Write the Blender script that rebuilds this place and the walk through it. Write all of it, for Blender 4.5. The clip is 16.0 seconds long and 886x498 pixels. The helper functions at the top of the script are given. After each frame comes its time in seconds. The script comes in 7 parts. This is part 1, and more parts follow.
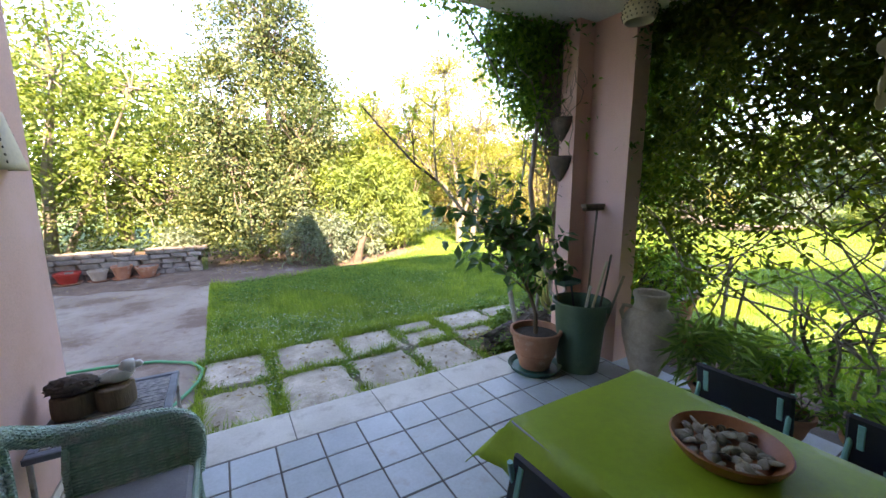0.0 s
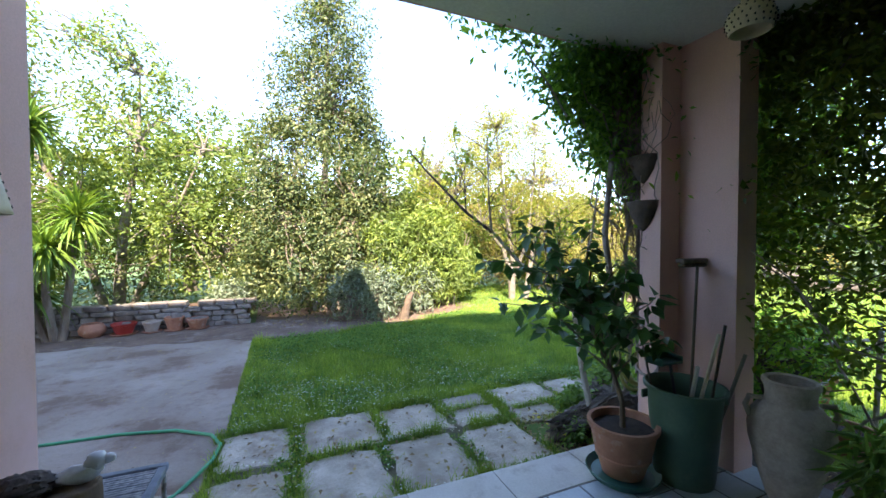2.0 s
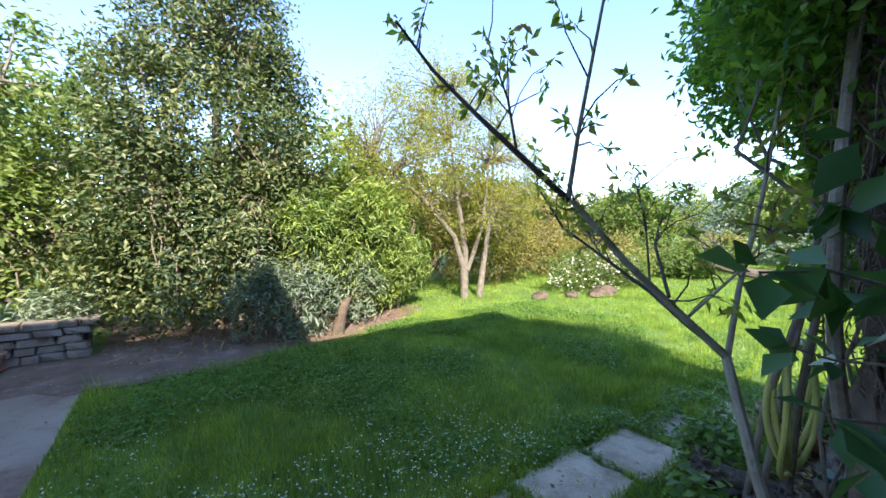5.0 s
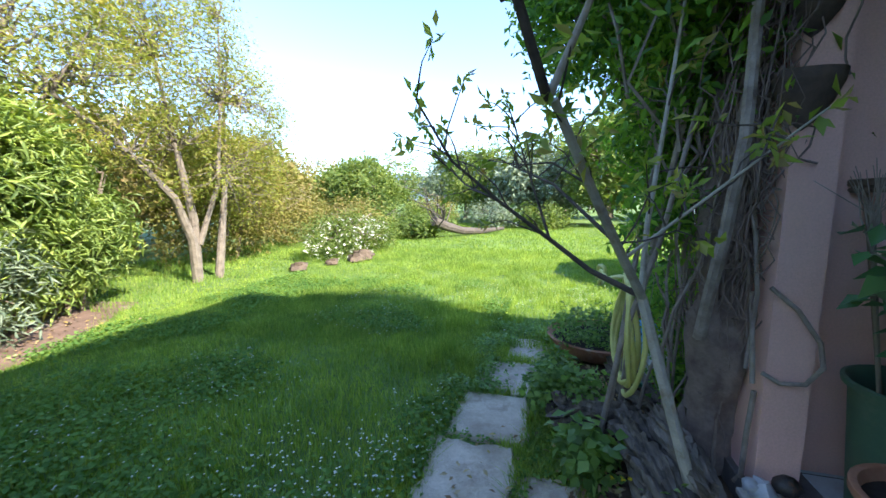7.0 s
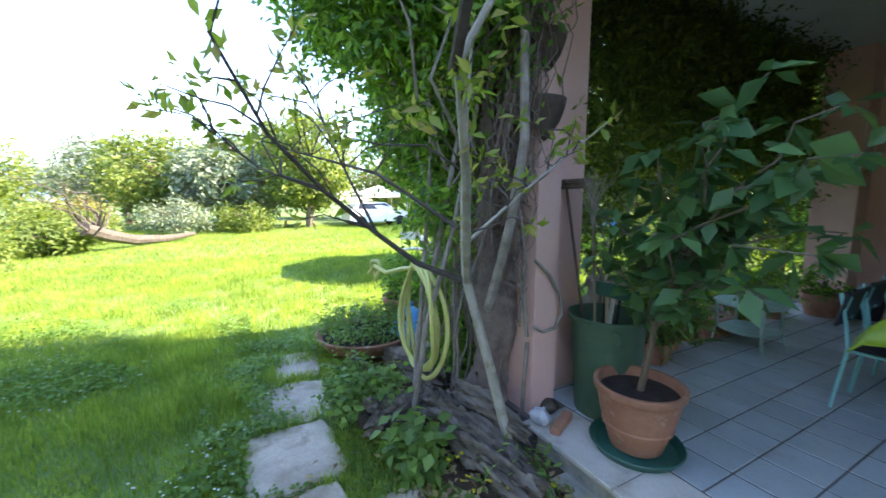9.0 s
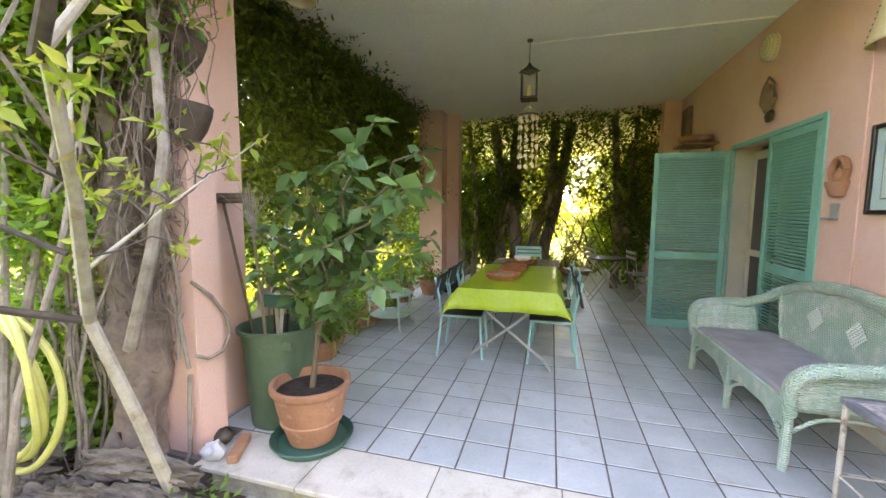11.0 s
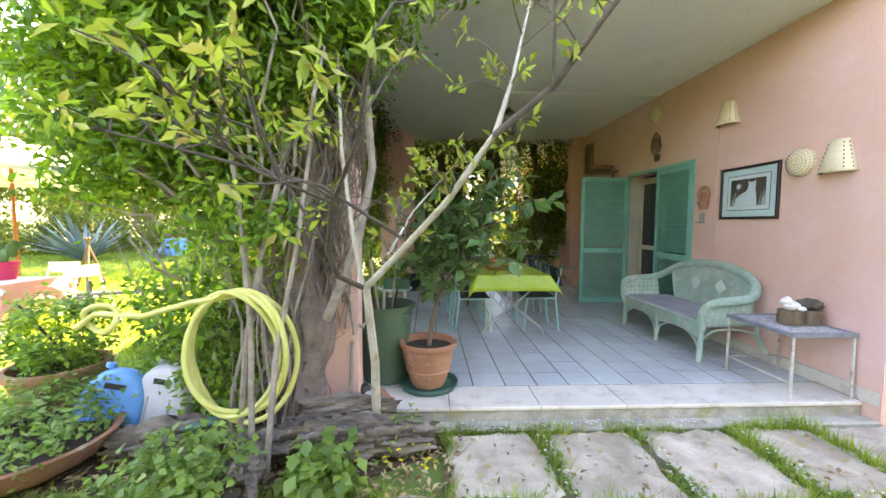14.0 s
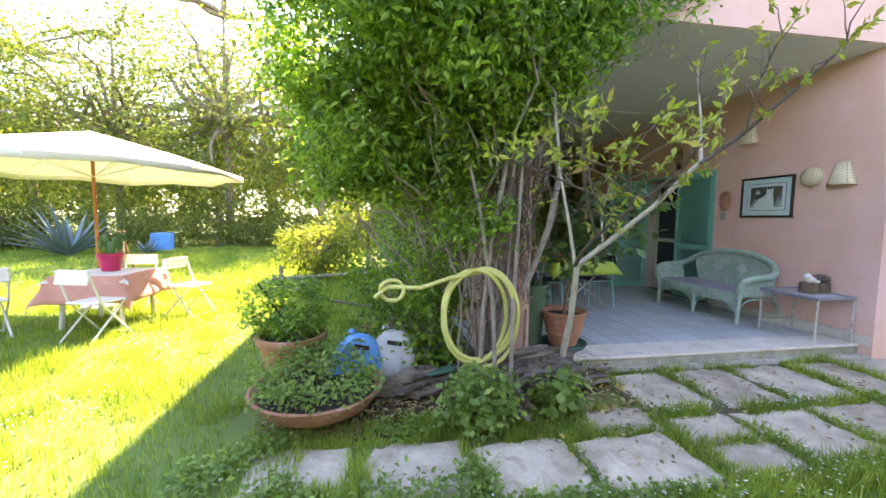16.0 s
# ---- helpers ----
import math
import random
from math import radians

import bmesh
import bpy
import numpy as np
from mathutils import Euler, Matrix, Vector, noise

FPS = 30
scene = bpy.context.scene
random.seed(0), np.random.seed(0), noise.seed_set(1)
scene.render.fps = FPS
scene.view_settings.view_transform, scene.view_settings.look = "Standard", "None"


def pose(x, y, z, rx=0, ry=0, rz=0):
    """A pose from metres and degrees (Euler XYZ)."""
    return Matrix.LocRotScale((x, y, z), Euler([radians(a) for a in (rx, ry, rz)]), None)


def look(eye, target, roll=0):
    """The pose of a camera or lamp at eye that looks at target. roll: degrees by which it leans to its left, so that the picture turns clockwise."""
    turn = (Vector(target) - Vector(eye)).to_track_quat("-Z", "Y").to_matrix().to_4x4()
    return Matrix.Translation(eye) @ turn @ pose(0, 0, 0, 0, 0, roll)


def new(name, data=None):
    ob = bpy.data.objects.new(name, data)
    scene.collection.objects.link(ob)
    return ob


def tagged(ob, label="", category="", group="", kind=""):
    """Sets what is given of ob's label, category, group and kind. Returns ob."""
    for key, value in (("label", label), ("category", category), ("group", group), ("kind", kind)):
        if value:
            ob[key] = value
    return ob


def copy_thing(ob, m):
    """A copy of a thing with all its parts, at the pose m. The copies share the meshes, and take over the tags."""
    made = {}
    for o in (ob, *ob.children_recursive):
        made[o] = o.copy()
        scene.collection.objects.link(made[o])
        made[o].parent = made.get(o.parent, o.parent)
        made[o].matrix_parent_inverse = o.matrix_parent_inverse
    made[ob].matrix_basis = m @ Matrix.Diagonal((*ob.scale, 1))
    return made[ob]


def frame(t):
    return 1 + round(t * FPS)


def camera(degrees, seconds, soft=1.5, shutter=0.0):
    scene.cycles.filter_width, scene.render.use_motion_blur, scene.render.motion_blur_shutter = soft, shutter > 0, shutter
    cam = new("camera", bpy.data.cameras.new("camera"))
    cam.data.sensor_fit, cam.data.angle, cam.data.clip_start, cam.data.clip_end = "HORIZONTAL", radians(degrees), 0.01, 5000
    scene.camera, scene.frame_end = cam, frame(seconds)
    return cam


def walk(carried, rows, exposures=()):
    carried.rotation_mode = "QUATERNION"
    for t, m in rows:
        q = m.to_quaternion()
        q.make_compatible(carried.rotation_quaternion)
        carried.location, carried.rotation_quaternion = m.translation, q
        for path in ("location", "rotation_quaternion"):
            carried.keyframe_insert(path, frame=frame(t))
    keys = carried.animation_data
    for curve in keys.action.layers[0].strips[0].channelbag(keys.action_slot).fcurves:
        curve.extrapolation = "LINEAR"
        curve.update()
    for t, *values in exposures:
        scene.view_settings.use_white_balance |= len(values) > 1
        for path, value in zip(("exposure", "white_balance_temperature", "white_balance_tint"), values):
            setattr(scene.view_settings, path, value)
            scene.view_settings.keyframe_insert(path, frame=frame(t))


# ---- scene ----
cam = camera(98.2, 16.0, soft=1.5, shutter=0.15)
# seconds, x, y, z, yaw, pitch, roll
PATH = [
    (0.0, -0.061, -0.089, 1.745, -30.00, -9.44, 0.07),
    (0.5, -0.069, -0.083, 1.767, -25.74, -5.10, 0.15),
    (1.0, -0.037, -0.012, 1.760, -23.84, -2.11, 0.10),
    (1.5, 0.029, 0.151, 1.739, -22.83, -1.33, 0.08),
    (2.0, 0.186, 0.441, 1.709, -22.53, -1.35, 0.08),
    (2.5, 0.314, 0.802, 1.721, -22.45, -1.40, 0.03),
    (3.0, 0.421, 1.231, 1.700, -22.34, -1.52, -0.02),
    (5.5, 0.553, 2.986, 1.589, -42.24, -4.09, 0.14),
    (6.0, 0.559, 3.305, 1.482, -51.71, -5.82, 0.07),
    (6.5, 0.644, 3.560, 1.452, -62.47, -6.85, 0.15),
    (7.0, 0.813, 3.857, 1.472, -74.33, -7.37, 0.10),
    (7.5, 0.998, 4.185, 1.469, -82.43, -7.62, 0.01),
    (8.0, 1.153, 4.380, 1.445, -89.54, -7.55, 0.01),
    (8.5, 1.209, 4.436, 1.412, -101.55, -7.34, -0.09),
    (9.0, 1.144, 4.448, 1.423, -117.93, -7.25, -0.01),
    (9.5, 1.059, 4.449, 1.433, -134.09, -7.44, 0.05),
    (10.0, 1.003, 4.465, 1.448, -147.07, -7.58, 0.04),
    (12.5, 1.378, 4.777, 1.420, -177.50, -4.03, -0.11),
    (13.0, 1.721, 5.033, 1.392, -180.17, -3.95, -0.25),
    (13.5, 2.094, 5.398, 1.404, -181.55, -3.92, -0.32),
    (14.0, 2.461, 5.678, 1.382, -182.34, -3.87, -0.28),
    (14.5, 2.872, 5.909, 1.397, -183.19, -3.95, -0.30),
    (15.0, 3.341, 6.148, 1.383, -185.41, -4.03, -0.37),
    (15.5, 3.855, 6.268, 1.378, -186.99, -4.42, -0.49),
    (16.0, 4.425, 6.347, 1.372, -189.25, -4.52, -0.62),
]
# seconds, stops, kelvin, tint
EXPOSURE = [(0.0, 3.7, 9200, 27), (1.5, 3.25, 8000, 21), (3.0, 2.9, 7000, 17), (5.5, 2.3, 6900, 14), (7.0, 2.45, 6800, 13), (8.5, 2.7, 6400, 13), (9.5, 4.2, 10200, 29),
            (10.0, 4.7, 12000, 34), (12.5, 5.0, 15000, 34), (14.0, 4.6, 12000, 29), (16.0, 3.85, 10000, 31)]
walk(cam, [(t, pose(x, y, z, 90 + pitch, roll, yaw)) for t, x, y, z, yaw, pitch, roll in PATH], EXPOSURE)

# ---- world, sun ----
SUN_EL, SUN_DIR = 41.0, (-0.36, -0.93)          # the sun stands behind the house
world = bpy.data.worlds.new("sky")
scene.world = world
world.use_nodes = True
wn = world.node_tree.nodes
sky = wn.new("ShaderNodeTexSky")
sky.sky_type, sky.sun_disc = 'NISHITA', False
sky.sun_elevation = radians(SUN_EL)
sky.sun_rotation = math.atan2(SUN_DIR[0], SUN_DIR[1])
sky.air_density, sky.dust_density, sky.ozone_density = 0.8, 0.0, 4.5
wn["Background"].inputs["Strength"].default_value = 0.14
world.node_tree.links.new(sky.outputs[0], wn["Background"].inputs["Color"])
sun_data = bpy.data.lights.new("sun", 'SUN')
sun_data.energy, sun_data.angle, sun_data.color = 3.1, radians(0.53), (1.0, 0.93, 0.82)
sun = new("sun", sun_data)
sun.matrix_world = look((0, 0, 20), (-SUN_DIR[0] * 20, -SUN_DIR[1] * 20, 20 - 20 * math.tan(radians(SUN_EL))))

# ---- materials ----
def ramp(nt, fac, stops):
    r = nt.nodes.new("ShaderNodeValToRGB")
    el = r.color_ramp.elements
    while len(el) < len(stops):
        el.new(0.5)
    for e, (p, c) in zip(el, stops):
        e.position, e.color = p, (*c, 1)
    nt.links.new(fac, r.inputs[0])
    return r.outputs[0]


def noise_node(nt, scale, detail=4.0, rough=0.6, vec=None):
    n = nt.nodes.new("ShaderNodeTexNoise")
    n.inputs["Scale"].default_value, n.inputs["Detail"].default_value, n.inputs["Roughness"].default_value = scale, detail, rough
    if vec is None:
        vec = nt.nodes.new("ShaderNodeNewGeometry").outputs["Position"]
    nt.links.new(vec, n.inputs["Vector"])
    return n.outputs[0]


def mix_colour(nt, fac, a, b, mode='MIX'):
    m = nt.nodes.new("ShaderNodeMix")
    m.data_type, m.blend_type = 'RGBA', mode
    for sock, v in ((m.inputs[0], fac), (m.inputs[6], a), (m.inputs[7], b)):
        if isinstance(v, (int, float)):
            sock.default_value = v
        elif isinstance(v, tuple):
            sock.default_value = (*v, 1)
        else:
            nt.links.new(v, sock)
    return m.outputs[2]


def surface(name, dark, light, scale=6.0, rough=0.7, bump=0.2, fine=60.0, metal=0.0, vary=0.0, stain=None, stain_scale=1.5, stain_at=0.58, stretch=None, coat=0.0, spec=0.5):
    """Two scales of colour noise, fine relief, an optional stain and a change from piece to piece."""
    m = bpy.data.materials.new(name)
    m.use_nodes = True
    nt = m.node_tree
    b = nt.nodes["Principled BSDF"]
    vec = nt.nodes.new("ShaderNodeNewGeometry").outputs["Position"]
    if stretch:
        mp = nt.nodes.new("ShaderNodeMapping")
        mp.inputs["Scale"].default_value = stretch
        nt.links.new(vec, mp.inputs[0])
        vec = mp.outputs[0]
    big, small = noise_node(nt, scale, 5, 0.65, vec), noise_node(nt, fine, 4, 0.7, vec)
    col = ramp(nt, big, [(0.3, dark), (0.7, light)])
    grain = ramp(nt, small, [(0.3, (0.78, 0.78, 0.78)), (0.7, (1.0, 1.0, 1.0))])
    col = mix_colour(nt, 0.7, col, grain, 'MULTIPLY')
    if stain:
        s = ramp(nt, noise_node(nt, stain_scale, 7, 0.7, vec), [(stain_at - 0.06, (0, 0, 0)), (stain_at + 0.1, (1, 1, 1))])
        col = mix_colour(nt, s, col, stain)
    if vary:
        rnd = nt.nodes.new("ShaderNodeObjectInfo").outputs["Random"]
        col = mix_colour(nt, 1.0, col, ramp(nt, rnd, [(0, (1 - vary,) * 3), (1, (1, 1, 1))]), 'MULTIPLY')
    nt.links.new(col, b.inputs["Base Color"])
    rr = nt.nodes.new("ShaderNodeMapRange")
    rr.inputs[3].default_value, rr.inputs[4].default_value = max(0.04, rough - 0.12), min(1, rough + 0.12)
    nt.links.new(small, rr.inputs[0])
    nt.links.new(rr.outputs[0], b.inputs["Roughness"])
    b.inputs["Metallic"].default_value = metal
    b.inputs["Specular IOR Level"].default_value = spec
    b.inputs["Coat Weight"].default_value = coat
    if bump:
        bp = nt.nodes.new("ShaderNodeBump")
        bp.inputs["Strength"].default_value, bp.inputs["Distance"].default_value = bump, 0.01
        nt.links.new(small, bp.inputs["Height"])
        bp2 = nt.nodes.new("ShaderNodeBump")
        bp2.inputs["Strength"].default_value, bp2.inputs["Distance"].default_value = bump * 0.6, 0.04
        nt.links.new(big, bp2.inputs["Height"])
        nt.links.new(bp.outputs[0], bp2.inputs["Normal"])
        nt.links.new(bp2.outputs[0], b.inputs["Normal"])
    return m


def leafy(name, colours, through_light=0.35, rough=0.45, wide=0.6, gain=1.45, patch=0.0):
    """Leaves: colour from leaf to leaf and from clump to clump, light shining through."""
    m = bpy.data.materials.new(name)
    m.use_nodes = True
    nt = m.node_tree
    b = nt.nodes["Principled BSDF"]
    g = nt.nodes.new("ShaderNodeNewGeometry")
    col = ramp(nt, g.outputs["Random Per Island"], [(i / max(1, len(colours) - 1), tuple(min(.85, k * gain) for k in c)) for i, c in enumerate(colours)])
    clump = ramp(nt, noise_node(nt, wide, 3), [(0.35, (0.74, 0.8, 0.78)), (0.65, (1.0, 1.0, 0.9))])
    col = mix_colour(nt, 1.0, col, clump, 'MULTIPLY')
    if patch:
        col = mix_colour(nt, 1.0, col, ramp(nt, noise_node(nt, 2.6, 5, .7), [(.38, (1 - patch, 1 - patch * .75, 1 - patch * .8)), (.6, (1.0, 1.0, 1.0))]), 'MULTIPLY')
    nt.links.new(col, b.inputs["Base Color"])
    b.inputs["Roughness"].default_value = rough
    b.inputs["Specular IOR Level"].default_value = 0.35
    tr = nt.nodes.new("ShaderNodeBsdfTranslucent")
    warm = mix_colour(nt, 1.0, col, (1.4, 1.4, 0.65), 'MULTIPLY')
    nt.links.new(warm, tr.inputs["Color"])
    mx = nt.nodes.new("ShaderNodeMixShader")
    mx.inputs[0].default_value = through_light
    nt.links.new(b.outputs[0], mx.inputs[1])
    nt.links.new(tr.outputs[0], mx.inputs[2])
    nt.links.new(mx.outputs[0], nt.nodes["Material Output"].inputs["Surface"])
    return m


PINK = surface("pink_render", (0.76, 0.44, 0.36), (0.82, 0.52, 0.43), 1.3, 0.9, 0.25, 90, stain=(0.78, 0.50, 0.46), stain_scale=0.9)
CEIL = surface("ceiling_paint", (0.83, 0.82, 0.74), (0.88, 0.87, 0.80), 1.5, 0.9, 0.15, 40, stain=(0.70, 0.70, 0.63), stain_scale=1.1, stain_at=0.62)
TILE = surface("glazed_floor_tile", (0.43, 0.505, 0.525), (0.565, 0.635, 0.655), 3.0, 0.34, 0.10, 50, vary=0.16, stain=(0.40, 0.38, 0.36), stain_scale=3.5, stain_at=0.62)
GROUT = surface("grout", (0.11, 0.095, 0.085), (0.19, 0.165, 0.15), 8, 0.95, 0.3)
LIME = surface("limestone_edge", (0.60, 0.56, 0.48), (0.74, 0.70, 0.62), 3, 0.7, 0.2, 60, vary=0.08, stain=(0.42, 0.37, 0.30), stain_scale=4)
RISER = surface("old_cement", (0.26, 0.25, 0.21), (0.52, 0.49, 0.42), 7, 0.95, 0.7, 40, stain=(0.30, 0.27, 0.12), stain_scale=4, stain_at=0.6)
SLAB = surface("paving_stone", (0.38, 0.32, 0.24), (0.70, 0.61, 0.49), 3.2, 0.9, 0.9, 38, vary=0.16, stain=(0.34, 0.27, 0.20), stain_scale=5, stain_at=0.56)
DRIVE = surface("cement_drive", (0.24, 0.185, 0.145), (0.46, 0.39, 0.33), 2.2, 0.9, 0.9, 45, stain=(0.17, 0.11, 0.08), stain_scale=1.1, stain_at=0.5)
LAWN = surface("lawn_soil", (0.07, 0.13, 0.03), (0.14, 0.24, 0.05), 1.2, 1.0, 0.6, 40, stain=(0.10, 0.085, 0.035), stain_scale=0.45, stain_at=0.68)
EARTH = surface("red_brown_earth", (0.11, 0.07, 0.05), (0.22, 0.145, 0.11), 4, 1.0, 0.8, 40, stain=(0.28, 0.23, 0.20), stain_scale=2.2, stain_at=0.6)
SOIL = surface("leaf_litter_soil", (0.05, 0.03, 0.02), (0.14, 0.09, 0.055), 9, 1.0, 0.8, 40)
TWIGMAT = surface("dry_vine_tangle", (0.13, 0.09, 0.075), (0.30, 0.23, 0.19), 10, 0.95, 0.5, 60)
TRUNKGREY = surface("pale_grey_bark", (0.12, 0.10, 0.08), (0.27, 0.235, 0.19), 9, 0.95, 0.7, 60)
POTSOIL = surface("potting_soil", (0.02, 0.013, 0.01), (0.06, 0.04, 0.03), 20, 1.0, 0.8, 70)
STONE = surface("rubble_stone", (0.20, 0.17, 0.14), (0.38, 0.33, 0.28), 5, 0.95, 0.7, 40, vary=0.3)
TERRA = surface("terracotta", (0.38, 0.15, 0.085), (0.52, 0.25, 0.15), 6, 0.8, 0.3, 50, vary=0.15, stain=(0.52, 0.40, 0.32), stain_scale=7, stain_at=0.62)
DARKCLAY = surface("dark_brown_clay", (0.06, 0.04, 0.03), (0.14, 0.10, 0.075), 8, 0.9, 0.5, 60)
PLATE = surface("glazed_terracotta", (0.40, 0.13, 0.06), (0.50, 0.19, 0.09), 6, 0.4, 0.1, 50)
JAR = surface("weathered_clay", (0.34, 0.275, 0.215), (0.54, 0.46, 0.37), 5, 0.85, 0.35, 40)
BARK = surface("grey_bark", (0.13, 0.10, 0.075), (0.30, 0.25, 0.19), 9, 0.95, 0.9, 60, stretch=(1, 1, 0.25))
PALEBARK = surface("pale_walnut_bark", (0.34, 0.31, 0.25), (0.56, 0.52, 0.43), 8, 0.85, 0.4, 50, stain=(0.26, 0.20, 0.12), stain_scale=6, stain_at=0.58)
GREYTWIG = surface("grey_vine_stem", (0.20, 0.16, 0.13), (0.40, 0.34, 0.29), 10, 0.95, 0.7, 60)
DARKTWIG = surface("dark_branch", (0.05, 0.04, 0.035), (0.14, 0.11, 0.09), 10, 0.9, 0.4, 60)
DEADWOOD = surface("weathered_log", (0.06, 0.047, 0.038), (0.32, 0.27, 0.22), 13, 0.95, 1.0, 60, stretch=(0.16, 1, 1), stain=(0.035, 0.027, 0.022), stain_scale=8, stain_at=0.56)
ROCK = surface("brown_rock", (0.065, 0.048, 0.034), (0.165, 0.122, 0.085), 7, 0.95, 0.9, 40)
JOINT = surface("joint_earth", (0.07, 0.07, 0.035), (0.17, 0.14, 0.085), 9, 1.0, 0.8, 50, stain=(0.08, 0.13, 0.03), stain_scale=3, stain_at=0.5)
HOSEGREEN = surface("green_hose", (0.02, 0.30, 0.14), (0.04, 0.40, 0.20), 6, 0.45, 0.1)
GREYLOG = surface("dull_dead_trunk", (0.05, 0.042, 0.036), (0.14, 0.12, 0.10), 9, 0.95, 0.8, 50)
GREENPL = surface("green_plastic", (0.05, 0.115, 0.07), (0.075, 0.15, 0.095), 4, 0.5, 0.1, 40, stain=(0.10, 0.15, 0.10), stain_scale=5, stain_at=0.63)
DGREEN = surface("dark_green_plastic", (0.015, 0.10, 0.075), (0.03, 0.15, 0.11), 4, 0.45, 0.1)
SHUTTER = surface("teal_paint", (0.09, 0.42, 0.35), (0.13, 0.50, 0.42), 2.5, 0.6, 0.12, 60, stain=(0.17, 0.54, 0.47), stain_scale=3)
WICKER = surface("celadon_wicker", (0.42, 0.69, 0.56), (0.55, 0.79, 0.67), 7, 0.6, 0.5, 70, stain=(0.76, 0.80, 0.74), stain_scale=7, stain_at=0.57)
WICKERPALE = surface("pale_worn_wicker", (0.62, 0.76, 0.68), (0.74, 0.82, 0.76), 9, 0.6, 0.4, 70)
CUSHION = surface("grey_cushion", (0.26, 0.26, 0.28), (0.38, 0.38, 0.40), 5, 0.95, 0.3, 120)
TURQ = surface("turquoise_metal", (0.19, 0.58, 0.58), (0.26, 0.67, 0.65), 6, 0.4, 0.08, 60)
CHARC = surface("charcoal_plastic", (0.015, 0.018, 0.028), (0.03, 0.035, 0.05), 6, 0.5, 0.1, 60)
LIMECLOTH = surface("lime_oilcloth", (0.30, 0.47, 0.03), (0.36, 0.53, 0.045), 2.5, 0.42, 0.12, 25)
GALV = surface("dull_steel", (0.30, 0.30, 0.29), (0.45, 0.45, 0.43), 8, 0.5, 0.15, 60, metal=0.3)
WOODTOP = surface("worn_table_wood", (0.16, 0.10, 0.06), (0.30, 0.20, 0.12), 5, 0.7, 0.3, 60, stretch=(4, 0.6, 1))
CHIPPED = surface("chipped_white_metal", (0.42, 0.40, 0.36), (0.66, 0.64, 0.58), 12, 0.7, 0.4, 70, stain=(0.20, 0.12, 0.08), stain_scale=14, stain_at=0.58)
SLATW = surface("washed_slats", (0.16, 0.17, 0.19), (0.58, 0.57, 0.55), 30, 0.7, 0.3, 80)
SLATE = surface("grey_slate_slats", (0.12, 0.14, 0.17), (0.24, 0.27, 0.31), 9, 0.6, 0.3, 70)
CERAM = surface("cream_ceramic", (0.70, 0.58, 0.37), (0.80, 0.70, 0.50), 5, 0.55, 0.15, 60)
HOLE = surface("dark_hole", (0.02, 0.015, 0.01), (0.04, 0.03, 0.02), 5, 0.9, 0)
BLACK = surface("black_lacquer", (0.012, 0.008, 0.008), (0.025, 0.015, 0.015), 5, 0.35, 0.05)
IRON = surface("aged_iron", (0.05, 0.045, 0.04), (0.14, 0.12, 0.10), 14, 0.6, 0.4, 60, metal=0.6, stain=(0.22, 0.10, 0.04), stain_scale=12)
WHITE = surface("white_paint", (0.72, 0.71, 0.68), (0.82, 0.81, 0.78), 3, 0.6, 0.1)
CANVAS = surface("white_canvas", (0.76, 0.76, 0.73), (0.84, 0.84, 0.81), 1.2, 0.9, 0.15, 80)
cn = CANVAS.node_tree
ctr = cn.nodes.new("ShaderNodeBsdfTranslucent")
ctr.inputs["Color"].default_value = (0.85, 0.84, 0.80, 1)
cmx = cn.nodes.new("ShaderNodeMixShader")
cmx.inputs[0].default_value = 0.2
cn.links.new(cn.nodes["Principled BSDF"].outputs[0], cmx.inputs[1])
cn.links.new(ctr.outputs[0], cmx.inputs[2])
cn.links.new(cmx.outputs[0], cn.nodes["Material Output"].inputs["Surface"])
SALMON = surface("salmon_cloth", (0.60, 0.25, 0.19), (0.70, 0.33, 0.26), 3, 0.9, 0.2, 100)
YELLOW = surface("yellow_hose", (0.52, 0.52, 0.14), (0.66, 0.65, 0.24), 6, 0.45, 0.1)
BLUEPL = surface("blue_plastic", (0.02, 0.27, 0.62), (0.04, 0.36, 0.72), 5, 0.4, 0.1, stain=(0.10, 0.36, 0.60), stain_scale=9, stain_at=0.64)
GREYPL = surface("pale_grey_plastic", (0.42, 0.44, 0.46), (0.58, 0.60, 0.62), 5, 0.5, 0.1)
HOTPINK = surface("pink_plastic", (0.62, 0.02, 0.10), (0.72, 0.03, 0.14), 5, 0.4, 0.05)
POLEWOOD = surface("orange_pole_wood", (0.45, 0.14, 0.04), (0.55, 0.20, 0.06), 6, 0.5, 0.1, stretch=(3, 3, 0.4))
REDPL = surface("red_plastic", (0.35, 0.03, 0.02), (0.48, 0.05, 0.04), 5, 0.45, 0.05)
MATBLUE = surface("pale_blue_card", (0.56, 0.77, 0.80), (0.62, 0.81, 0.84), 3, 0.5, 0.02)
PRINTDARK = surface("print_dark_brown", (0.05, 0.035, 0.03), (0.10, 0.075, 0.06), 9, 0.6, 0.02)
PRINTLIGHT = surface("print_pale_blue", (0.66, 0.78, 0.80), (0.82, 0.87, 0.86), 12, 0.6, 0.02)
LOGWOOD = surface("cut_log", (0.11, 0.075, 0.05), (0.24, 0.17, 0.11), 10, 0.9, 0.6, 50, stretch=(2, 2, 0.3))
SHELL = surface("sea_shells", (0.34, 0.27, 0.20), (0.62, 0.54, 0.44), 25, 0.6, 0.3, 80, vary=0.4)
ROOM = surface("dim_room_paint", (0.30, 0.26, 0.21), (0.40, 0.36, 0.30), 2, 0.9, 0.1)
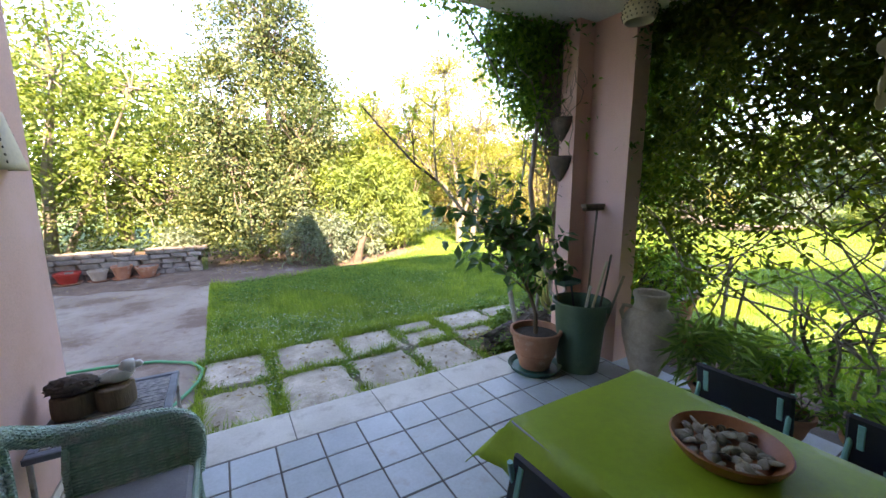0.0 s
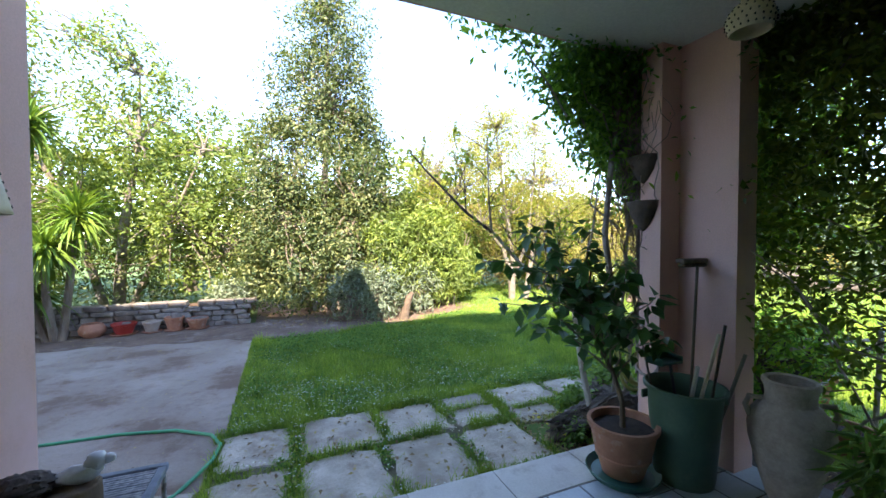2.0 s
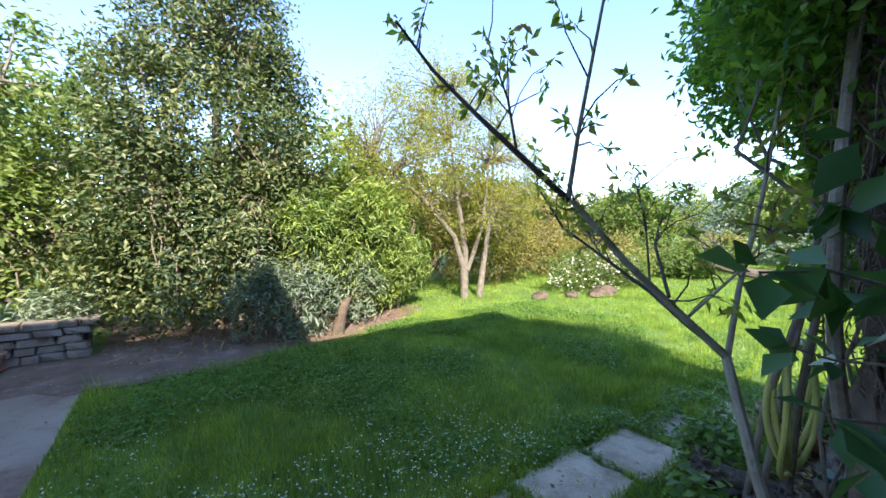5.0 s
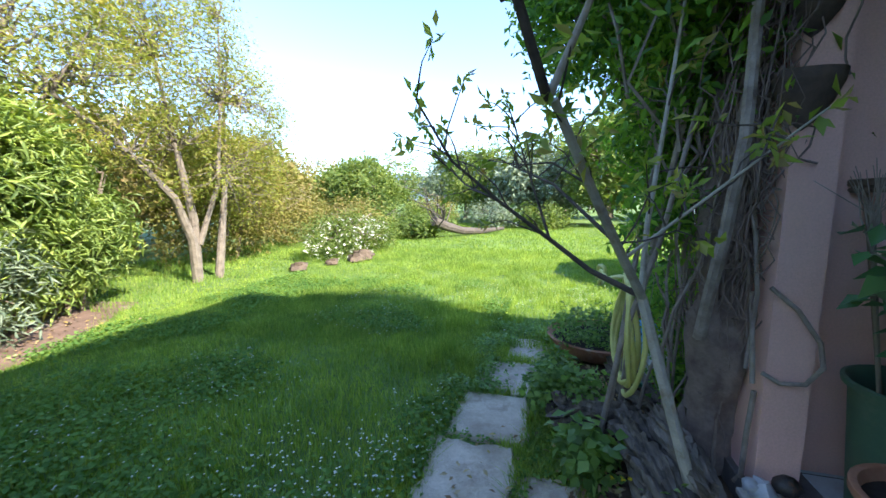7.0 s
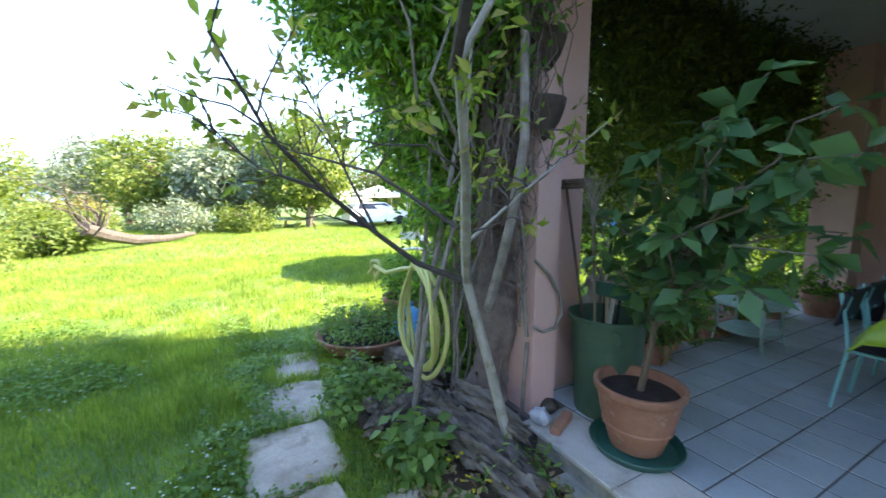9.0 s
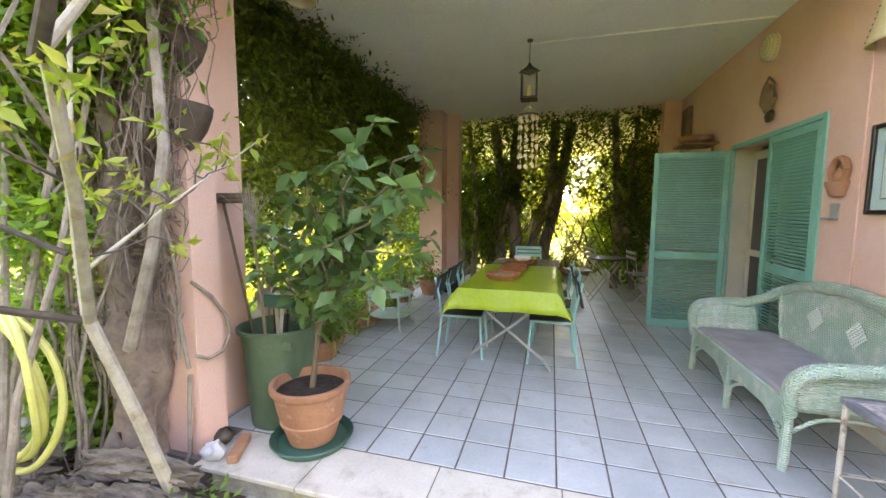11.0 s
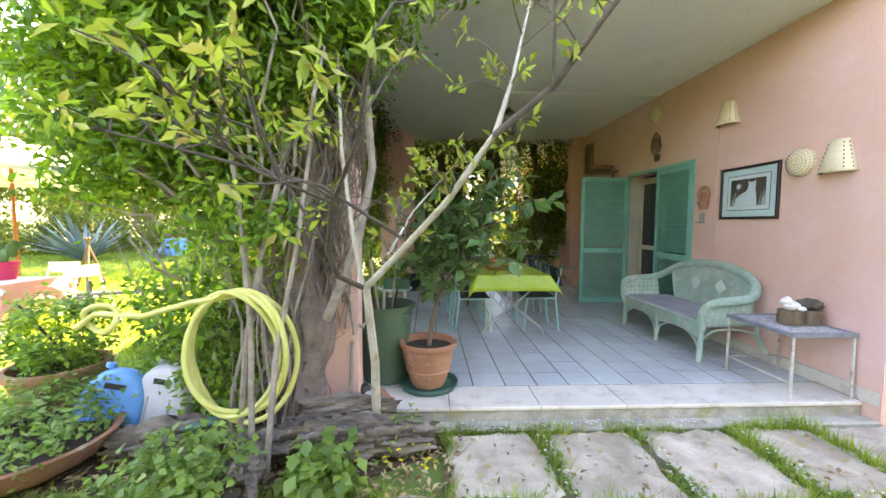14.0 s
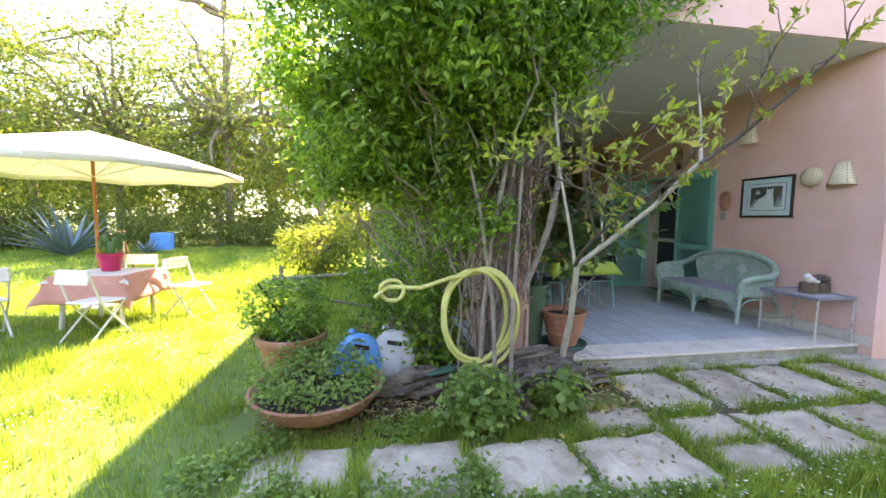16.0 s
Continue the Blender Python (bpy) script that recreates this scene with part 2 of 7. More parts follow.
DOORWOOD = surface("pale_door_paint", (0.46, 0.43, 0.34), (0.56, 0.53, 0.44), 3, 0.6, 0.1)
# the blue of the haze is put into the hills' base colour
HILL = surface("hill_haze_blue", (0.10, 0.16, 0.22), (0.14, 0.21, 0.27), 0.01, 1.0, 0, 0.05)
ROOF = surface("roof_tiles", (0.30, 0.13, 0.08), (0.42, 0.20, 0.12), 3, 0.9, 0.4)
CARPAINT = surface("white_car_paint", (0.74, 0.75, 0.76), (0.78, 0.79, 0.80), 3, 0.25, 0.0, coat=0.5)
RUBBER = surface("tyre_rubber", (0.015, 0.015, 0.015), (0.03, 0.03, 0.03), 6, 0.8, 0.1)
DARKGLASS = surface("tinted_glass", (0.02, 0.025, 0.03), (0.03, 0.035, 0.04), 3, 0.08, 0)

def woven(mat, scale, strength):
    """Adds the relief of a basket weave, with shade painted into its hollows."""
    nt = mat.node_tree
    b = nt.nodes["Principled BSDF"]
    pos = nt.nodes.new("ShaderNodeNewGeometry").outputs["Position"]
    waves = []
    for axis in ('Y', 'Z'):
        w = nt.nodes.new("ShaderNodeTexWave")
        w.wave_type, w.bands_direction = 'BANDS', axis
        w.inputs["Scale"].default_value, w.inputs["Distortion"].default_value = scale, 0.4
        nt.links.new(pos, w.inputs["Vector"])
        waves.append(w.outputs["Fac"])
    mul = nt.nodes.new("ShaderNodeMath")
    mul.operation = 'MULTIPLY'
    nt.links.new(waves[0], mul.inputs[0])
    nt.links.new(waves[1], mul.inputs[1])
    bp = nt.nodes.new("ShaderNodeBump")
    bp.inputs["Strength"].default_value, bp.inputs["Distance"].default_value = strength, 0.012
    nt.links.new(mul.outputs[0], bp.inputs["Height"])
    old = b.inputs["Normal"].links
    if old:
        nt.links.new(old[0].from_socket, bp.inputs["Normal"])
    nt.links.new(bp.outputs[0], b.inputs["Normal"])
    # base colour darkened where the weave dips, for the shade between strands
    src = b.inputs["Base Color"].links[0].from_socket
    nt.links.new(mix_colour(nt, 0.4, src, ramp(nt, mul.outputs[0], [(0.02, (.35, .38, .36)), (0.3, (1, 1, 1))]), 'MULTIPLY'), b.inputs["Base Color"])


woven(WICKER, 22.0, 0.9)
glass = bpy.data.materials.new("clear_pane")
glass.use_nodes = True
gn = glass.node_tree
g_clear, g_gloss, g_mix = gn.nodes.new("ShaderNodeBsdfTransparent"), gn.nodes.new("ShaderNodeBsdfGlossy"), gn.nodes.new("ShaderNodeMixShader")
g_clear.inputs["Color"].default_value = (0.96, 0.98, 0.97, 1)
g_gloss.inputs["Roughness"].default_value, g_mix.inputs[0].default_value = 0.03, 0.06
gn.links.new(g_clear.outputs[0], g_mix.inputs[1])
gn.links.new(g_gloss.outputs[0], g_mix.inputs[2])
gn.links.new(g_mix.outputs[0], gn.nodes["Material Output"].inputs["Surface"])

L_LAUREL = leafy("laurel_leaves", [(0.022, 0.045, 0.02), (0.055, 0.085, 0.035), (0.10, 0.125, 0.05), (0.16, 0.17, 0.075)], 0.3)
L_FIG = leafy("light_green_leaves", [(0.07, 0.11, 0.03), (0.12, 0.17, 0.045), (0.19, 0.23, 0.075)], 0.45)
L_OLEANDER = leafy("oleander_leaves", [(0.08, 0.12, 0.04), (0.15, 0.21, 0.06), (0.25, 0.30, 0.08)], gain=1.6)
L_GREYLEAF = leafy("grey_green_leaves", [(0.08, 0.115, 0.085), (0.14, 0.18, 0.135), (0.20, 0.24, 0.18)], 0.25)
L_ALMOND = leafy("spring_leaves", [(0.13, 0.16, 0.03), (0.20, 0.23, 0.04), (0.27, 0.27, 0.07), (0.22, 0.16, 0.07)], 0.45)
L_VINE = leafy("jasmine_leaves", [(0.03, 0.085, 0.025), (0.06, 0.14, 0.03), (0.10, 0.20, 0.035), (0.15, 0.26, 0.05)], 0.5, 0.4, 0.6, 1.9)
L_CURTAIN = leafy("curtain_leaves", [(0.04, 0.075, 0.015), (0.075, 0.115, 0.02), (0.13, 0.16, 0.025)], 0.5)
L_LEMON = leafy("lemon_leaves", [(0.03, 0.085, 0.035), (0.05, 0.125, 0.05), (0.085, 0.18, 0.07)], 0.28, 0.35)
L_WALNUT = leafy("young_walnut_leaves", [(0.12, 0.17, 0.03), (0.20, 0.27, 0.05), (0.28, 0.30, 0.08), (0.24, 0.17, 0.08)], 0.5, gain=1.7)
L_FAR = leafy("far_leaves", [(0.06, 0.10, 0.03), (0.11, 0.16, 0.04), (0.18, 0.22, 0.06)], 0.45, 0.6, 0.25)
L_FARDRY = leafy("far_russet_leaves", [(0.12, 0.13, 0.03), (0.19, 0.17, 0.05), (0.22, 0.16, 0.07)], 0.35, 0.6, 0.3)
L_GRASS = leafy("grass_blades", [(0.12, 0.20, 0.04), (0.18, 0.28, 0.055), (0.25, 0.33, 0.06), (0.34, 0.38, 0.11)], 0.45, 0.75, 0.5, 1.45, 0.45)
L_HERB = leafy("herb_leaves", [(0.06, 0.12, 0.035), (0.10, 0.18, 0.05), (0.16, 0.25, 0.07)], 0.45, gain=1.75)
L_CLOVER = leafy("clover_leaves", [(0.06, 0.14, 0.035), (0.10, 0.20, 0.045), (0.15, 0.26, 0.07)], 0.45, 0.75, gain=1.3)
L_AGAVE = leafy("agave_leaves", [(0.08, 0.13, 0.14), (0.13, 0.19, 0.20)], 0.05, 0.6)
L_DRY = leafy("dry_leaves", [(0.10, 0.06, 0.035), (0.22, 0.14, 0.08), (0.34, 0.26, 0.16), (0.30, 0.22, 0.07)], 0.1, 0.8, 3)
L_PETAL = leafy("white_petals", [(0.70, 0.70, 0.66), (0.80, 0.80, 0.78)], 0.2, 0.7, 0.6, 1.0)
L_YELLOWP = leafy("yellow_petals", [(0.65, 0.50, 0.02), (0.75, 0.60, 0.04)], 0.2, 0.7, 0.6, 1.0)
L_PALM = leafy("palm_leaves", [(0.05, 0.11, 0.025), (0.09, 0.16, 0.03), (0.13, 0.19, 0.04)], 0.3)


# ---- mesh tools ----
class Shape:
    """Points and faces of one mesh."""
    def __init__(self):
        self.v, self.f = [], []

    def add(self, v, f):
        n = len(self.v)
        self.v += [tuple(p) for p in v]
        self.f += [tuple(n + i for i in q) for q in f]
        return self

    def box(self, lo, hi, bev=0.0, turn=None):
        lo, hi = Vector(lo), Vector(hi)
        c, h = (lo + hi) / 2, (hi - lo) / 2
        bev = min(bev, min(h) * 0.9)
        v, f, at = [], [], {}
        for sx in (-1, 1):
            for sy in (-1, 1):
                for sz in (-1, 1):
                    s = Vector((sx, sy, sz))
                    for a in range(3):
                        p = Vector([s[i] * (h[i] - (0 if i == a else bev)) for i in range(3)])
                        at[sx, sy, sz, a] = len(v)
                        v.append(p)
        S = (-1, 1)
        for a in range(3):
            b, d = (a + 1) % 3, (a + 2) % 3
            for s in S:
                q = []
                for t, u in ((-1, -1), (1, -1), (1, 1), (-1, 1)):
                    k = [0, 0, 0]
                    k[a], k[b], k[d] = s, t, u
                    q.append(at[(*k, a)])
                f.append(q if s > 0 else q[::-1])
            if bev > 0:
                for t in S:
                    for u in S:
                        k1, k2 = [0, 0, 0], [0, 0, 0]
                        k1[a], k2[a] = -1, 1
                        k1[b] = k2[b] = t
                        k1[d] = k2[d] = u
                        q = [at[(*k1, b)], at[(*k2, b)], at[(*k2, d)], at[(*k1, d)]]
                        f.append(q if t * u > 0 else q[::-1])
        if bev > 0:
            for sx in S:
                for sy in S:
                    for sz in S:
                        q = [at[sx, sy, sz, i] for i in range(3)]
                        f.append(q if sx * sy * sz > 0 else q[::-1])
        v = [(turn @ p if turn else p) + c for p in v]
        return self.add(v, f)

    def tube(self, pts, radii, seg=8, caps=True, flat=1.0):
        pts = [Vector(p) for p in pts]
        if isinstance(radii, (int, float)):
            radii = [radii] * len(pts)
        up = Vector((0, 0, 1))
        d0 = (pts[1] - pts[0]).normalized()
        side = d0.cross(up if abs(d0.z) < 0.9 else Vector((1, 0, 0))).normalized()
        v, f = [], []
        for i, p in enumerate(pts):
            d = (pts[min(i + 1, len(pts) - 1)] - pts[max(i - 1, 0)]).normalized()
            side = (side - d * side.dot(d)).normalized()
            o = d.cross(side)
            for k in range(seg):
                a = 2 * math.pi * k / seg
                v.append(p + (side * math.cos(a) + o * math.sin(a) * flat) * radii[i])
        for i in range(len(pts) - 1):
            for k in range(seg):
                j = (k + 1) % seg
                f.append((i * seg + k, i * seg + j, (i + 1) * seg + j, (i + 1) * seg + k))
        if caps:
            f.append(tuple(range(seg))[::-1])
            f.append(tuple((len(pts) - 1) * seg + k for k in range(seg)))
        return self.add(v, f)

    def lathe(self, prof, at=(0, 0, 0), seg=28, squash=1.0):
        v, f, n = [], [], len(prof)
        for k in range(seg):
            a = 2 * math.pi * k / seg
            for r, z in prof:
                v.append((at[0] + r * math.cos(a), at[1] + r * math.sin(a) * squash, at[2] + z))
        for k in range(seg):
            j = (k + 1) % seg
            for i in range(n - 1):
                f.append((k * n + i, j * n + i, j * n + i + 1, k * n + i + 1))
        return self.add(v, f)

    def prism(self, poly, z0, z1):
        n = len(poly)
        v = [(x, y, z0) for x, y in poly] + [(x, y, z1) for x, y in poly]
        f = [tuple(range(n))[::-1], tuple(range(n, 2 * n))] + [(i, (i + 1) % n, n + (i + 1) % n, n + i) for i in range(n)]
        return self.add(v, f)

    def ball(self, c, r, seg=10, rings=7, wob=0.0):
        r = r if hasattr(r, "__len__") else (r, r, r)
        v, f = [(c[0], c[1], c[2] - r[2])], []
        for i in range(1, rings):
            b = math.pi * i / rings - math.pi / 2
            for k in range(seg):
                a = 2 * math.pi * k / seg
                d = Vector((math.cos(a) * math.cos(b), math.sin(a) * math.cos(b), math.sin(b)))
                w = 1 + wob * noise.noise(d * 1.7 + Vector(c) * 9)
                v.append((c[0] + d.x * r[0] * w, c[1] + d.y * r[1] * w, c[2] + d.z * r[2] * w))
        v.append((c[0], c[1], c[2] + r[2]))
        for k in range(seg):
            j = (k + 1) % seg
            f.append((0, 1 + j, 1 + k))
            for i in range(rings - 2):
                f.append((1 + i * seg + k, 1 + i * seg + j, 1 + (i + 1) * seg + j, 1 + (i + 1) * seg + k))
            f.append((len(v) - 1, 1 + (rings - 2) * seg + k, 1 + (rings - 2) * seg + j))
        return self.add(v, f)

    def mesh(self, name, mat, smooth=True, angle=38):
        me = bpy.data.meshes.new(name)
        me.from_pydata(self.v, [], self.f)
        me.materials.append(mat)
        if smooth:
            me.polygons.foreach_set("use_smooth", [True] * len(me.polygons))
            me.update()
            me.set_sharp_from_angle(angle=radians(angle))
        me.update()
        return me


def part(name, shape, mat, parent, label="", smooth=True, angle=38):
    ob = new(name, shape.mesh(name, mat, smooth, angle))
    ob.parent = parent
    if parent is not None:
        ob.matrix_parent_inverse = parent.matrix_world.inverted() if parent.parent is None else Matrix()
    return tagged(ob, label)


def thing(name, label, category, at=(0, 0, 0), rz=0, group=""):
    """An Empty at a thing's base, on which its parts are built in its own measures."""
    ob = new(name)
    ob.matrix_basis = pose(*at, 0, 0, rz)
    return tagged(ob, label, category, group)


def piece(name, shape, mat, base, label="", smooth=True, angle=38, under=None):
    """A part in its thing's own measures."""
    ob = new(name, shape.mesh(name, mat, smooth, angle))
    ob.parent = under or base
    return tagged(ob, label)


def single(name, shape, mat, label, category, at=(0, 0, 0), rz=0, group="", smooth=True, angle=38, kind=""):
    ob = new(name, shape.mesh(name, mat, smooth, angle))
    ob.matrix_basis = pose(*at, 0, 0, rz)
    return tagged(ob, label, category, group, kind)


def structure(name, shape, mat, label="", smooth=False):
    return tagged(new(name, shape.mesh(name, mat, smooth)), label, kind="structure")


rng = np.random.default_rng(7)


def leaf_mesh(name, pos, size, mat, aspect=0.42, up=0.5, out=None, fold=0.12, droop=0.0, along=None):
    """Leaves of two bent halves each, at pos, in one mesh. up: how far they face the sky; along: which way they point."""
    pos = np.asarray(pos, float)
    n = len(pos)
    size = np.broadcast_to(np.asarray(size, float), (n,)) * rng.uniform(0.65, 1.25, n)
    nor = rng.normal(size=(n, 3))
    nor[:, 2] += up * 2.2
    if out is not None:
        nor += out
    nor /= np.linalg.norm(nor, axis=1)[:, None] + 1e-9
    d = rng.normal(size=(n, 3)) if along is None else along + rng.normal(size=(n, 3)) * 0.35
    d[:, 2] -= droop
    d -= nor * (d * nor).sum(1)[:, None]
    d /= np.linalg.norm(d, axis=1)[:, None] + 1e-9
    s = np.cross(nor, d)
    L, W = size[:, None], (size * aspect)[:, None]
    a, tip = pos, pos + d * L
    mid = pos + d * L * 0.45
    le, ri = mid + s * W * 0.5 + nor * L * fold, mid - s * W * 0.5 + nor * L * fold
    co = np.stack([a, ri, tip, le], 1).reshape(-1, 3)
    idx = (np.arange(n)[:, None] * 4 + np.array([0, 1, 2, 0, 2, 3])[None]).ravel()
    me = bpy.data.meshes.new(name)
    me.vertices.add(4 * n)
    me.vertices.foreach_set("co", co.astype(np.float32).ravel())
    me.loops.add(6 * n)
    me.loops.foreach_set("vertex_index", idx.astype(np.int32))
    me.polygons.add(2 * n)
    me.polygons.foreach_set("loop_start", np.arange(0, 6 * n, 3, dtype=np.int32))
    me.materials.append(mat)
    me.update(calc_edges=True)
    me.validate()
    return me


def in_ball(n, c, r, shell=0.0):
    d = rng.normal(size=(n, 3))
    d /= np.linalg.norm(d, axis=1)[:, None]
    rad = (shell + (1 - shell) * rng.uniform(0, 1, n)) ** (1 / 2.2)
    return np.asarray(c) + d * rad[:, None] * np.asarray(r), d


def crown_points(blobs, clumps, per, spread):
    """Clump centres in a set of lobes (centre, radii), and leaves about them. Gives leaf places, their outward ways and the clumps."""
    w = np.array([r[0] * r[1] * r[2] for _, r in blobs]) ** 0.7
    w /= w.sum()
    cs, os = [], []
    for (c, r), k in zip(blobs, w):
        p, d = in_ball(max(3, int(clumps * k)), c, r, 0.35)
        cs.append(p), os.append(d)
    cs, os = np.concatenate(cs), np.concatenate(os)
    keep = rng.uniform(size=len(cs)) > 0.08
    cs, os = cs[keep], os[keep]
    n = len(cs)
    cnt = rng.integers(int(per * 0.5), int(per * 1.5) + 1, n)
    ids = np.repeat(np.arange(n), cnt)
    pts = cs[ids] + rng.normal(size=(len(ids), 3)) * np.asarray(spread)
    return pts, os[ids] * 0.9, cs


def bent(a, b, sag=0.1, n=6, wob=0.04):
    a, b = Vector(a), Vector(b)
    L = (b - a).length
    out = []
    for i in range(n + 1):
        t = i / n
        p = a.lerp(b, t) + Vector((0, 0, sag * L * math.sin(math.pi * t)))
        if 0 < i < n:
            p += Vector(rng.normal(size=3)) * wob * L
        out.append(p)
    return out


def tree(name, label, category, base, trunks, blobs, clumps, per, spread, leaf, mat, bark=None, limbs=26, aspect=0.42, up=0.45, droop=0.0, group="", limb_r=0.03):
    """trunks: lists of (point, radius). Limbs run from the trunks' upper ends into the crown's clumps."""
    bark = bark or BARK
    t = thing(name, label, category, base, group=group)
    b = Vector(base)
    sh, ends = Shape(), []
    for tr in trunks:
        sh.tube([Vector(p) - b for p, _ in tr], [r for _, r in tr], 9)
        ends += [Vector(p) - b for p, _ in tr[len(tr) // 2:]]
    piece("trunk", sh, bark, t)
    pts, out, cs = crown_points(blobs, clumps, per, spread)
    lim = Shape()
    for i in rng.permutation(len(cs))[:limbs]:
        e = Vector(cs[i]) - b
        s = min(ends, key=lambda q: (q - e).length + max(0, q.z - e.z) * 1.5)
        q = bent(s, e, 0.06, 5, 0.05)
        lim.tube(q, [limb_r * (1 - 0.75 * k / 5) for k in range(6)], 5, False)
    if limbs:
        tagged(piece("branchwork", lim, bark, t), kind="stuff")
    c = new("crown", leaf_mesh("crown", pts - np.array(base), leaf, mat, aspect, up, out, droop=droop))
    c.parent = t
    return t


def wander(a, b, n=14, amp=.06, freq=2.2):
    """A smooth wandering line from a to b."""
    a, b = Vector(a), Vector(b)
    o = Vector(rng.uniform(0, 90, 3))
    out = []
    for i in range(n + 1):
        t = i / n
        w = noise.noise_vector(o + Vector((t * freq, t * freq * .7, 0)))
        out.append(a.lerp(b, t) + w * amp * min(1, 4 * t, 4 * (1 - t) + .3))
    return out

# ---- large structure ----
G = -0.14                                        # level of the garden
WALL, CEILING = -0.975, 3.28
PITCH = 0.277                                    # floor tile and joint


def tile_x(k):
    return 0.128 + PITCH * k


# ground: one sheet to the horizon, gently uneven, finer near the house
def ground_z(x, y):
    far = max(0.0, math.hypot(x - 2, y - 4) - 6)
    return G - 0.012 + 0.05 * noise.noise(Vector((x * 0.25, y * 0.25, 0))) * min(1, far / 4)


gs = Shape()
gx = [-2500, -700, -220, -90, -45] + [-30 + i * 1.0 for i in range(76)] + [60, 110, 260, 800, 2500]
gy = [-2500, -700, -220, -90, -55] + [-40 + i * 1.0 for i in range(81)] + [60, 110, 260, 800, 2500]
gv = [(x, y, ground_z(x, y)) for y in gy for x in gx]
gf = [(j * len(gx) + i, j * len(gx) + i + 1, (j + 1) * len(gx) + i + 1, (j + 1) * len(gx) + i) for j in range(len(gy) - 1) for i in range(len(gx) - 1)]
gs.add(gv, gf)
structure("ground", gs, LAWN, "green lawn ground", True)

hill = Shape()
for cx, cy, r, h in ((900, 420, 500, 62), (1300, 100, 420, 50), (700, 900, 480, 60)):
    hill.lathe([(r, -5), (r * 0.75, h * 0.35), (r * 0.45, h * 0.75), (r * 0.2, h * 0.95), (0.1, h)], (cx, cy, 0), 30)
structure("backdrop", hill, HILL, "distant hills with blue haze in their colour", True)

structure("road", Shape().prism([(-9.5, 3.03), (-1.2, 3.03), (-0.4, 3.7), (-0.35, 4.5), (-0.36, 8.1), (-0.1, 9.3), (0.3, 9.9), (-9.5, 10.1)], G - 0.1, G + 0.004), DRIVE, "worn cement driveway stained with earth")
ed = [(-9.4, 9.95)] + [(-9.2 + i * .3, 8.75 + .35 * noise.noise(Vector((i * .45, 3, 0))) + .2 * noise.noise(Vector((i * 1.3, 8, 0))) - .5 * max(0, i - 24) / 6) for i in range(30)] + [(-.37, 8.3), (-.37, 9.95)]
structure("soil_drive", Shape().prism(ed, G - 0.09, G + 0.008), EARTH, "reddish brown earth washed over the drive")
structure("soil_bed", Shape().prism([(2.25, 2.9), (4.4, 2.3), (5.2, 2.35), (5.35, 2.9), (5.2, 3.5), (4.6, 3.78), (3.2, 3.68), (2.35, 3.2)], G - 0.1, G + 0.006), SOIL, "dark soil with leaf litter")
structure("soil_strip", Shape().prism([(3.5, -3.0), (4.5, -3.0), (4.6, 2.3), (3.5, 2.6)], G - 0.1, G + 0.004), SOIL, "dark soil under the creeper")
structure("soil_hedge", Shape().prism([(-0.37, 8.35), (.1, 8.25), (.6, 8.3), (1.0, 8.2), (1.4, 8.5), (2.0, 8.55), (2.5, 8.75), (3.2, 8.9), (3.9, 9.25), (5.2, 10.1), (4.5, 13), (-0.5, 13)], G - 0.1, G + 0.013), EARTH, "dark soil under the hedge")

# terrace base, house and slab above
structure("terrace_base", Shape().box((-1.2, -6.2, G - 0.3), (3.62, 2.85, -0.0035)), GROUT, "terrace bed with dark joints")
structure("riser", Shape().box((-0.97, 2.853, G - 0.2), (2.85, 2.872, -0.03)), RISER, "stained cement riser of the terrace")
structure("ledge", Shape().box((-1.0, 2.875, G - 0.2), (2.6, 3.0, G + 0.028), 0.01), RISER, "mossy cement ledge below the terrace")
DOOR_A, DOOR_B, DOOR_H = -0.80, 0.80, 2.19
wt = -1.27
structure("wall_house", Shape().box((wt, DOOR_B, G - 0.3), (WALL, 3.0, CEILING)).box((wt, -9, G - 0.3), (WALL, DOOR_A, CEILING)).box((wt, DOOR_A, DOOR_H), (WALL, DOOR_B, CEILING)), PINK, "pink rendered house wall")
structure("wall_front", Shape().box((-9.5, 2.72, G - 0.3), (wt - 0.003, 2.997, CEILING)), PINK, "pink rendered house wall")
structure("wall_back", Shape().box((-9.5, -9.0, G - 0.3), (-9.2, 2.71, CEILING)).box((-9.19, -9.0, G - 0.3), (wt - 0.003, -8.7, CEILING)), PINK, "pink rendered house wall")
structure("room_floor", Shape().box((-9.1, -8.6, -0.2), (wt - 0.004, 2.7, -0.004)), ROOM)
structure("room_wall", Shape().box((-4.4, -3.0, -0.003), (-4.3, 2.7, CEILING - 0.01)).box((-4.29, -3.0, -0.003), (wt - 0.01, -2.9, CEILING - 0.01)), ROOM)
structure("wall_upper", Shape().box((-9.5, -9.0, CEILING + 0.26), (3.72, 2.895, 5.15)), PINK, "pink rendered upper storey")
structure("roof", Shape().box((-0.8, -9.2, 5.152), (3.85, 3.05, 5.26), 0.02).box((-9.7, -9.2, 6.702), (-0.6, 3.1, 6.82), 0.02), ROOF, "tiled roof edge")
structure("wall_top", Shape().box((-9.5, -9.0, 5.152), (-0.82, 2.9, 6.7)), PINK, "pink rendered top storey")
structure("ceiling", Shape().box((-9.5, -3.02, CEILING), (3.75, 2.9, CEILING + 0.258), 0.006), CEIL, "painted ceiling slab of the terrace")
structure("fascia", Shape().box((-0.97, 2.902, CEILING + 0.004), (3.75, 2.92, 5.14)), PINK, "pink rendered edge of the upper storey")
structure("ceiling_trim", Shape().box((-9.5, -9.0, CEILING + 0.002), (3.75, -3.03, CEILING + 0.25)), CEIL)
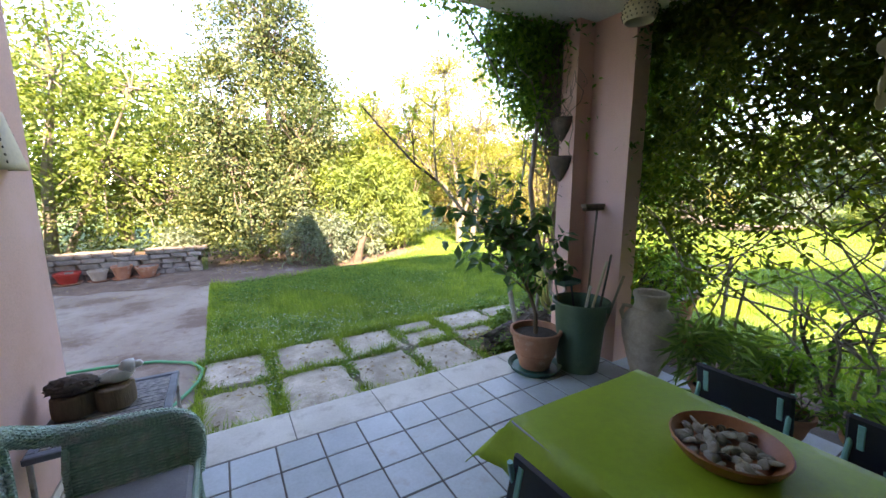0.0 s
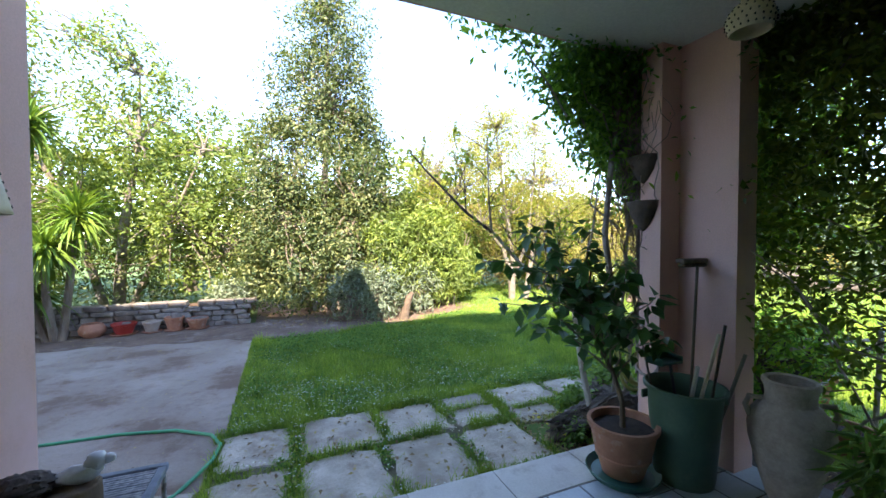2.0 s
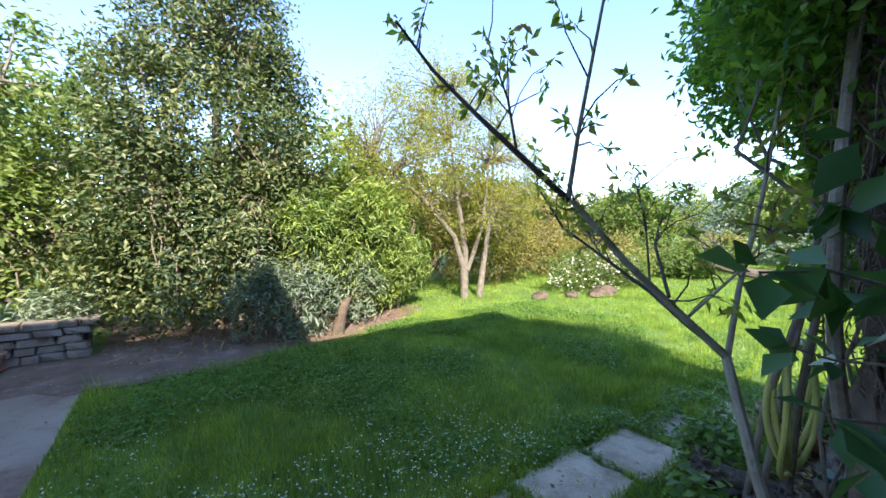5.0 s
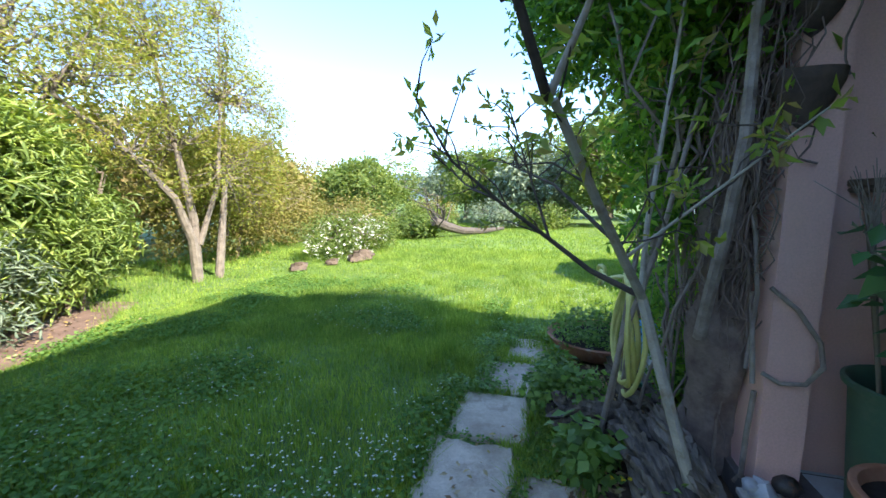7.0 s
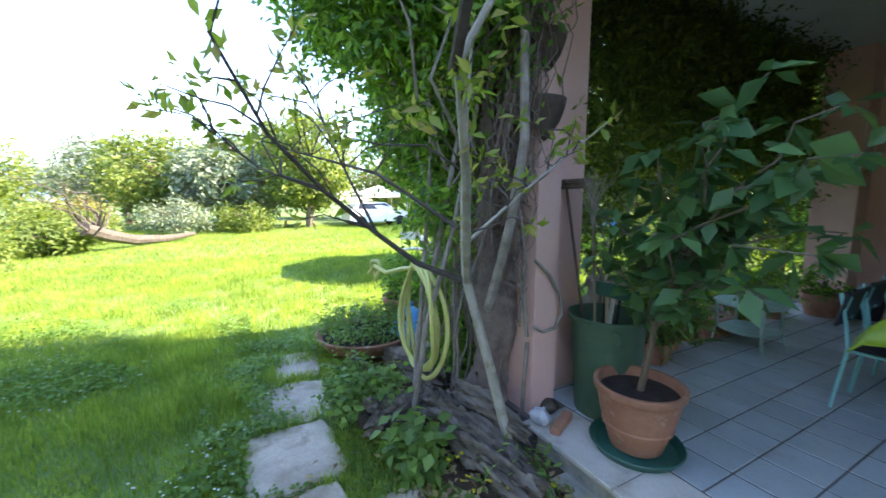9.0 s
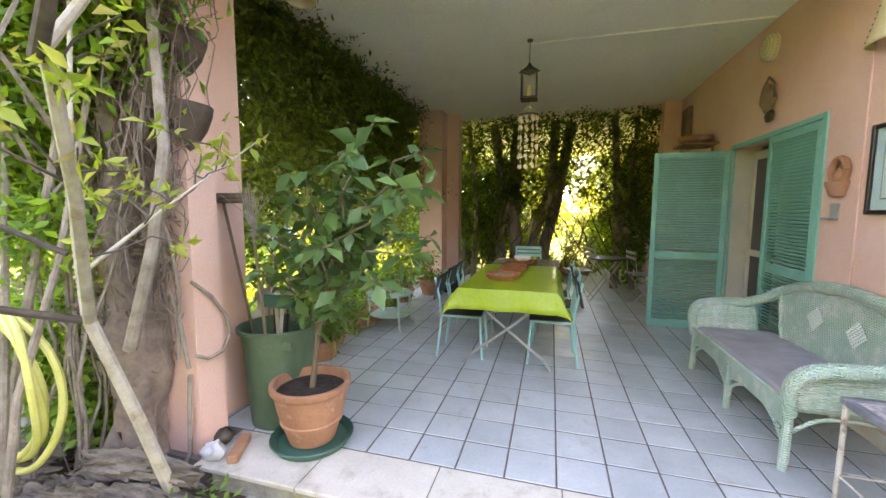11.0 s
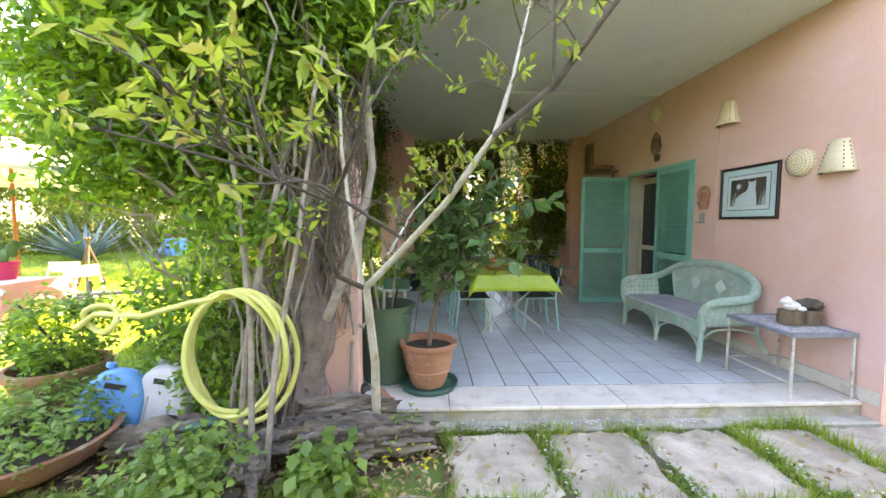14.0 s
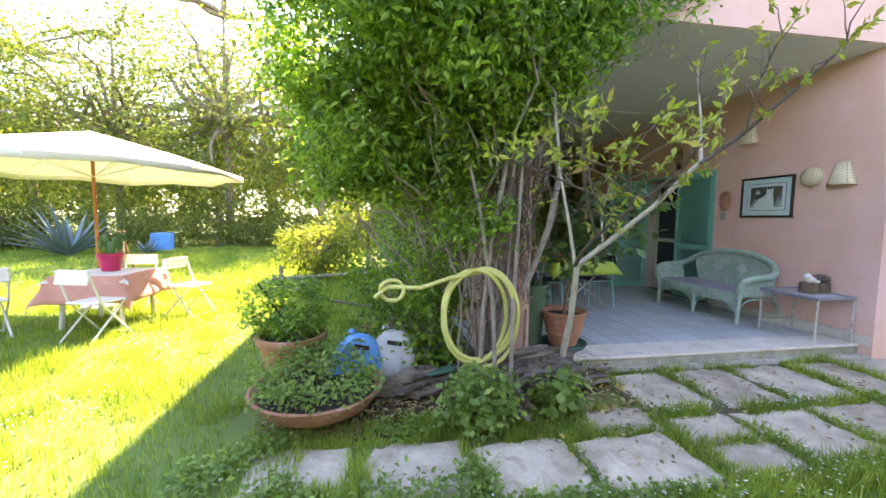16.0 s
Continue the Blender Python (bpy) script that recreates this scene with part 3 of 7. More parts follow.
structure("pillar_1", Shape().prism([(2.98, 2.62), (3.2, 2.62), (3.2, 2.18), (3.42, 2.18), (3.42, 2.81), (2.98, 2.81)], G - 0.3, CEILING - 0.002), PINK, "pink rendered corner pillar")
structure("pillar_2", Shape().prism([(2.98, -2.35), (3.42, -2.35), (3.42, -2.95), (2.75, -2.95), (2.75, -2.72), (2.98, -2.72)], G - 0.3, CEILING - 0.002), PINK, "pink rendered pillar at the terrace end")
structure("pillar_3", Shape().box((WALL + 0.002, -3.0, -0.1), (-0.72, -2.75, CEILING - 0.003)), PINK, "pink rendered pilaster")
structure("baseboard", Shape().box((WALL + 0.001, DOOR_B + 0.02, 0.0), (WALL + 0.014, 2.99, 0.105), 0.003).box((WALL + 0.001, -3.0, 0.0), (WALL + 0.014, DOOR_A - 0.02, 0.105), 0.003), LIME, "cream stone skirting")
structure("trim_pipe", Shape().box((-0.95, 0.02, CEILING - 0.022), (1.3, 0.05, CEILING - 0.001), 0.004), CEIL, "white cable duct on the ceiling")
structure("trim_wall_pipe", Shape().box((WALL + 0.001, 1.205, 0.12), (WALL + 0.012, 1.225, 2.5), 0.003), PINK, "painted cable duct on the wall")

# ---- trees, hedges and climbers ----
def vecs(*p):
    return [Vector(q) for q in p]


tree("tree", "tall dense laurel tree with a pointed crown", "tree", (1.1, 10.9, G),
     [[((1.1, 10.9, G), .13), ((1.15, 10.9, 2), .1), ((1.25, 10.9, 5), .06), ((1.3, 10.9, 7.6), .02)], [((1.5, 10.7, G), .08), ((1.8, 10.6, 2.5), .04)], [((0.8, 10.8, G), .08), ((0.3, 10.6, 2.5), .04)]],
     [((1.1, 10.9, 1.9), (1.9, 1.3, 1.5)), ((1.15, 10.7, 1.2), (2.3, 1.2, 1.2)), ((.5, 10.2, .9), (1.2, .7, .8)), ((1.9, 10.0, 1.1), (1.0, .7, .9)), ((1.15, 10.9, 3.6), (2.0, 1.3, 1.8)), ((1.0, 10.9, 5.2), (1.45, 1.1, 1.5)), ((1.75, 10.8, 5.2), (1.0, .8, 1.3)), ((1.2, 10.9, 6.7), (1.05, .9, 1.2)), ((1.6, 10.9, 7.4), (.8, .7, 1.1)), ((1.05, 10.9, 8.2), (.7, .6, 1.0)), ((.35, 10.8, 4.6), (.6, .5, .8)), ((2.1, 10.7, 4.4), (.7, .5, .7)), ((2.3, 10.6, 3.2), (.9, .8, 1.3)), ((-0.1, 10.6, 2.6), (.9, .8, 1.2))],
     620, 95, .18, .11, L_LAUREL, limbs=200)
tree("tree", "light green leafy tree with open branches", "tree", (-3.6, 12.2, G),
     [[((-3.6, 12.2, G), .14), ((-3.4, 12, 2), .1), ((-3, 11.8, 4), .05), ((-2.9, 11.6, 5.6), .02)], [((-3.8, 12.2, G), .1), ((-4.4, 12, 2.5), .07), ((-5.2, 11.9, 4.2), .03)], [((-3.4, 12.2, G), .08), ((-2.3, 11.8, 2.4), .05), ((-1.6, 11.4, 3.9), .02)]],
     [((-3, 11.8, 4.4), (1.5, 1.2, 1.2)), ((-4.8, 11.9, 3.8), (1.6, 1.2, 1.5)), ((-1.8, 11.5, 3.2), (1.2, 1, 1.1)), ((-3.4, 11.7, 2.4), (2.2, 1.2, 1.4)), ((-1.5, 11.2, 1.7), (1.4, .9, 1.2)), ((-5.5, 11.6, 1.8), (1.6, 1.1, 1.5)), ((-2.7, 11.7, 5.3), (.9, .8, .6)), ((-3.3, 11.8, 6.1), (.9, .8, .8)), ((-4.9, 12, 5.9), (1.3, 1.0, 1.1)), ((-6.2, 12.2, 6.3), (1.3, 1.0, 1.3)), ((-1.2, 11.5, 4.3), (.9, .7, .7))],
     430, 52, .15, .13, L_FIG, TRUNKGREY, limbs=130, limb_r=.03)
tree("tree", "light green tree behind the drive", "tree", (-7.5, 13.5, G),
     [[((-7.5, 13.5, G), .16), ((-7.3, 13.4, 2.5), .1), ((-7.2, 13.2, 5), .04)]],
     [((-7.3, 13.3, 4.5), (2.2, 1.6, 2)), ((-8.8, 13, 3), (2, 1.5, 2)), ((-6, 13, 2.2), (1.6, 1.3, 1.8))], 380, 60, .2, .14, L_FIG, limbs=50)
tree("shrub", "grey-green wild olive hedge shrub", "shrub", (-0.6, 11.9, G),
     [[((-0.6, 11.9, G), .08), ((-0.5, 11.8, 1.5), .05), ((-0.2, 11.7, 3), .02)]],
     [((-0.6, 11.8, 1.6), (1.5, .9, 1.6)), ((-2.3, 12, 1), (1.6, .8, 1.1)), ((-4.2, 12.6, 1), (2, .8, 1.1))], 200, 45, .22, .12, L_LAUREL, limbs=30)
tree("shrub", "grey-green low shrub with trailing leaves", "shrub", (-0.9, 10.45, G),
     [[((-0.9, 10.45, G), .04), ((-0.85, 10.4, .5), .02)]], [((-0.85, 10.35, .38), (.45, .35, .4))], 36, 40, .1, .14, L_GREYLEAF, limbs=12, aspect=.2, limb_r=.012)
# oleander hedge with grey foliage at its foot
for k, (x, y, h, r) in enumerate(((2.7, 10.3, 2.6, 1.0), (3.6, 10.2, 2.3, 1.0), (4.5, 10.5, 2.2, .9), (2.2, 10.9, 3.4, 1.1), (3.5, 11.6, 3.6, 1.2), (4.9, 11.6, 3.0, 1.1))):
    tree("oleander", "dense oleander bush with narrow leaves", "shrub", (x, y, G),
         [[((x + d, y + e, G), .035), ((x + d * 2.2, y + e * 2, h * .45), .025), ((x + d * 4, y + e * 3, h * .85), .01)] for d, e in ((.12, -.1), (-.14, -.05), (.02, .12), (.2, .04), (-.06, -.14))],
         [((x, y, h * .45), (r * .8, r * .7, h * .42))] + [((x + rng.normal() * r * .5, y + rng.normal() * r * .35, h * rng.uniform(.35, .9)), (r * rng.uniform(.3, .55), r * .4, h * rng.uniform(.14, .26))) for _ in range(7)], 190, 75, .13, .19, (L_OLEANDER, L_OLEANDER, L_OLEANDER, L_LAUREL, L_FAR, L_FAR)[k], limbs=34, aspect=.15, group="oleander hedge", limb_r=.02)
for x, y, r in ((2.15, 9.05, .38), (1.55, 9.3, .42), (3.35, 9.6, .35)):
    tree("shrub", "low silvery shrub with narrow hanging leaves", "shrub", (x, y, G), [[((x, y, G), .03), ((x, y, .4), .015)]],
         [((x, y, .42), (r, r * .8, .5)), ((x + .15, y, .75), (r * .6, r * .5, .3))], 34, 40, .13, .16, L_GREYLEAF, limbs=40, aspect=.16, droop=.3, group="silver shrubs", limb_r=.012)
single("stump", Shape().tube([(0, 0, -.05), (.02, 0, .15), (.08, .02, .32), (.13, .02, .5), (.22, .04, .62)], [.13, .1, .08, .085, .04], 9), ROCK, "short grey broken tree stump on the grass", "stump", (2.75, 9.0, G))
# pale spring tree with several stems
tree("tree", "pale spring tree with several grey trunks", "tree", (6.7, 10.5, G),
     [[((6.65, 10.5, G), .1), ((6.6, 10.5, .7), .085), ((6.3, 10.5, 1.5), .07), ((5.6, 10.5, 2.2), .05), ((4.6, 10.4, 2.9), .03), ((4.0, 10.3, 3.2), .015)],
      [((6.65, 10.5, G), .1), ((6.75, 10.6, 1.1), .08), ((6.6, 10.7, 2.4), .055), ((6.4, 10.8, 4), .03), ((6.3, 10.9, 5.2), .012)],
      [((7.15, 10.5, G), .09), ((7.3, 10.5, .8), .075), ((7.6, 10.6, 2), .05), ((7.9, 10.8, 3.6), .03), ((8.2, 10.9, 4.6), .012)],
      [((6.75, 10.5, .6), .06), ((7.1, 10.3, 1.8), .04), ((7.2, 10.2, 3.4), .025), ((7.3, 10.2, 5), .01)]],
     [((6.5, 10.8, 4.2), (1.7, 1.3, 1.5)), ((8, 10.9, 3.4), (1.5, 1.2, 1.5)), ((5, 10.6, 3.2), (1.5, 1.1, 1.1)), ((7, 10.6, 2.2), (1.5, 1, .8)), ((6.9, 10.9, 5.2), (1.1, .9, .7)), ((8.6, 11.2, 1.8), (1, .9, 1.1)), ((9.0, 10.9, 2.9), (1.0, .9, 1.1)), ((4.4, 10.5, 3.9), (1.3, .9, .9)), ((5.6, 10.6, 5.0), (1.2, .9, .8))],
     900, 60, .17, .085, L_ALMOND, TRUNKGREY, limbs=420, aspect=.26, limb_r=.02)
tree("shrub", "russet leafless thicket with fresh shoots", "shrub", (8.9, 12.2, G), [[((8.9, 12.2, G), .06), ((9.2, 12, 1.6), .03)], [((9.4, 12.2, G), .05), ((9.9, 12.1, 2), .02)]],
     [((9.3, 12, 1.5), (1.8, 1.2, 1.5)), ((11.2, 12.6, 1.2), (1.8, 1.2, 1.2)), ((7.5, 12.6, 1.6), (1.5, 1, 1.5)), ((13.2, 13.2, .9), (1.8, 1.2, 1.0))], 420, 60, .16, .1, L_FARDRY, limbs=130, limb_r=.015)
# white-flowered bush
rb = tree("rockrose", "round bush covered in white flowers", "shrub", (10.3, 9.6, G), [[((10.3, 9.6, G), .04), ((10.3, 9.6, .5), .02)]],
          [((10.0, 9.7, .45), (.8, .6, .55)), ((11.1, 9.5, .5), (1, .6, .6)), ((12.2, 9.1, .4), (.9, .6, .5))], 210, 60, .12, .08, L_FAR, limbs=20)
fp, fd = in_ball(330, (0.7, -.1, .5), (2.1, .8, .62), .8)
fl = new("blossom", leaf_mesh("blossom", np.concatenate([fp + rng.normal(size=fp.shape) * .03 for _ in range(3)]), .06, L_PETAL, .9, .8))
fl.parent = rb
tagged(fl, "open white flowers", kind="stuff")
for x, y, r in ((9.8, 8.75, .22), (10.15, 8.7, .28), (10.6, 8.9, .2), (8.3, 9.4, .2), (9.2, 9.1, .16)):
    single("rock", Shape().ball((0, 0, r * .35), (r * 1.2, r, r * .6), 10, 7, .7), ROCK, "brown rough garden stone on the grass", "rock", (x, y, G), group="stones by the bush")
# fallen trunk with dry branches
fallen = thing("fallen_tree", "fallen grey dead tree trunk with bare branches", "fallen tree", (17.2, 7.4, G))
piece("trunk", Shape().tube([(-1.6, 1.0, .75), (-.9, .7, .5), (0, .2, .25), (1.2, -.5, .16), (2.6, -1.3, .2)], [.2, .2, .17, .13, .07], 9), GREYLOG, fallen)
for i in range(14):
    a = rng.uniform(-.5, .5)
    piece("branch", Shape().tube(bent((-1.3 + rng.uniform(-.4, 1), .8, .5), (-1.9 + rng.normal() * .8, 1 + rng.normal() * .7, 1.3 + rng.uniform(0, .9)), .05, 4, .06), [.035, .03, .02, .014, .006], 5), GREYLOG, fallen)
# round far bush, far trees
def far_tree(x, y, h, r, mat=L_FAR, clumps=130, leaf=.3, per=36, lab="leafy tree at the far edge of the lawn", name="tree", low=.15, bark=None):
    tk = min(.05 * h, .26)
    return tree(name, lab, "tree", (x, y, G), [[((x, y, G), tk), ((x + .1, y, h * .45), tk * .6), ((x, y + .1, h * .85), tk * .2)]],
                [((x, y, h * (.5 + low / 2)), (r, r, h * (.5 - low / 2))), ((x + r * .5, y - r * .3, h * .42), (r * .7, r * .7, h * .3)), ((x - r * .5, y + r * .3, h * .5), (r * .7, r * .7, h * .32))],
                int(clumps * 1.7), int(per * 1.25), r * .1, leaf, mat, bark, limbs=40, limb_r=.012 * h, group="far trees")


far_tree(25, 16.5, 4.3, 2.5, L_FAR, 200, .26, 48, "round dense green tree on the lawn", low=0)
for x, y, h, r, m in ((29, 8, 5.5, 3.2, L_FAR), (26, 4.5, 5, 2.8, L_GREYLEAF), (31, 3, 6.5, 3.4, L_FAR), (24.5, 0.8, 6.8, 2.6, L_FAR), (34, 11, 6, 3.6, L_GREYLEAF), (38, 20, 6, 4.5, L_FAR), (30, 24, 5, 4, L_FARDRY), (20, 22, 4.6, 3.5, L_FARDRY), (15, 18, 4.2, 3.2, L_FARDRY),
                      (36, -1, 6, 3.5, L_FAR), (33, -7, 7, 3.6, L_FAR), (29, -13, 6, 3.2, L_FAR), (40, -16, 7, 4.5, L_FAR), (45, 4, 7, 5, L_FAR), (48, 14, 6, 5, L_FAR), (10, 17, 4.5, 3, L_FARDRY), (4, 16, 5.5, 3, L_FAR), (-3, 17, 6, 3.5, L_FAR), (-11, 17, 6, 3.5, L_FAR), (-14, 11, 6, 3.2, L_FIG), (-15, 5, 6, 3, L_FAR)):
    far_tree(x, y, h, r, m)
# low scrub along the far edge of the lawn
for x, y, r, h, m in ((14.5, 11, 1.2, .9, L_FARDRY), (16, 9.4, 1, .7, L_FAR), (19, 9.5, 1.5, 1.1, L_FAR), (22, 7, 1.5, 1.3, L_GREYLEAF), (22.5, 4.2, 1.4, 1.2, L_FAR), (20, 12, 1.8, 1.4, L_FAR), (24, 11, 1.6, 1.4, L_FARDRY), (18.5, 14, 2, 1.5, L_FARDRY)):
    tree("shrub", "wild scrub bush at the lawn's edge", "shrub", (x, y, G), [[((x, y, G), .04), ((x, y, h * .5), .02)]], [((x, y, h * .45), (r, r, h * .5))], 70, 40, r * .14, .17, m, limbs=14, group="scrub")
# cypresses
for x, y, h in ((60, -1.5, 8.5), (62, -3.2, 7.5), (61, -5.5, 8)):
    tree("cypress", "slim dark cypress in the distance", "tree", (x, y, G), [[((x, y, G), .15), ((x, y, h * .8), .05)]], [((x, y, h * .5), (.7, .7, h * .5))], 90, 30, .2, .3, L_LAUREL, limbs=4, group="cypresses")
# large trees behind the parasol
for x, y, h, r, m in ((12.6, -16.6, 9.5, 4.2, L_FAR), (18.5, -17.5, 8.5, 4.2, L_FAR), (8.0, -18.5, 9, 4, L_FIG), (23, -12.5, 7, 3.2, L_FAR), (16, -24, 10, 5, L_FAR), (26, -22, 9, 5, L_FAR), (7, -26, 10, 5, L_FAR)):
    far_tree(x, y, h * 1.48, r * 1.3, m, 150, .25, 46, "large spreading tree in full leaf", low=.12)
for x, y, r, h in ((15, -14.6, 2, 1.5), (17, -15.2, 2, 2.4), (13, -16, 2, 2.4), (10, -16.5, 2, 2.4), (21, -13.5, 2, 2.4), (24, -10, 2, 2.2), (6.5, -15.5, 2, 2.4), (25.5, -7, 2, 2), (11, -15.4, 1.8, 1.3), (18.5, -13.4, 2, 1.7), (20.5, -10.4, 1.6, 1.5), (8.6, -14.5, 1.8, 1.5), (6, -13.2, 1.6, 1.6), (22, -8.5, 1.5, 1.3)):
    tree("shrub", "green hedge bush below the trees", "shrub", (x, y, G), [[((x, y, G), .04), ((x, y, h * .5), .02)]], [((x, y, h * .45), (r, r * .8, h * .52))], 90, 44, r * .13, .16, L_FAR, limbs=14, group="garden hedge")


for x in range(-14, 56, 7):
    far_tree(x + rng.normal(), -33 + rng.normal() * 2, 8 + rng.uniform(0, 3), 4.6, L_FAR, 110, .4, 40, "leafy woodland tree in the distance", low=0)
# yucca by the drive
def blades(n, length, width, lean, seed_z=(0.0, 0.0), curve=.35, rmin=.02):
    """Sword leaves from one point, joined: each of four narrow quads."""
    sh = Shape()
    for i in range(n):
        a = rng.uniform(0, 2 * math.pi)
        el = rng.uniform(*lean)
        L = length * rng.uniform(.75, 1.1)
        d = Vector((math.cos(a), math.sin(a), 0))
        s = Vector((-d.y, d.x, 0))
        p = d * rmin + Vector((0, 0, rng.uniform(*seed_z)))
        vs = []
        for k in range(6):
            t = k / 5
            w = width * (1 - t ** 1.7) * (.6 + .4 * min(1, t * 4)) + .001
            e = el - curve * t * 2
            vs += [p + s * w, p - Vector((0, 0, w * .5)), p - s * w]
            p = p + (d * math.cos(e) + Vector((0, 0, math.sin(e)))) * L / 5
        f = []
        for k in range(5):
            b = k * 3
            f += [(b, b + 1, b + 4, b + 3), (b + 1, b + 2, b + 5, b + 4)]
        sh.add(vs, f)
    return sh


for x, y, hs in ((-3.7, 9.6, (1.0, 1.7, 2.3)), (-4.5, 10.0, (1.3, 2.2, 4.0))):
    yu = thing("yucca", "tall yucca with green sword leaves", "yucca", (x, y, G))
    for i, h in enumerate(hs):
        ox, oy = (i - 1) * .35, rng.normal() * .15
        piece("trunk", Shape().tube([(ox * .3, 0, 0), (ox * .7, oy, h * .5), (ox, oy, h)], [.07, .06, .05], 8), BARK, yu)
        b = piece("leaf_head", blades(150, .9, .034, (-1.1, 1.4), (-.15, .1), .5), L_PALM, yu)
        b.location = (ox, oy, h)
ag = thing("agave", "large blue-grey agave on the lawn", "agave", (15.6, -9.6, G))
piece("leaves", blades(46, 2.0, .10, (.25, 1.35), (.0, .15), .12, .1), L_AGAVE, ag)
ag2 = thing("agave", "small blue-grey agave on the lawn", "agave", (13.6, -10.6, G))
piece("leaves", blades(30, .8, .05, (.25, 1.35), (.0, .05), .12, .05), L_AGAVE, ag2)


# ---- the creeper on the corner pillar and along the terrace ----
climber = thing("climber", "dense jasmine creeper hanging over the corner pillar", "climber", (3.4, 3.0, G))
cb = np.array((3.4, 3.0, G))


def stems(n, a, b, spread0, spread1, r, parent, mat, base, wob=.05, seg=5, name="stem"):
    sh = Shape()
    for i in range(n):
        p = Vector(a) + Vector(rng.normal(size=3)) * spread0 - Vector(base)
        q = Vector(b) + Vector(rng.normal(size=3)) * spread1 - Vector(base)
        k = rng.uniform(.5, 1.2)
        sh.tube(wander(p, q, 14, wob * 7, 3.6), [r * k * (1 - .5 * j / 14) for j in range(15)], seg, False)
    return tagged(piece(name, sh, mat, parent), kind="stuff")


stems(6, (3.3, 2.9, G + .05), (3.25, 2.9, 3.2), Vector((.12, .03, .02)), Vector((.16, .03, .1)), .011, climber, GREYTWIG, cb, .03, name="stem_mass")
stems(280, (3.26, 2.875, 1.35), (3.22, 2.885, 2.4), Vector((.12, .02, .4)), Vector((.14, .025, .6)), .0052, climber, TWIGMAT, cb, .03, 4, name="tangle")
stems(60, (3.38, 2.93, .75), (3.3, 2.94, 1.7), Vector((.14, .04, .28)), Vector((.25, .05, .6)), .005, climber, TWIGMAT, cb, .04, 4, name="tangle")
stems(50, (2.98, 2.93, 1.9), (2.96, 2.85, 2.9), Vector((.04, .1, .4)), Vector((.03, .12, .3)), .005, climber, TWIGMAT, cb, .03, 4, name="tangle")
stems(9, (3.62, 3.05, G), (3.7, 2.85, 2.6), Vector((.12, .08, 0)), Vector((.3, .15, .5)), .013, climber, GREYTWIG, cb, .02, name="stem_mass")
stems(18, (4.0, 2.85, G), (4.1, 2.85, 2.0), Vector((.35, .15, 0)), Vector((.45, .15, .4)), .006, climber, GREYTWIG, cb, .02, name="stem_mass")
for pts, r in (([(3.15, 3.05, .72), (3.05, 3.06, .95), (2.92, 3.06, 1.3), (2.83, 3.05, 1.75), (2.88, 3.03, 2.4), (2.97, 3.0, 3.2)], .034), ([(3.62, 3.35, G), (3.58, 3.3, .6), (3.5, 3.22, 1.2), (3.35, 3.15, 1.9), (3.4, 3.1, 2.7)], .024), ([(3.5, 3.45, G), (3.52, 3.36, .7), (3.62, 3.25, 1.5), (3.8, 3.1, 2.3)], .02), ([(3.4, 3.5, G), (3.36, 3.4, .6), (3.28, 3.25, 1.2), (3.2, 3.12, 2.0)], .02)):
    piece("stem", Shape().tube([Vector(p) - Vector(cb) for p in pts], [r * (1 - .45 * i / len(pts)) for i in range(len(pts))], 8), GREYTWIG, climber)
mass = Shape().tube([Vector((3.3 + .03 * math.sin(i * .7), 2.88 + .02 * math.sin(i * 1.1), G + i * .115)) - Vector(cb) for i in range(30)], [.17 - .05 * i / 30 for i in range(30)], 30, True, .62)
mass.v = [tuple(Vector(p) + Vector((1, .6, 0)) * (.07 * noise.noise(Vector((p[0] * 16, p[1] * 16, p[2] * 1.6))) + .03 * noise.noise(Vector((p[0] * 45, p[1] * 45, p[2] * 4))))) for p in mass.v]
piece("trunk", mass, TWIGMAT, climber, "fibrous brown vine trunk", angle=60)
for pts, r in (([(2.968, 2.83, .62), (2.955, 2.76, .58), (2.95, 2.66, .59), (2.95, 2.6, .68), (2.952, 2.62, .8), (2.955, 2.72, .95), (2.968, 2.83, 1.05)], .011), ([(3.02, 2.83, .5), (3.03, 2.84, .25), (3.04, 2.84, .02), (3.08, 2.85, -.05)], .013), ([(3.1, 2.85, 1.0), (3.03, 2.86, .8), (3.0, 2.85, .55)], .012), ([(3.16, 2.9, 1.6), (3.05, 2.88, 1.3), (3.02, 2.86, 1.0), (3.06, 2.86, .6)], .010)):
    piece("stem", Shape().tube([Vector(p) - Vector(cb) for p in pts], r, 7), GREYTWIG, climber)
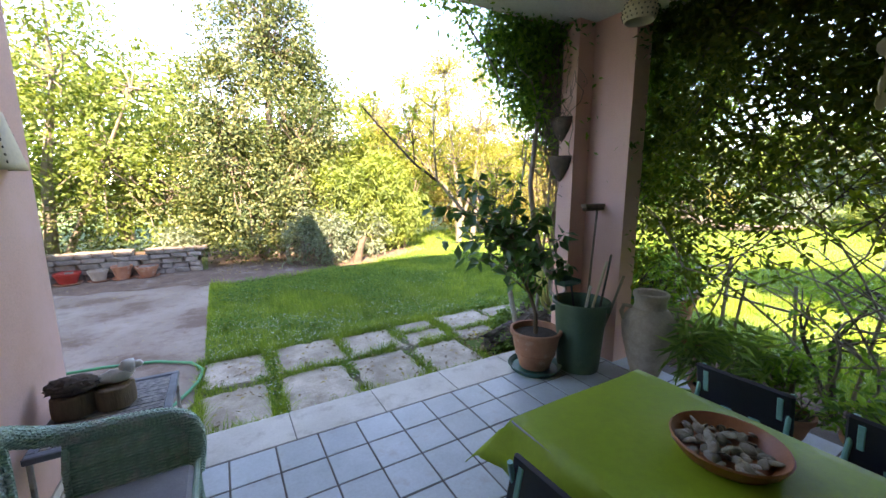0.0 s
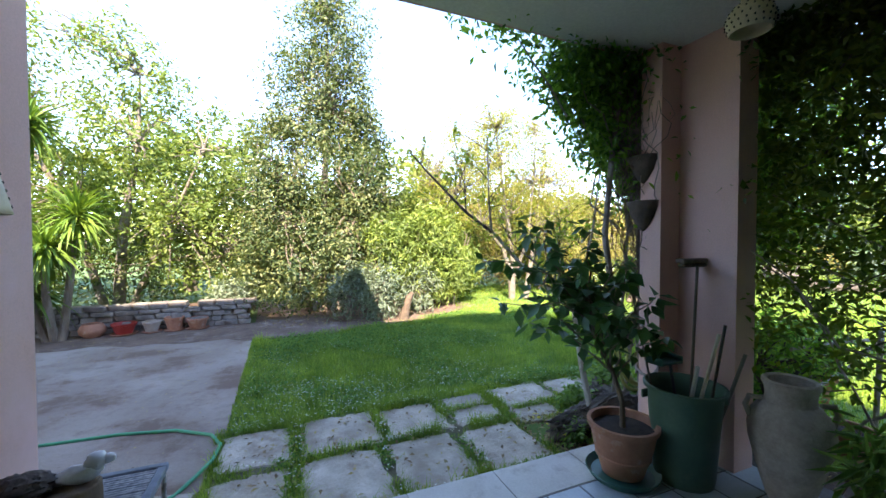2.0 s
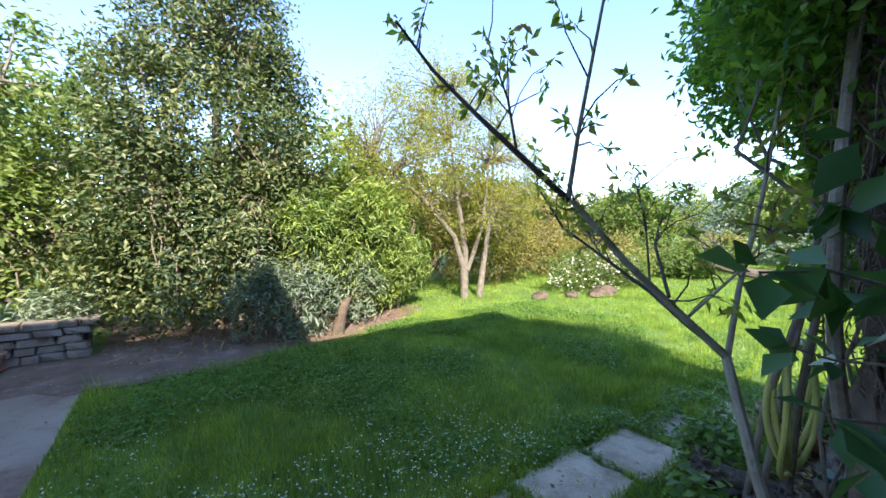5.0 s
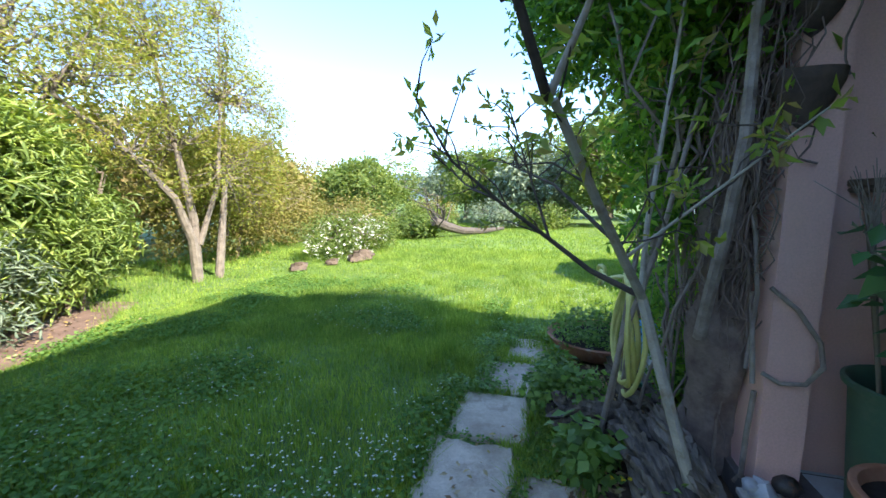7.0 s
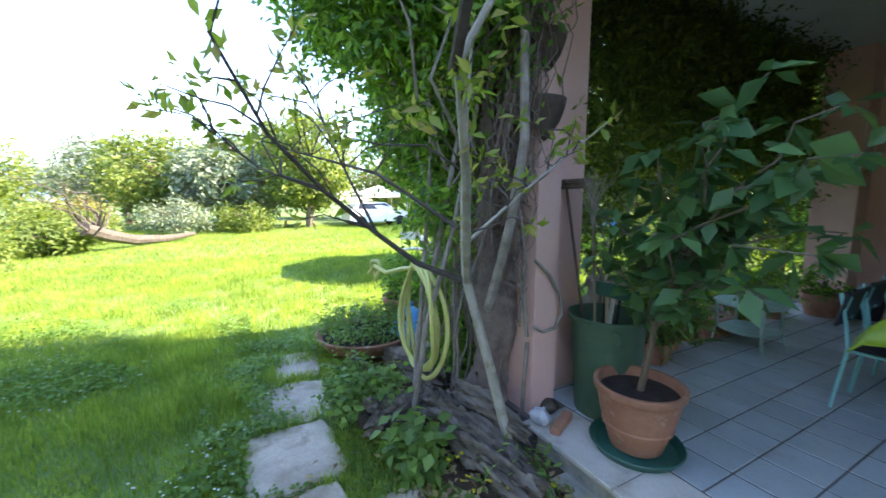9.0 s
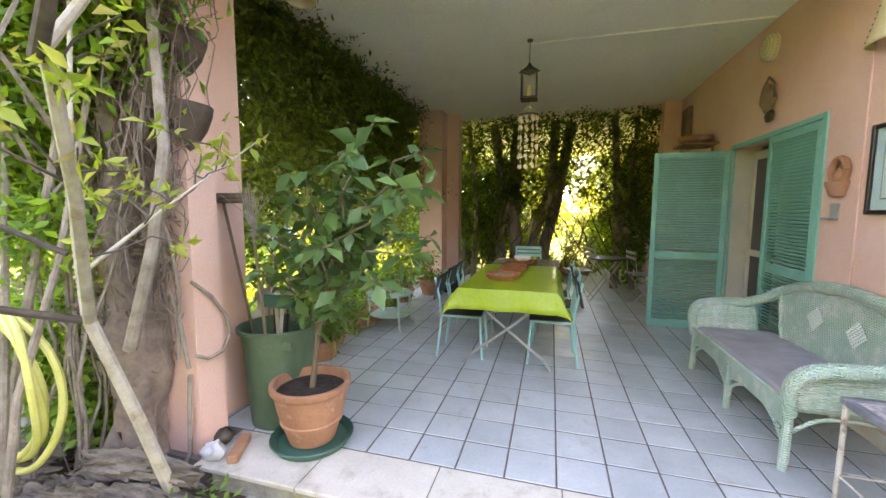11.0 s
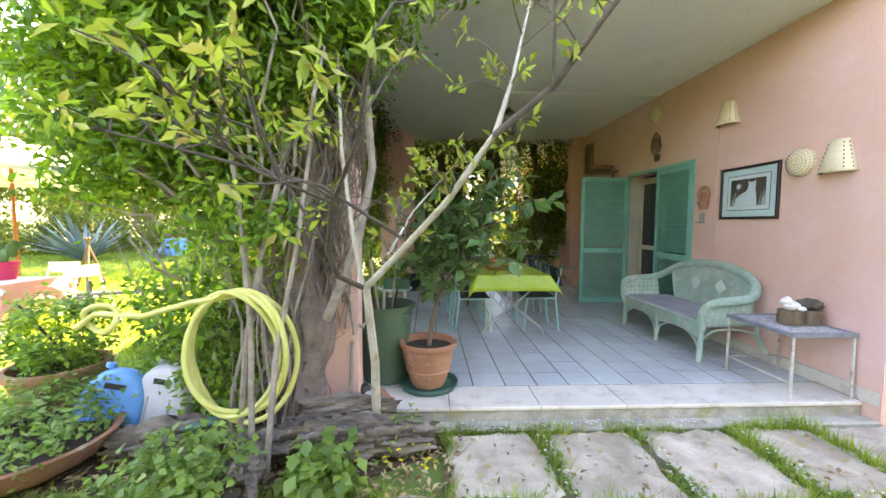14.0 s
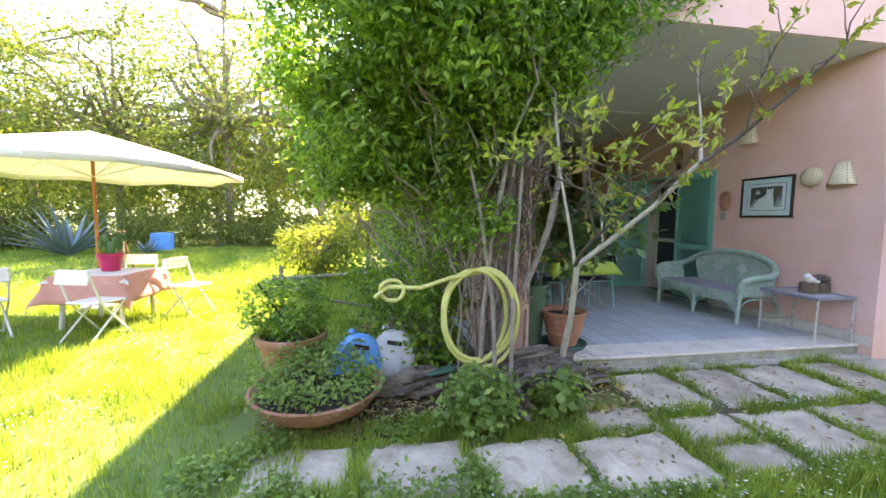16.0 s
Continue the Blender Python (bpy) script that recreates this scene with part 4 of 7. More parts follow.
lobes = [((3.1, 3.14, 2.5), (.25, .1, .4)), ((4.0, 3.55, 2.9), (.6, .45, .6)), ((4.35, 3.75, 3.1), (.5, .4, .5)), ((3.4, 3.4, 3.1), (.5, .35, .5)), ((3.4, 3.14, 2.4), (.2, .1, .35)), ((3.65, 3.15, 1.6), (.3, .15, .6)), ((1.9, 2.99, 3.5), (.9, .1, .2)), ((3.6, 2.95, 2.4), (.55, .35, .75)), ((3.95, 3.0, 2.6), (.75, .5, .8)), ((2.95, 3.15, 2.9), (.5, .25, .5)), ((3.3, 3.2, 2.75), (.5, .3, .5)), ((2.7, 3.15, 3.2), (.6, .25, .35)), ((4.25, 2.7, .75), (.4, .3, .4)), ((3.85, 2.8, .7), (.2, .15, .4)), ((3.5, 3.05, 3.15), (.7, .4, .55)), ((4.6, 2.85, 2.2), (.6, .45, .65)), ((4.05, 3.0, 3.5), (1.0, .6, .7)), ((3.0, 3.05, 3.35), (.55, .28, .35)), ((4.9, 2.75, 2.9), (.6, .5, .7)), ((4.15, 2.9, 1.95), (.45, .35, .4)), ((3.7, 2.9, 1.7), (.25, .2, .4)), ((2.45, 3.0, 3.45), (.55, .2, .25))]
pts, out, cs = crown_points(lobes, 700, 92, .115)
c = new("foliage", leaf_mesh("foliage", pts - cb, .078, L_VINE, .42, .35, out, droop=.3))
c.parent = climber
sh = Shape()
for i in rng.permutation(len(cs))[:120]:
    e = Vector(cs[i] - cb)
    sh.tube(bent((e.x * .55, e.y * .5, max(.4, e.z - rng.uniform(.4, 1.1))), e, .04, 5, .06), [.012, .011, .009, .007, .005, .003], 4, False)
tagged(piece("twig_mass", sh, GREYTWIG, climber), kind="stuff")

# curtain of creeper along the garden side: hangs low at the ends, with gaps to the lawn below
curtain = thing("climber", "leafy creeper curtain along the garden side of the terrace", "climber", (3.65, 0.0, G))
kb = np.array((3.65, 0.0, G))
ps = []
for y in np.arange(-2.6, 2.35, .05):
    for _ in range(52):
        reach = 1.5 + .5 * noise.noise(Vector((y * .9, 0, 4))) + (.3 if y > 1.95 else .6 if y < -2 else 0)
        z = 3.32 - reach * rng.uniform() ** 1.7 * rng.uniform(.8, 1.5)
        c = np.array((3.7 + rng.normal() * .19, y + rng.normal() * .06, z))
        ps.append(c + rng.normal(size=(12, 3)) * .07)
curt = np.concatenate(ps)
c = new("foliage", leaf_mesh("foliage", curt - kb, .075, L_CURTAIN, .45, .3, droop=.4))
c.parent = curtain
stems(60, (3.75, 0, 1.5), (3.68, 0, 3.25), Vector((.1, 1.4, .4)), Vector((.08, 1.4, .05)), .007, curtain, DARKTWIG, kb, .04, name="stem_mass")
stems(44, (3.78, 0, G), (3.72, 0, 2.0), Vector((.1, 1.4, 0)), Vector((.12, 1.5, .5)), .010, curtain, GREYTWIG, kb, .04, name="stem_mass")
# bramble-like shrubs behind the curtain, in the light
for x, y, h, r in ((4.1, .8, .9, .4), (4.0, -.3, 1.2, .45), (4.2, -1.5, 1.3, .5), (4.05, 2.2, 1.0, .3)):
    tree("shrub", "thin shrub with bare twigs and small leaves", "shrub", (x, y, G), [[((x, y, G), .03), ((x + .1, y + .1, h * .5), .02), ((x + .2, y - .1, h), .008)], [((x, y, G), .025), ((x - .2, y + .2, h * .6), .012)]],
         [((x, y, h * .75), (r, r, h * .4))], 30, 22, .1, .075, L_VINE, DARKTWIG, limbs=40, limb_r=.012, group="shrubs behind the creeper")

# end of the terrace: trunks and hanging creeper with a bright gap
endc = thing("climber", "dark creeper hanging over the end of the terrace", "climber", (1.2, -3.4, 0))
eb = np.array((1.2, -3.4, 0.0))
ps = []
for x in np.arange(-.75, 3.5, .045):
    gap = abs(x - .62) < .5
    edge = x < -.05 or x > 2.0
    low = (1.75 + .2 * math.sin(x * 9)) if gap else (.75 if edge else 1.25) + .35 * math.sin(x * 5)
    for _ in range(9 if gap else 19):
        z = 3.35 - (3.35 - low) * rng.uniform() ** 1.1
        c = np.array((x + rng.normal() * .06, -3.35 + rng.normal() * .2, z))
        ps.append(c + rng.normal(size=(12, 3)) * .08)
ec = np.concatenate(ps)
ec = ec[rng.uniform(size=len(ec)) > .1]
c = new("foliage", leaf_mesh("foliage", ec - eb, .085, L_CURTAIN, .45, .3, droop=.4))
c.parent = endc
for pts, r in (([(1.55, -3.4, -.1), (1.45, -3.4, .6), (1.3, -3.4, 1.2), (1.05, -3.4, 1.9), (1.0, -3.4, 3.2)], .11), ([(2.0, -3.5, -.1), (2.05, -3.5, .8), (1.95, -3.5, 1.6), (2.2, -3.5, 3.2)], .12), ([(-.15, -3.4, -.1), (-.2, -3.4, 1.2), (-.05, -3.4, 3.2)], .08), ([(-.5, -3.4, -.1), (-.3, -3.4, 1.0), (-.45, -3.4, 3.2)], .05), ([(2.6, -3.4, -.1), (2.5, -3.4, 1.5), (2.7, -3.4, 3.2)], .06), ([(1.75, -3.6, -.1), (1.7, -3.6, .7), (1.8, -3.55, 1.5), (1.7, -3.5, 3.2)], .15), ([(1.25, -3.7, -.1), (1.15, -3.7, .8), (.95, -3.65, 1.6), (.7, -3.6, 3.2)], .13)):
    piece("trunk", Shape().tube([Vector(p) - Vector(eb) for p in pts], [r * (1 - .3 * i / len(pts)) for i in range(len(pts))], 9), BARK, endc)
stems(34, (.9, -3.35, .2), (.9, -3.4, 3.2), Vector((1.3, .1, .1)), Vector((1.2, .1, .05)), .012, endc, DARKTWIG, eb, .03, name="stem_mass")
# sunlit garden beyond the gap
for x, y, r, h, m in ((.5, -9.5, 1.6, 1.9, L_FIG), (1.9, -8.5, 1.3, 2.4, L_FIG), (-.8, -8.6, 1.1, 2.2, L_FIG), (3.4, -6.6, 1.2, 2.6, L_FIG), (-1.6, -6.3, .8, 2.4, L_VINE), (2.9, -3.9, .6, 3.0, L_VINE), (2.1, -4.0, .5, 2.9, L_VINE), (-.55, -4.0, .45, 3.0, L_VINE), (2.4, -4.9, 1.1, 2.6, L_VINE), (-.9, -4.9, .8, 2.8, L_VINE), (3.6, -4.4, .9, 2.6, L_VINE), (-.5, -6.0, .6, 1.6, L_VINE), (1.75, -6.2, .7, 1.8, L_FIG), (4.8, -5.5, 1.2, 2.2, L_FAR), (6.0, -3.5, 1.0, 1.2, L_FAR)):
    tree("shrub", "sunlit garden bush beyond the terrace", "shrub", (x, y, G), [[((x, y, G), .05), ((x, y, h * .5), .03)]], [((x, y, h * .5), (r, r * .8, h * .5))], 80, 40, r * .14, .12, m, limbs=14, group="garden bushes")
tree("palm", "low palm with drooping fan leaves", "palm", (2.9, -4.3, G), [[((2.9, -4.3, G), .12), ((2.9, -4.3, .8), .1)]], [((2.9, -4.3, 1.0), (.3, .3, .25))], 3, 4, .1, .1, L_PALM, limbs=0)
pf = thing("palm", "palm with yellowing sword leaves", "palm", (2.3, -4.1, .35))
piece("leaves", blades(80, .95, .016, (-.3, 1.3), (.3, 1.1), .5, .04), L_PALM, pf)
piece("trunk", Shape().tube([(0, 0, -.5), (0, 0, .3), (0, 0, 1.0)], [.09, .09, .07], 9), BARK, pf)

# ---- walnut sapling before the pillar ----
wal = thing("walnut_sapling", "young walnut tree with pale trunk and opening leaves", "tree", (3.02, 3.0, G))
wb = Vector((3.02, 3.0, G))
limbs = [([(2.82, 3.08, G), (2.8, 3.16, .1), (2.79, 3.28, .5), (2.82, 3.42, 1.0)], .034, .024, PALEBARK),
         ([(2.82, 3.42, 1.0), (2.63, 3.54, 1.2), (2.37, 3.7, 1.48), (2.15, 3.86, 1.79)], .022, .016, PALEBARK),
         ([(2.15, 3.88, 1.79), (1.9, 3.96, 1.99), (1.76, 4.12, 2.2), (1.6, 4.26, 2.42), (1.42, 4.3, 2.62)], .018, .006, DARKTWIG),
         ([(2.15, 3.88, 1.79), (2.04, 3.74, 2.1), (1.9, 3.52, 2.6)], .014, .005, PALEBARK),
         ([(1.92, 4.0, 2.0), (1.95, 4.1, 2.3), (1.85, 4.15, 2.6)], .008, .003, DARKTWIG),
         ([(2.84, 3.42, 1.0), (2.9, 3.4, 1.35), (2.97, 3.34, 1.8), (3.0, 3.28, 2.4)], .016, .008, PALEBARK),
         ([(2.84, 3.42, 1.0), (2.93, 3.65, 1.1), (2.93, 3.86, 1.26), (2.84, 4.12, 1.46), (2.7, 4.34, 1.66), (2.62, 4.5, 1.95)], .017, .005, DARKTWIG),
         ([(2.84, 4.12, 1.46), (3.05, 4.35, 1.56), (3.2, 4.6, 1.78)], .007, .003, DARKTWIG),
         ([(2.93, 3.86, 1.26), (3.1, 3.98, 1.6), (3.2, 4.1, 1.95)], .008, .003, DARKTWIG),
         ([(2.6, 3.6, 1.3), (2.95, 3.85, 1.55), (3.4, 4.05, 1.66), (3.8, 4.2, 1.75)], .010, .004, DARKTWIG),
         ([(2.68, 3.54, 1.2), (2.55, 3.3, 1.45), (2.3, 3.05, 1.75)], .009, .003, PALEBARK)]
twigs, tips = Shape(), []
for pts, r0, r1, m in limbs:
    q = [Vector(p) - wb for p in pts]
    n = len(q)
    piece("trunk" if r0 > .03 else "branch", Shape().tube(q, [r0 + (r1 - r0) * i / (n - 1) for i in range(n)], 8), m, wal)
    if r0 < .03:
        for i in range(9):
            t = rng.uniform(.3, 1)
            k = min(n - 2, int(t * (n - 1)))
            p = q[k].lerp(q[k + 1], t * (n - 1) - k)
            e = p + Vector((rng.normal() * .16, rng.normal() * .16, rng.uniform(.02, .28)))
            twigs.tube(bent(p, e, .1, 3, .05), [.005, .004, .003, .002], 4, False)
            tips.append((e, (e - p).normalized()))
        tips.append((q[-1], (q[-1] - q[-2]).normalized()))
tagged(piece("twig_mass", twigs, DARKTWIG, wal), kind="stuff")
lp, la = [], []
for e, d in tips:
    for k in range(8):
        side = Vector(rng.normal(size=3)).normalized()
        lp.append(e + d * (k - 4) * .014 + side * .006)
        la.append((d * .4 + side).normalized())
lv = new("leaves", leaf_mesh("leaves", np.array([tuple(p) for p in lp]), .068, L_WALNUT, .4, .1, along=np.array([tuple(a) for a in la]), droop=.3))
lv.parent = wal

# ---- doors, shutters ----
def shutter(name, at, rz, label, width=.8):
    s = thing(name, label, "shutter", at, rz)
    h = DOOR_H - .04
    for x0, x1, nm in ((0, .055, "stile"), (width - .055, width, "stile")):
        piece(nm, Shape().box((x0, -.018, 0), (x1, .018, h), .004), SHUTTER, s)
    for z0, z1 in ((0, .1), (.86, .95), (h - .07, h)):
        piece("rail", Shape().box((.055, -.016, z0), (width - .055, .016, z1), .004), SHUTTER, s)
    slat = Shape().box((.056, -.016, -.004), (width - .056, .016, .004), .002, Matrix.Rotation(radians(48), 3, 'X'))
    me = slat.mesh("slat", SHUTTER)
    for a, b in ((.11, .855), (.96, h - .08)):
        z = a + .015
        while z < b:
            o = new("slat", me)
            o.parent, o.location = s, (0, 0, z)
            z += .031
    piece("latch", Shape().box((width - .11, -.026, .93), (width - .02, -.016, 1.02), .004), SHUTTER, s)
    return s


shutter("shutter", (WALL + .005, DOOR_A - .02, .02), 0, "open teal louvred shutter standing out from the wall")
shutter("shutter", (WALL - .012, DOOR_B - .025, .02), -90, "closed teal louvred shutter in the doorway", .77)
df = thing("door_frame", "teal painted frame of the terrace door", "door frame", (WALL, 0, 0))
tagged(df, kind="structure")
for lo, hi in (((-.03, DOOR_B - .02, 0), (.012, DOOR_B + .035, DOOR_H + .03)), ((-.03, DOOR_A - .0, 0), (.002, DOOR_A + .02, DOOR_H)), ((-.03, DOOR_A, DOOR_H - .015), (.012, DOOR_B - .021, DOOR_H + .03))):
    piece("frame", Shape().box(lo, hi, .004), SHUTTER, df)
idr = thing("glass_door", "pale framed glass door standing ajar behind the shutters", "door", (-1.2, DOOR_A + .03, .01), 0)
piece("stile", Shape().box((-.02, .0, 0), (.03, .07, 2.12), .004), DOORWOOD, idr)
piece("stile", Shape().box((-.02, .60, 0), (.03, .67, 2.12), .004), DOORWOOD, idr)
for z0, z1 in ((0, .25), (.95, 1.02), (2.03, 2.12)):
    piece("rail", Shape().box((-.018, .071, z0), (.028, .599, z1), .004), DOORWOOD, idr)
gp = piece("pane", Shape().box((.002, .071, .25), (.008, .599, 2.03)), DARKGLASS, idr, "dark glass pane")
piece("handle", Shape().tube([(.03, .63, 1.0), (.07, .63, 1.0), (.07, .54, 1.0)], .008, 6), IRON, idr, "metal handle")
structure("door_reveal", Shape().box((-1.268, DOOR_A + .001, 0), (WALL - .035, DOOR_A + .012, DOOR_H - .02)), DOORWOOD, "pale painted reveal")

# ---- dining table ----
TX0, TX1, TY0, TY1, TZ = .95, 1.85, -.62, 1.08, .75
tb = thing("folding_table", "folding garden table with crossed steel legs", "table", ((TX0 + TX1) / 2, (TY0 + TY1) / 2, 0))
hw, hl = (TX1 - TX0) / 2, (TY1 - TY0) / 2
piece("tabletop", Shape().box((-hw, -hl, TZ - .035), (hw, hl, TZ - .006), .006), GALV, tb)
for y in (-hl + .1, hl - .07):
    for s in (-1, 1):
        piece("leg", Shape().tube([(s * .40, y + s * .012, .008), (s * .34, y + s * .012, .1), (-s * .1, y + s * .012, .45), (-s * .38, y + s * .012, TZ - .04)], .014, 8), GALV, tb)
    piece("brace", Shape().tube([(-.3, y, .62), (.3, y, .62)], .008, 6), GALV, tb)
# cloth: falls over the edges in folds, longer at the corners
def cloth(name, x0, x1, y0, y1, z, drop, mat, label, flare=.07, n=(26, 44), r=0.0):
    sh = Shape()
    nx, ny = n
    W, L = x1 - x0, y1 - y0
    cx, cy = (x0 + x1) / 2, (y0 + y1) / 2
    vs = []
    for j in range(ny + 1):
        for i in range(nx + 1):
            u = -W / 2 - drop + (W + 2 * drop) * i / nx
            v = -L / 2 - drop + (L + 2 * drop) * j / ny
            ou, ov = max(0, abs(u) - W / 2), max(0, abs(v) - L / 2)
            o = math.hypot(ou, ov)
            px, py = min(max(u, -W / 2), W / 2), min(max(v, -L / 2), L / 2)
            fall = min(o, math.hypot(ou, ov))
            wave = .012 * math.sin(u * 17 + v * 13) * min(1, o * 8)
            su, sv = (1 if u > 0 else -1), (1 if v > 0 else -1)
            k = flare * fall / max(drop, .01)
            px += su * (k * (ou / o) if o else 0) + su * (ou > 0 and ov > 0) * .05 * fall / drop + wave * (ou > 0)
            py += sv * (k * (ov / o) if o else 0) + sv * (ou > 0 and ov > 0) * .05 * fall / drop + wave * (ov > 0)
            zz = z - fall * .95 + .002 * math.sin(u * 9) * math.sin(v * 6)
            vs.append((px, py, zz))
    fs = [(j * (nx + 1) + i, j * (nx + 1) + i + 1, (j + 1) * (nx + 1) + i + 1, (j + 1) * (nx + 1) + i) for j in range(ny) for i in range(nx)]
    sh.add(vs, fs)
    return single(name, sh, mat, label, "tablecloth", (cx, cy, 0), angle=60)


tc = cloth("tablecloth", TX0, TX1, TY0, TY1, TZ, .19, LIMECLOTH, "lime green oilcloth hanging over the garden table")
so = tc.modifiers.new("thick", 'SOLIDIFY')
so.thickness = .003
# second, wooden table behind it
wt2 = thing("wooden_table", "small brown wooden table at the end of the green one", "table", (1.36, -1.1, 0))
for i in range(6):
    piece("plank", Shape().box((-.46 + i * .153, -.42, .70), (-.46 + i * .153 + .148, .42, .73), .004), WOODTOP, wt2)
for sx in (-1, 1):
    for sy in (-1, 1):
        piece("leg", Shape().box((sx * .4 - .022, sy * .34 - .022, 0), (sx * .4 + .022, sy * .34 + .022, .70), .004), WOODTOP, wt2)


def garden_chair():
    """Turquoise tube frame, charcoal seat and slotted back; the seat faces +y."""
    c = thing("garden_chair", "turquoise metal garden chair with charcoal plastic seat and back", "chair", group="chairs at the table")
    for s in (-1, 1):
        piece("front_leg", Shape().tube([(s * .20, .22, 0), (s * .19, .19, .42)], .011, 8), TURQ, c)
        piece("rear_leg", Shape().tube([(s * .20, -.24, 0), (s * .19, -.19, .43), (s * .19, -.215, .6), (s * .185, -.26, .80)], .011, 8), TURQ, c)
        piece("side_rail", Shape().tube([(s * .19, .20, .42), (s * .19, -.19, .42)], .010, 8), TURQ, c)
    piece("seat", Shape().box((-.19, -.19, .425), (.19, .21, .445), .008), CHARC, c)
    back = piece("backrest", Shape().box((-.205, -.012, -.125), (.205, .012, .125), .01), CHARC, c)
    back.location, back.rotation_euler = (0, -.243, .69), (radians(-12), 0, 0)
    for s in (-1, 1):
        piece("slot", Shape().box((s * .155 - .012, -.016, -.025), (s * .155 + .012, .016, .095), .003), TURQ, c, under=back)
        piece("slot", Shape().box((s * .06 - .025, -.0145, -.1), (s * .06 + .025, .0145, -.075), .003), TURQ, c, under=back)
    return c


ch = garden_chair()
ch.matrix_basis = pose(1.87, .69, 0, 0, 0, 92)
for x, y, r in ((1.9, .14, 88), (1.94, -.42, 95), (1.0, .65, -88), (.96, .07, -94), (1.0, -.48, -90)):
    copy_thing(ch, pose(x, y, 0, 0, 0, r))
bench = thing("garden_chair", "pale blue slatted chair at the far end of the table", "chair", (1.38, -1.75, 0), 0)
for s in (-1, 1):
    piece("leg", Shape().tube([(s * .2, .2, 0), (s * .2, .18, .43)], .012, 8), TURQ, bench)
    piece("leg", Shape().tube([(s * .2, -.2, 0), (s * .2, -.2, .43), (s * .2, -.26, .88)], .012, 8), TURQ, bench)
for z in (.72, .78, .84):
    piece("slat", Shape().box((-.21, -.25, z), (.21, -.235, z + .045), .004), TURQ, bench)
for i in range(5):
    piece("slat", Shape().box((-.2, -.19 + i * .08, .43), (.2, -.12 + i * .08, .445), .003), TURQ, bench)


def dish(r, h, foot=.6, t=.012):
    return [(0.001, 0), (r * foot, 0), (r * .92, h * .45), (r, h), (r - t * .4, h + t * .5), (r - t, h), (r * .9 - t, h * .5), (r * foot - t, t), (0.001, t)]


shell_bowl = thing("bowl", "wide terracotta bowl filled with sea shells on the green cloth", "bowl", (1.5, .5, TZ + .002))
piece("dish", Shape().lathe(dish(.19, .055, .8)), PLATE, shell_bowl)
for i in range(70):
    a, r = rng.uniform(0, 6.28), .15 * math.sqrt(rng.uniform())
    s = rng.uniform(.014, .03)
    fan = Shape()
    prof = [(s * 1.15, 0), (s * 1.05, s * .14), (s * .6, s * .3), (.001, s * .36)]
    fan.lathe(prof, (0, 0, 0), 9, rng.uniform(.6, 1))
    o = piece("shell", fan, SHELL, shell_bowl)
    o.location, o.rotation_euler = (r * math.cos(a), r * math.sin(a), .016 + rng.uniform(0, .022)), (rng.normal() * .5, rng.normal() * .5, a)
o = piece("bone", Shape().ball((0, 0, 0), (.018, .06, .009), 10, 6, .2), SHELL, shell_bowl, "pale flat cuttlebone")
o.location, o.rotation_euler = (-.03, .05, .05), (0, 0, -1.0)
for x, y, z, n in ((1.43, .16 - .25, TZ + .002, 3), (1.4, -.95, .732, 2)):
    for i in range(n):
        single("plate", Shape().lathe(dish(.165 - .006 * i, .03, .7)), PLATE, "terracotta plate stacked on the table", "plate", (x + rng.normal() * .006, y, z + i * .017), group="stacked plates")
single("bowl", Shape().lathe(dish(.12, .06, .5)), WHITE, "white china bowl on the plates", "bowl", (1.4, -.95, .732 + .036))

# ---- wicker sofa ----
sofa = thing("wicker_sofa", "celadon green painted wicker sofa with rounded back and arms", "sofa", (-.61, 1.28, 0), 0)
# along y, front towards +x: one thick rolled edge sweeps from the front legs over arms and back
def spline(pts, n):
    out, p = [], [Vector(q) for q in pts]
    for i in range(len(p) - 1):
        a_, b_, c_, d_ = p[max(i - 1, 0)], p[i], p[i + 1], p[min(i + 2, len(p) - 1)]
        for k in range(n):
            t = k / n
            out.append(.5 * (2 * b_ + (c_ - a_) * t + (2 * a_ - 5 * b_ + 4 * c_ - d_) * t * t + (3 * b_ - a_ - 3 * c_ + d_) * t ** 3))
    return out + [p[-1]]


half = [(.335, .735, .33), (.35, .755, .44), (.345, .775, .53), (.30, .80, .595), (.2, .815, .625), (.06, .82, .635), (-.08, .80, .65), (-.19, .75, .70), (-.265, .64, .785), (-.3, .44, .865), (-.315, .2, .905)]
edge_pts = [(x, -y, z) for x, y, z in half] + [(-.32, 0, .915)] + half[::-1]
roll = spline(edge_pts, 14)
piece("back_roll", Shape().tube(roll, [(.047 if k % 2 else .041) * (.82 + .18 * min(1, k / 50, (len(roll) - 1 - k) / 50)) for k in range(len(roll))], 10), WICKER, sofa, angle=80)
nb, nz, vs = 60, 18, []
for i in range(nb + 1):
    t = -1 + 2 * i / nb
    top = .91 - .125 * abs(t) ** 2.3
    for k in range(nz + 1):
        u = k / nz
        vs.append((-.255 - .06 * u + .05 * abs(t) ** 2 + .0035 * (1 if (i + k) % 2 else -1), t * (.45 + .19 * u ** .7), .385 + (top - .385) * u))
bo = piece("backrest", Shape().add(vs, [(i * (nz + 1) + k, (i + 1) * (nz + 1) + k, (i + 1) * (nz + 1) + k + 1, i * (nz + 1) + k + 1) for i in range(nb) for k in range(nz)]), WICKER, sofa, angle=80)
bo.modifiers.new("thick", 'SOLIDIFY').thickness = .018
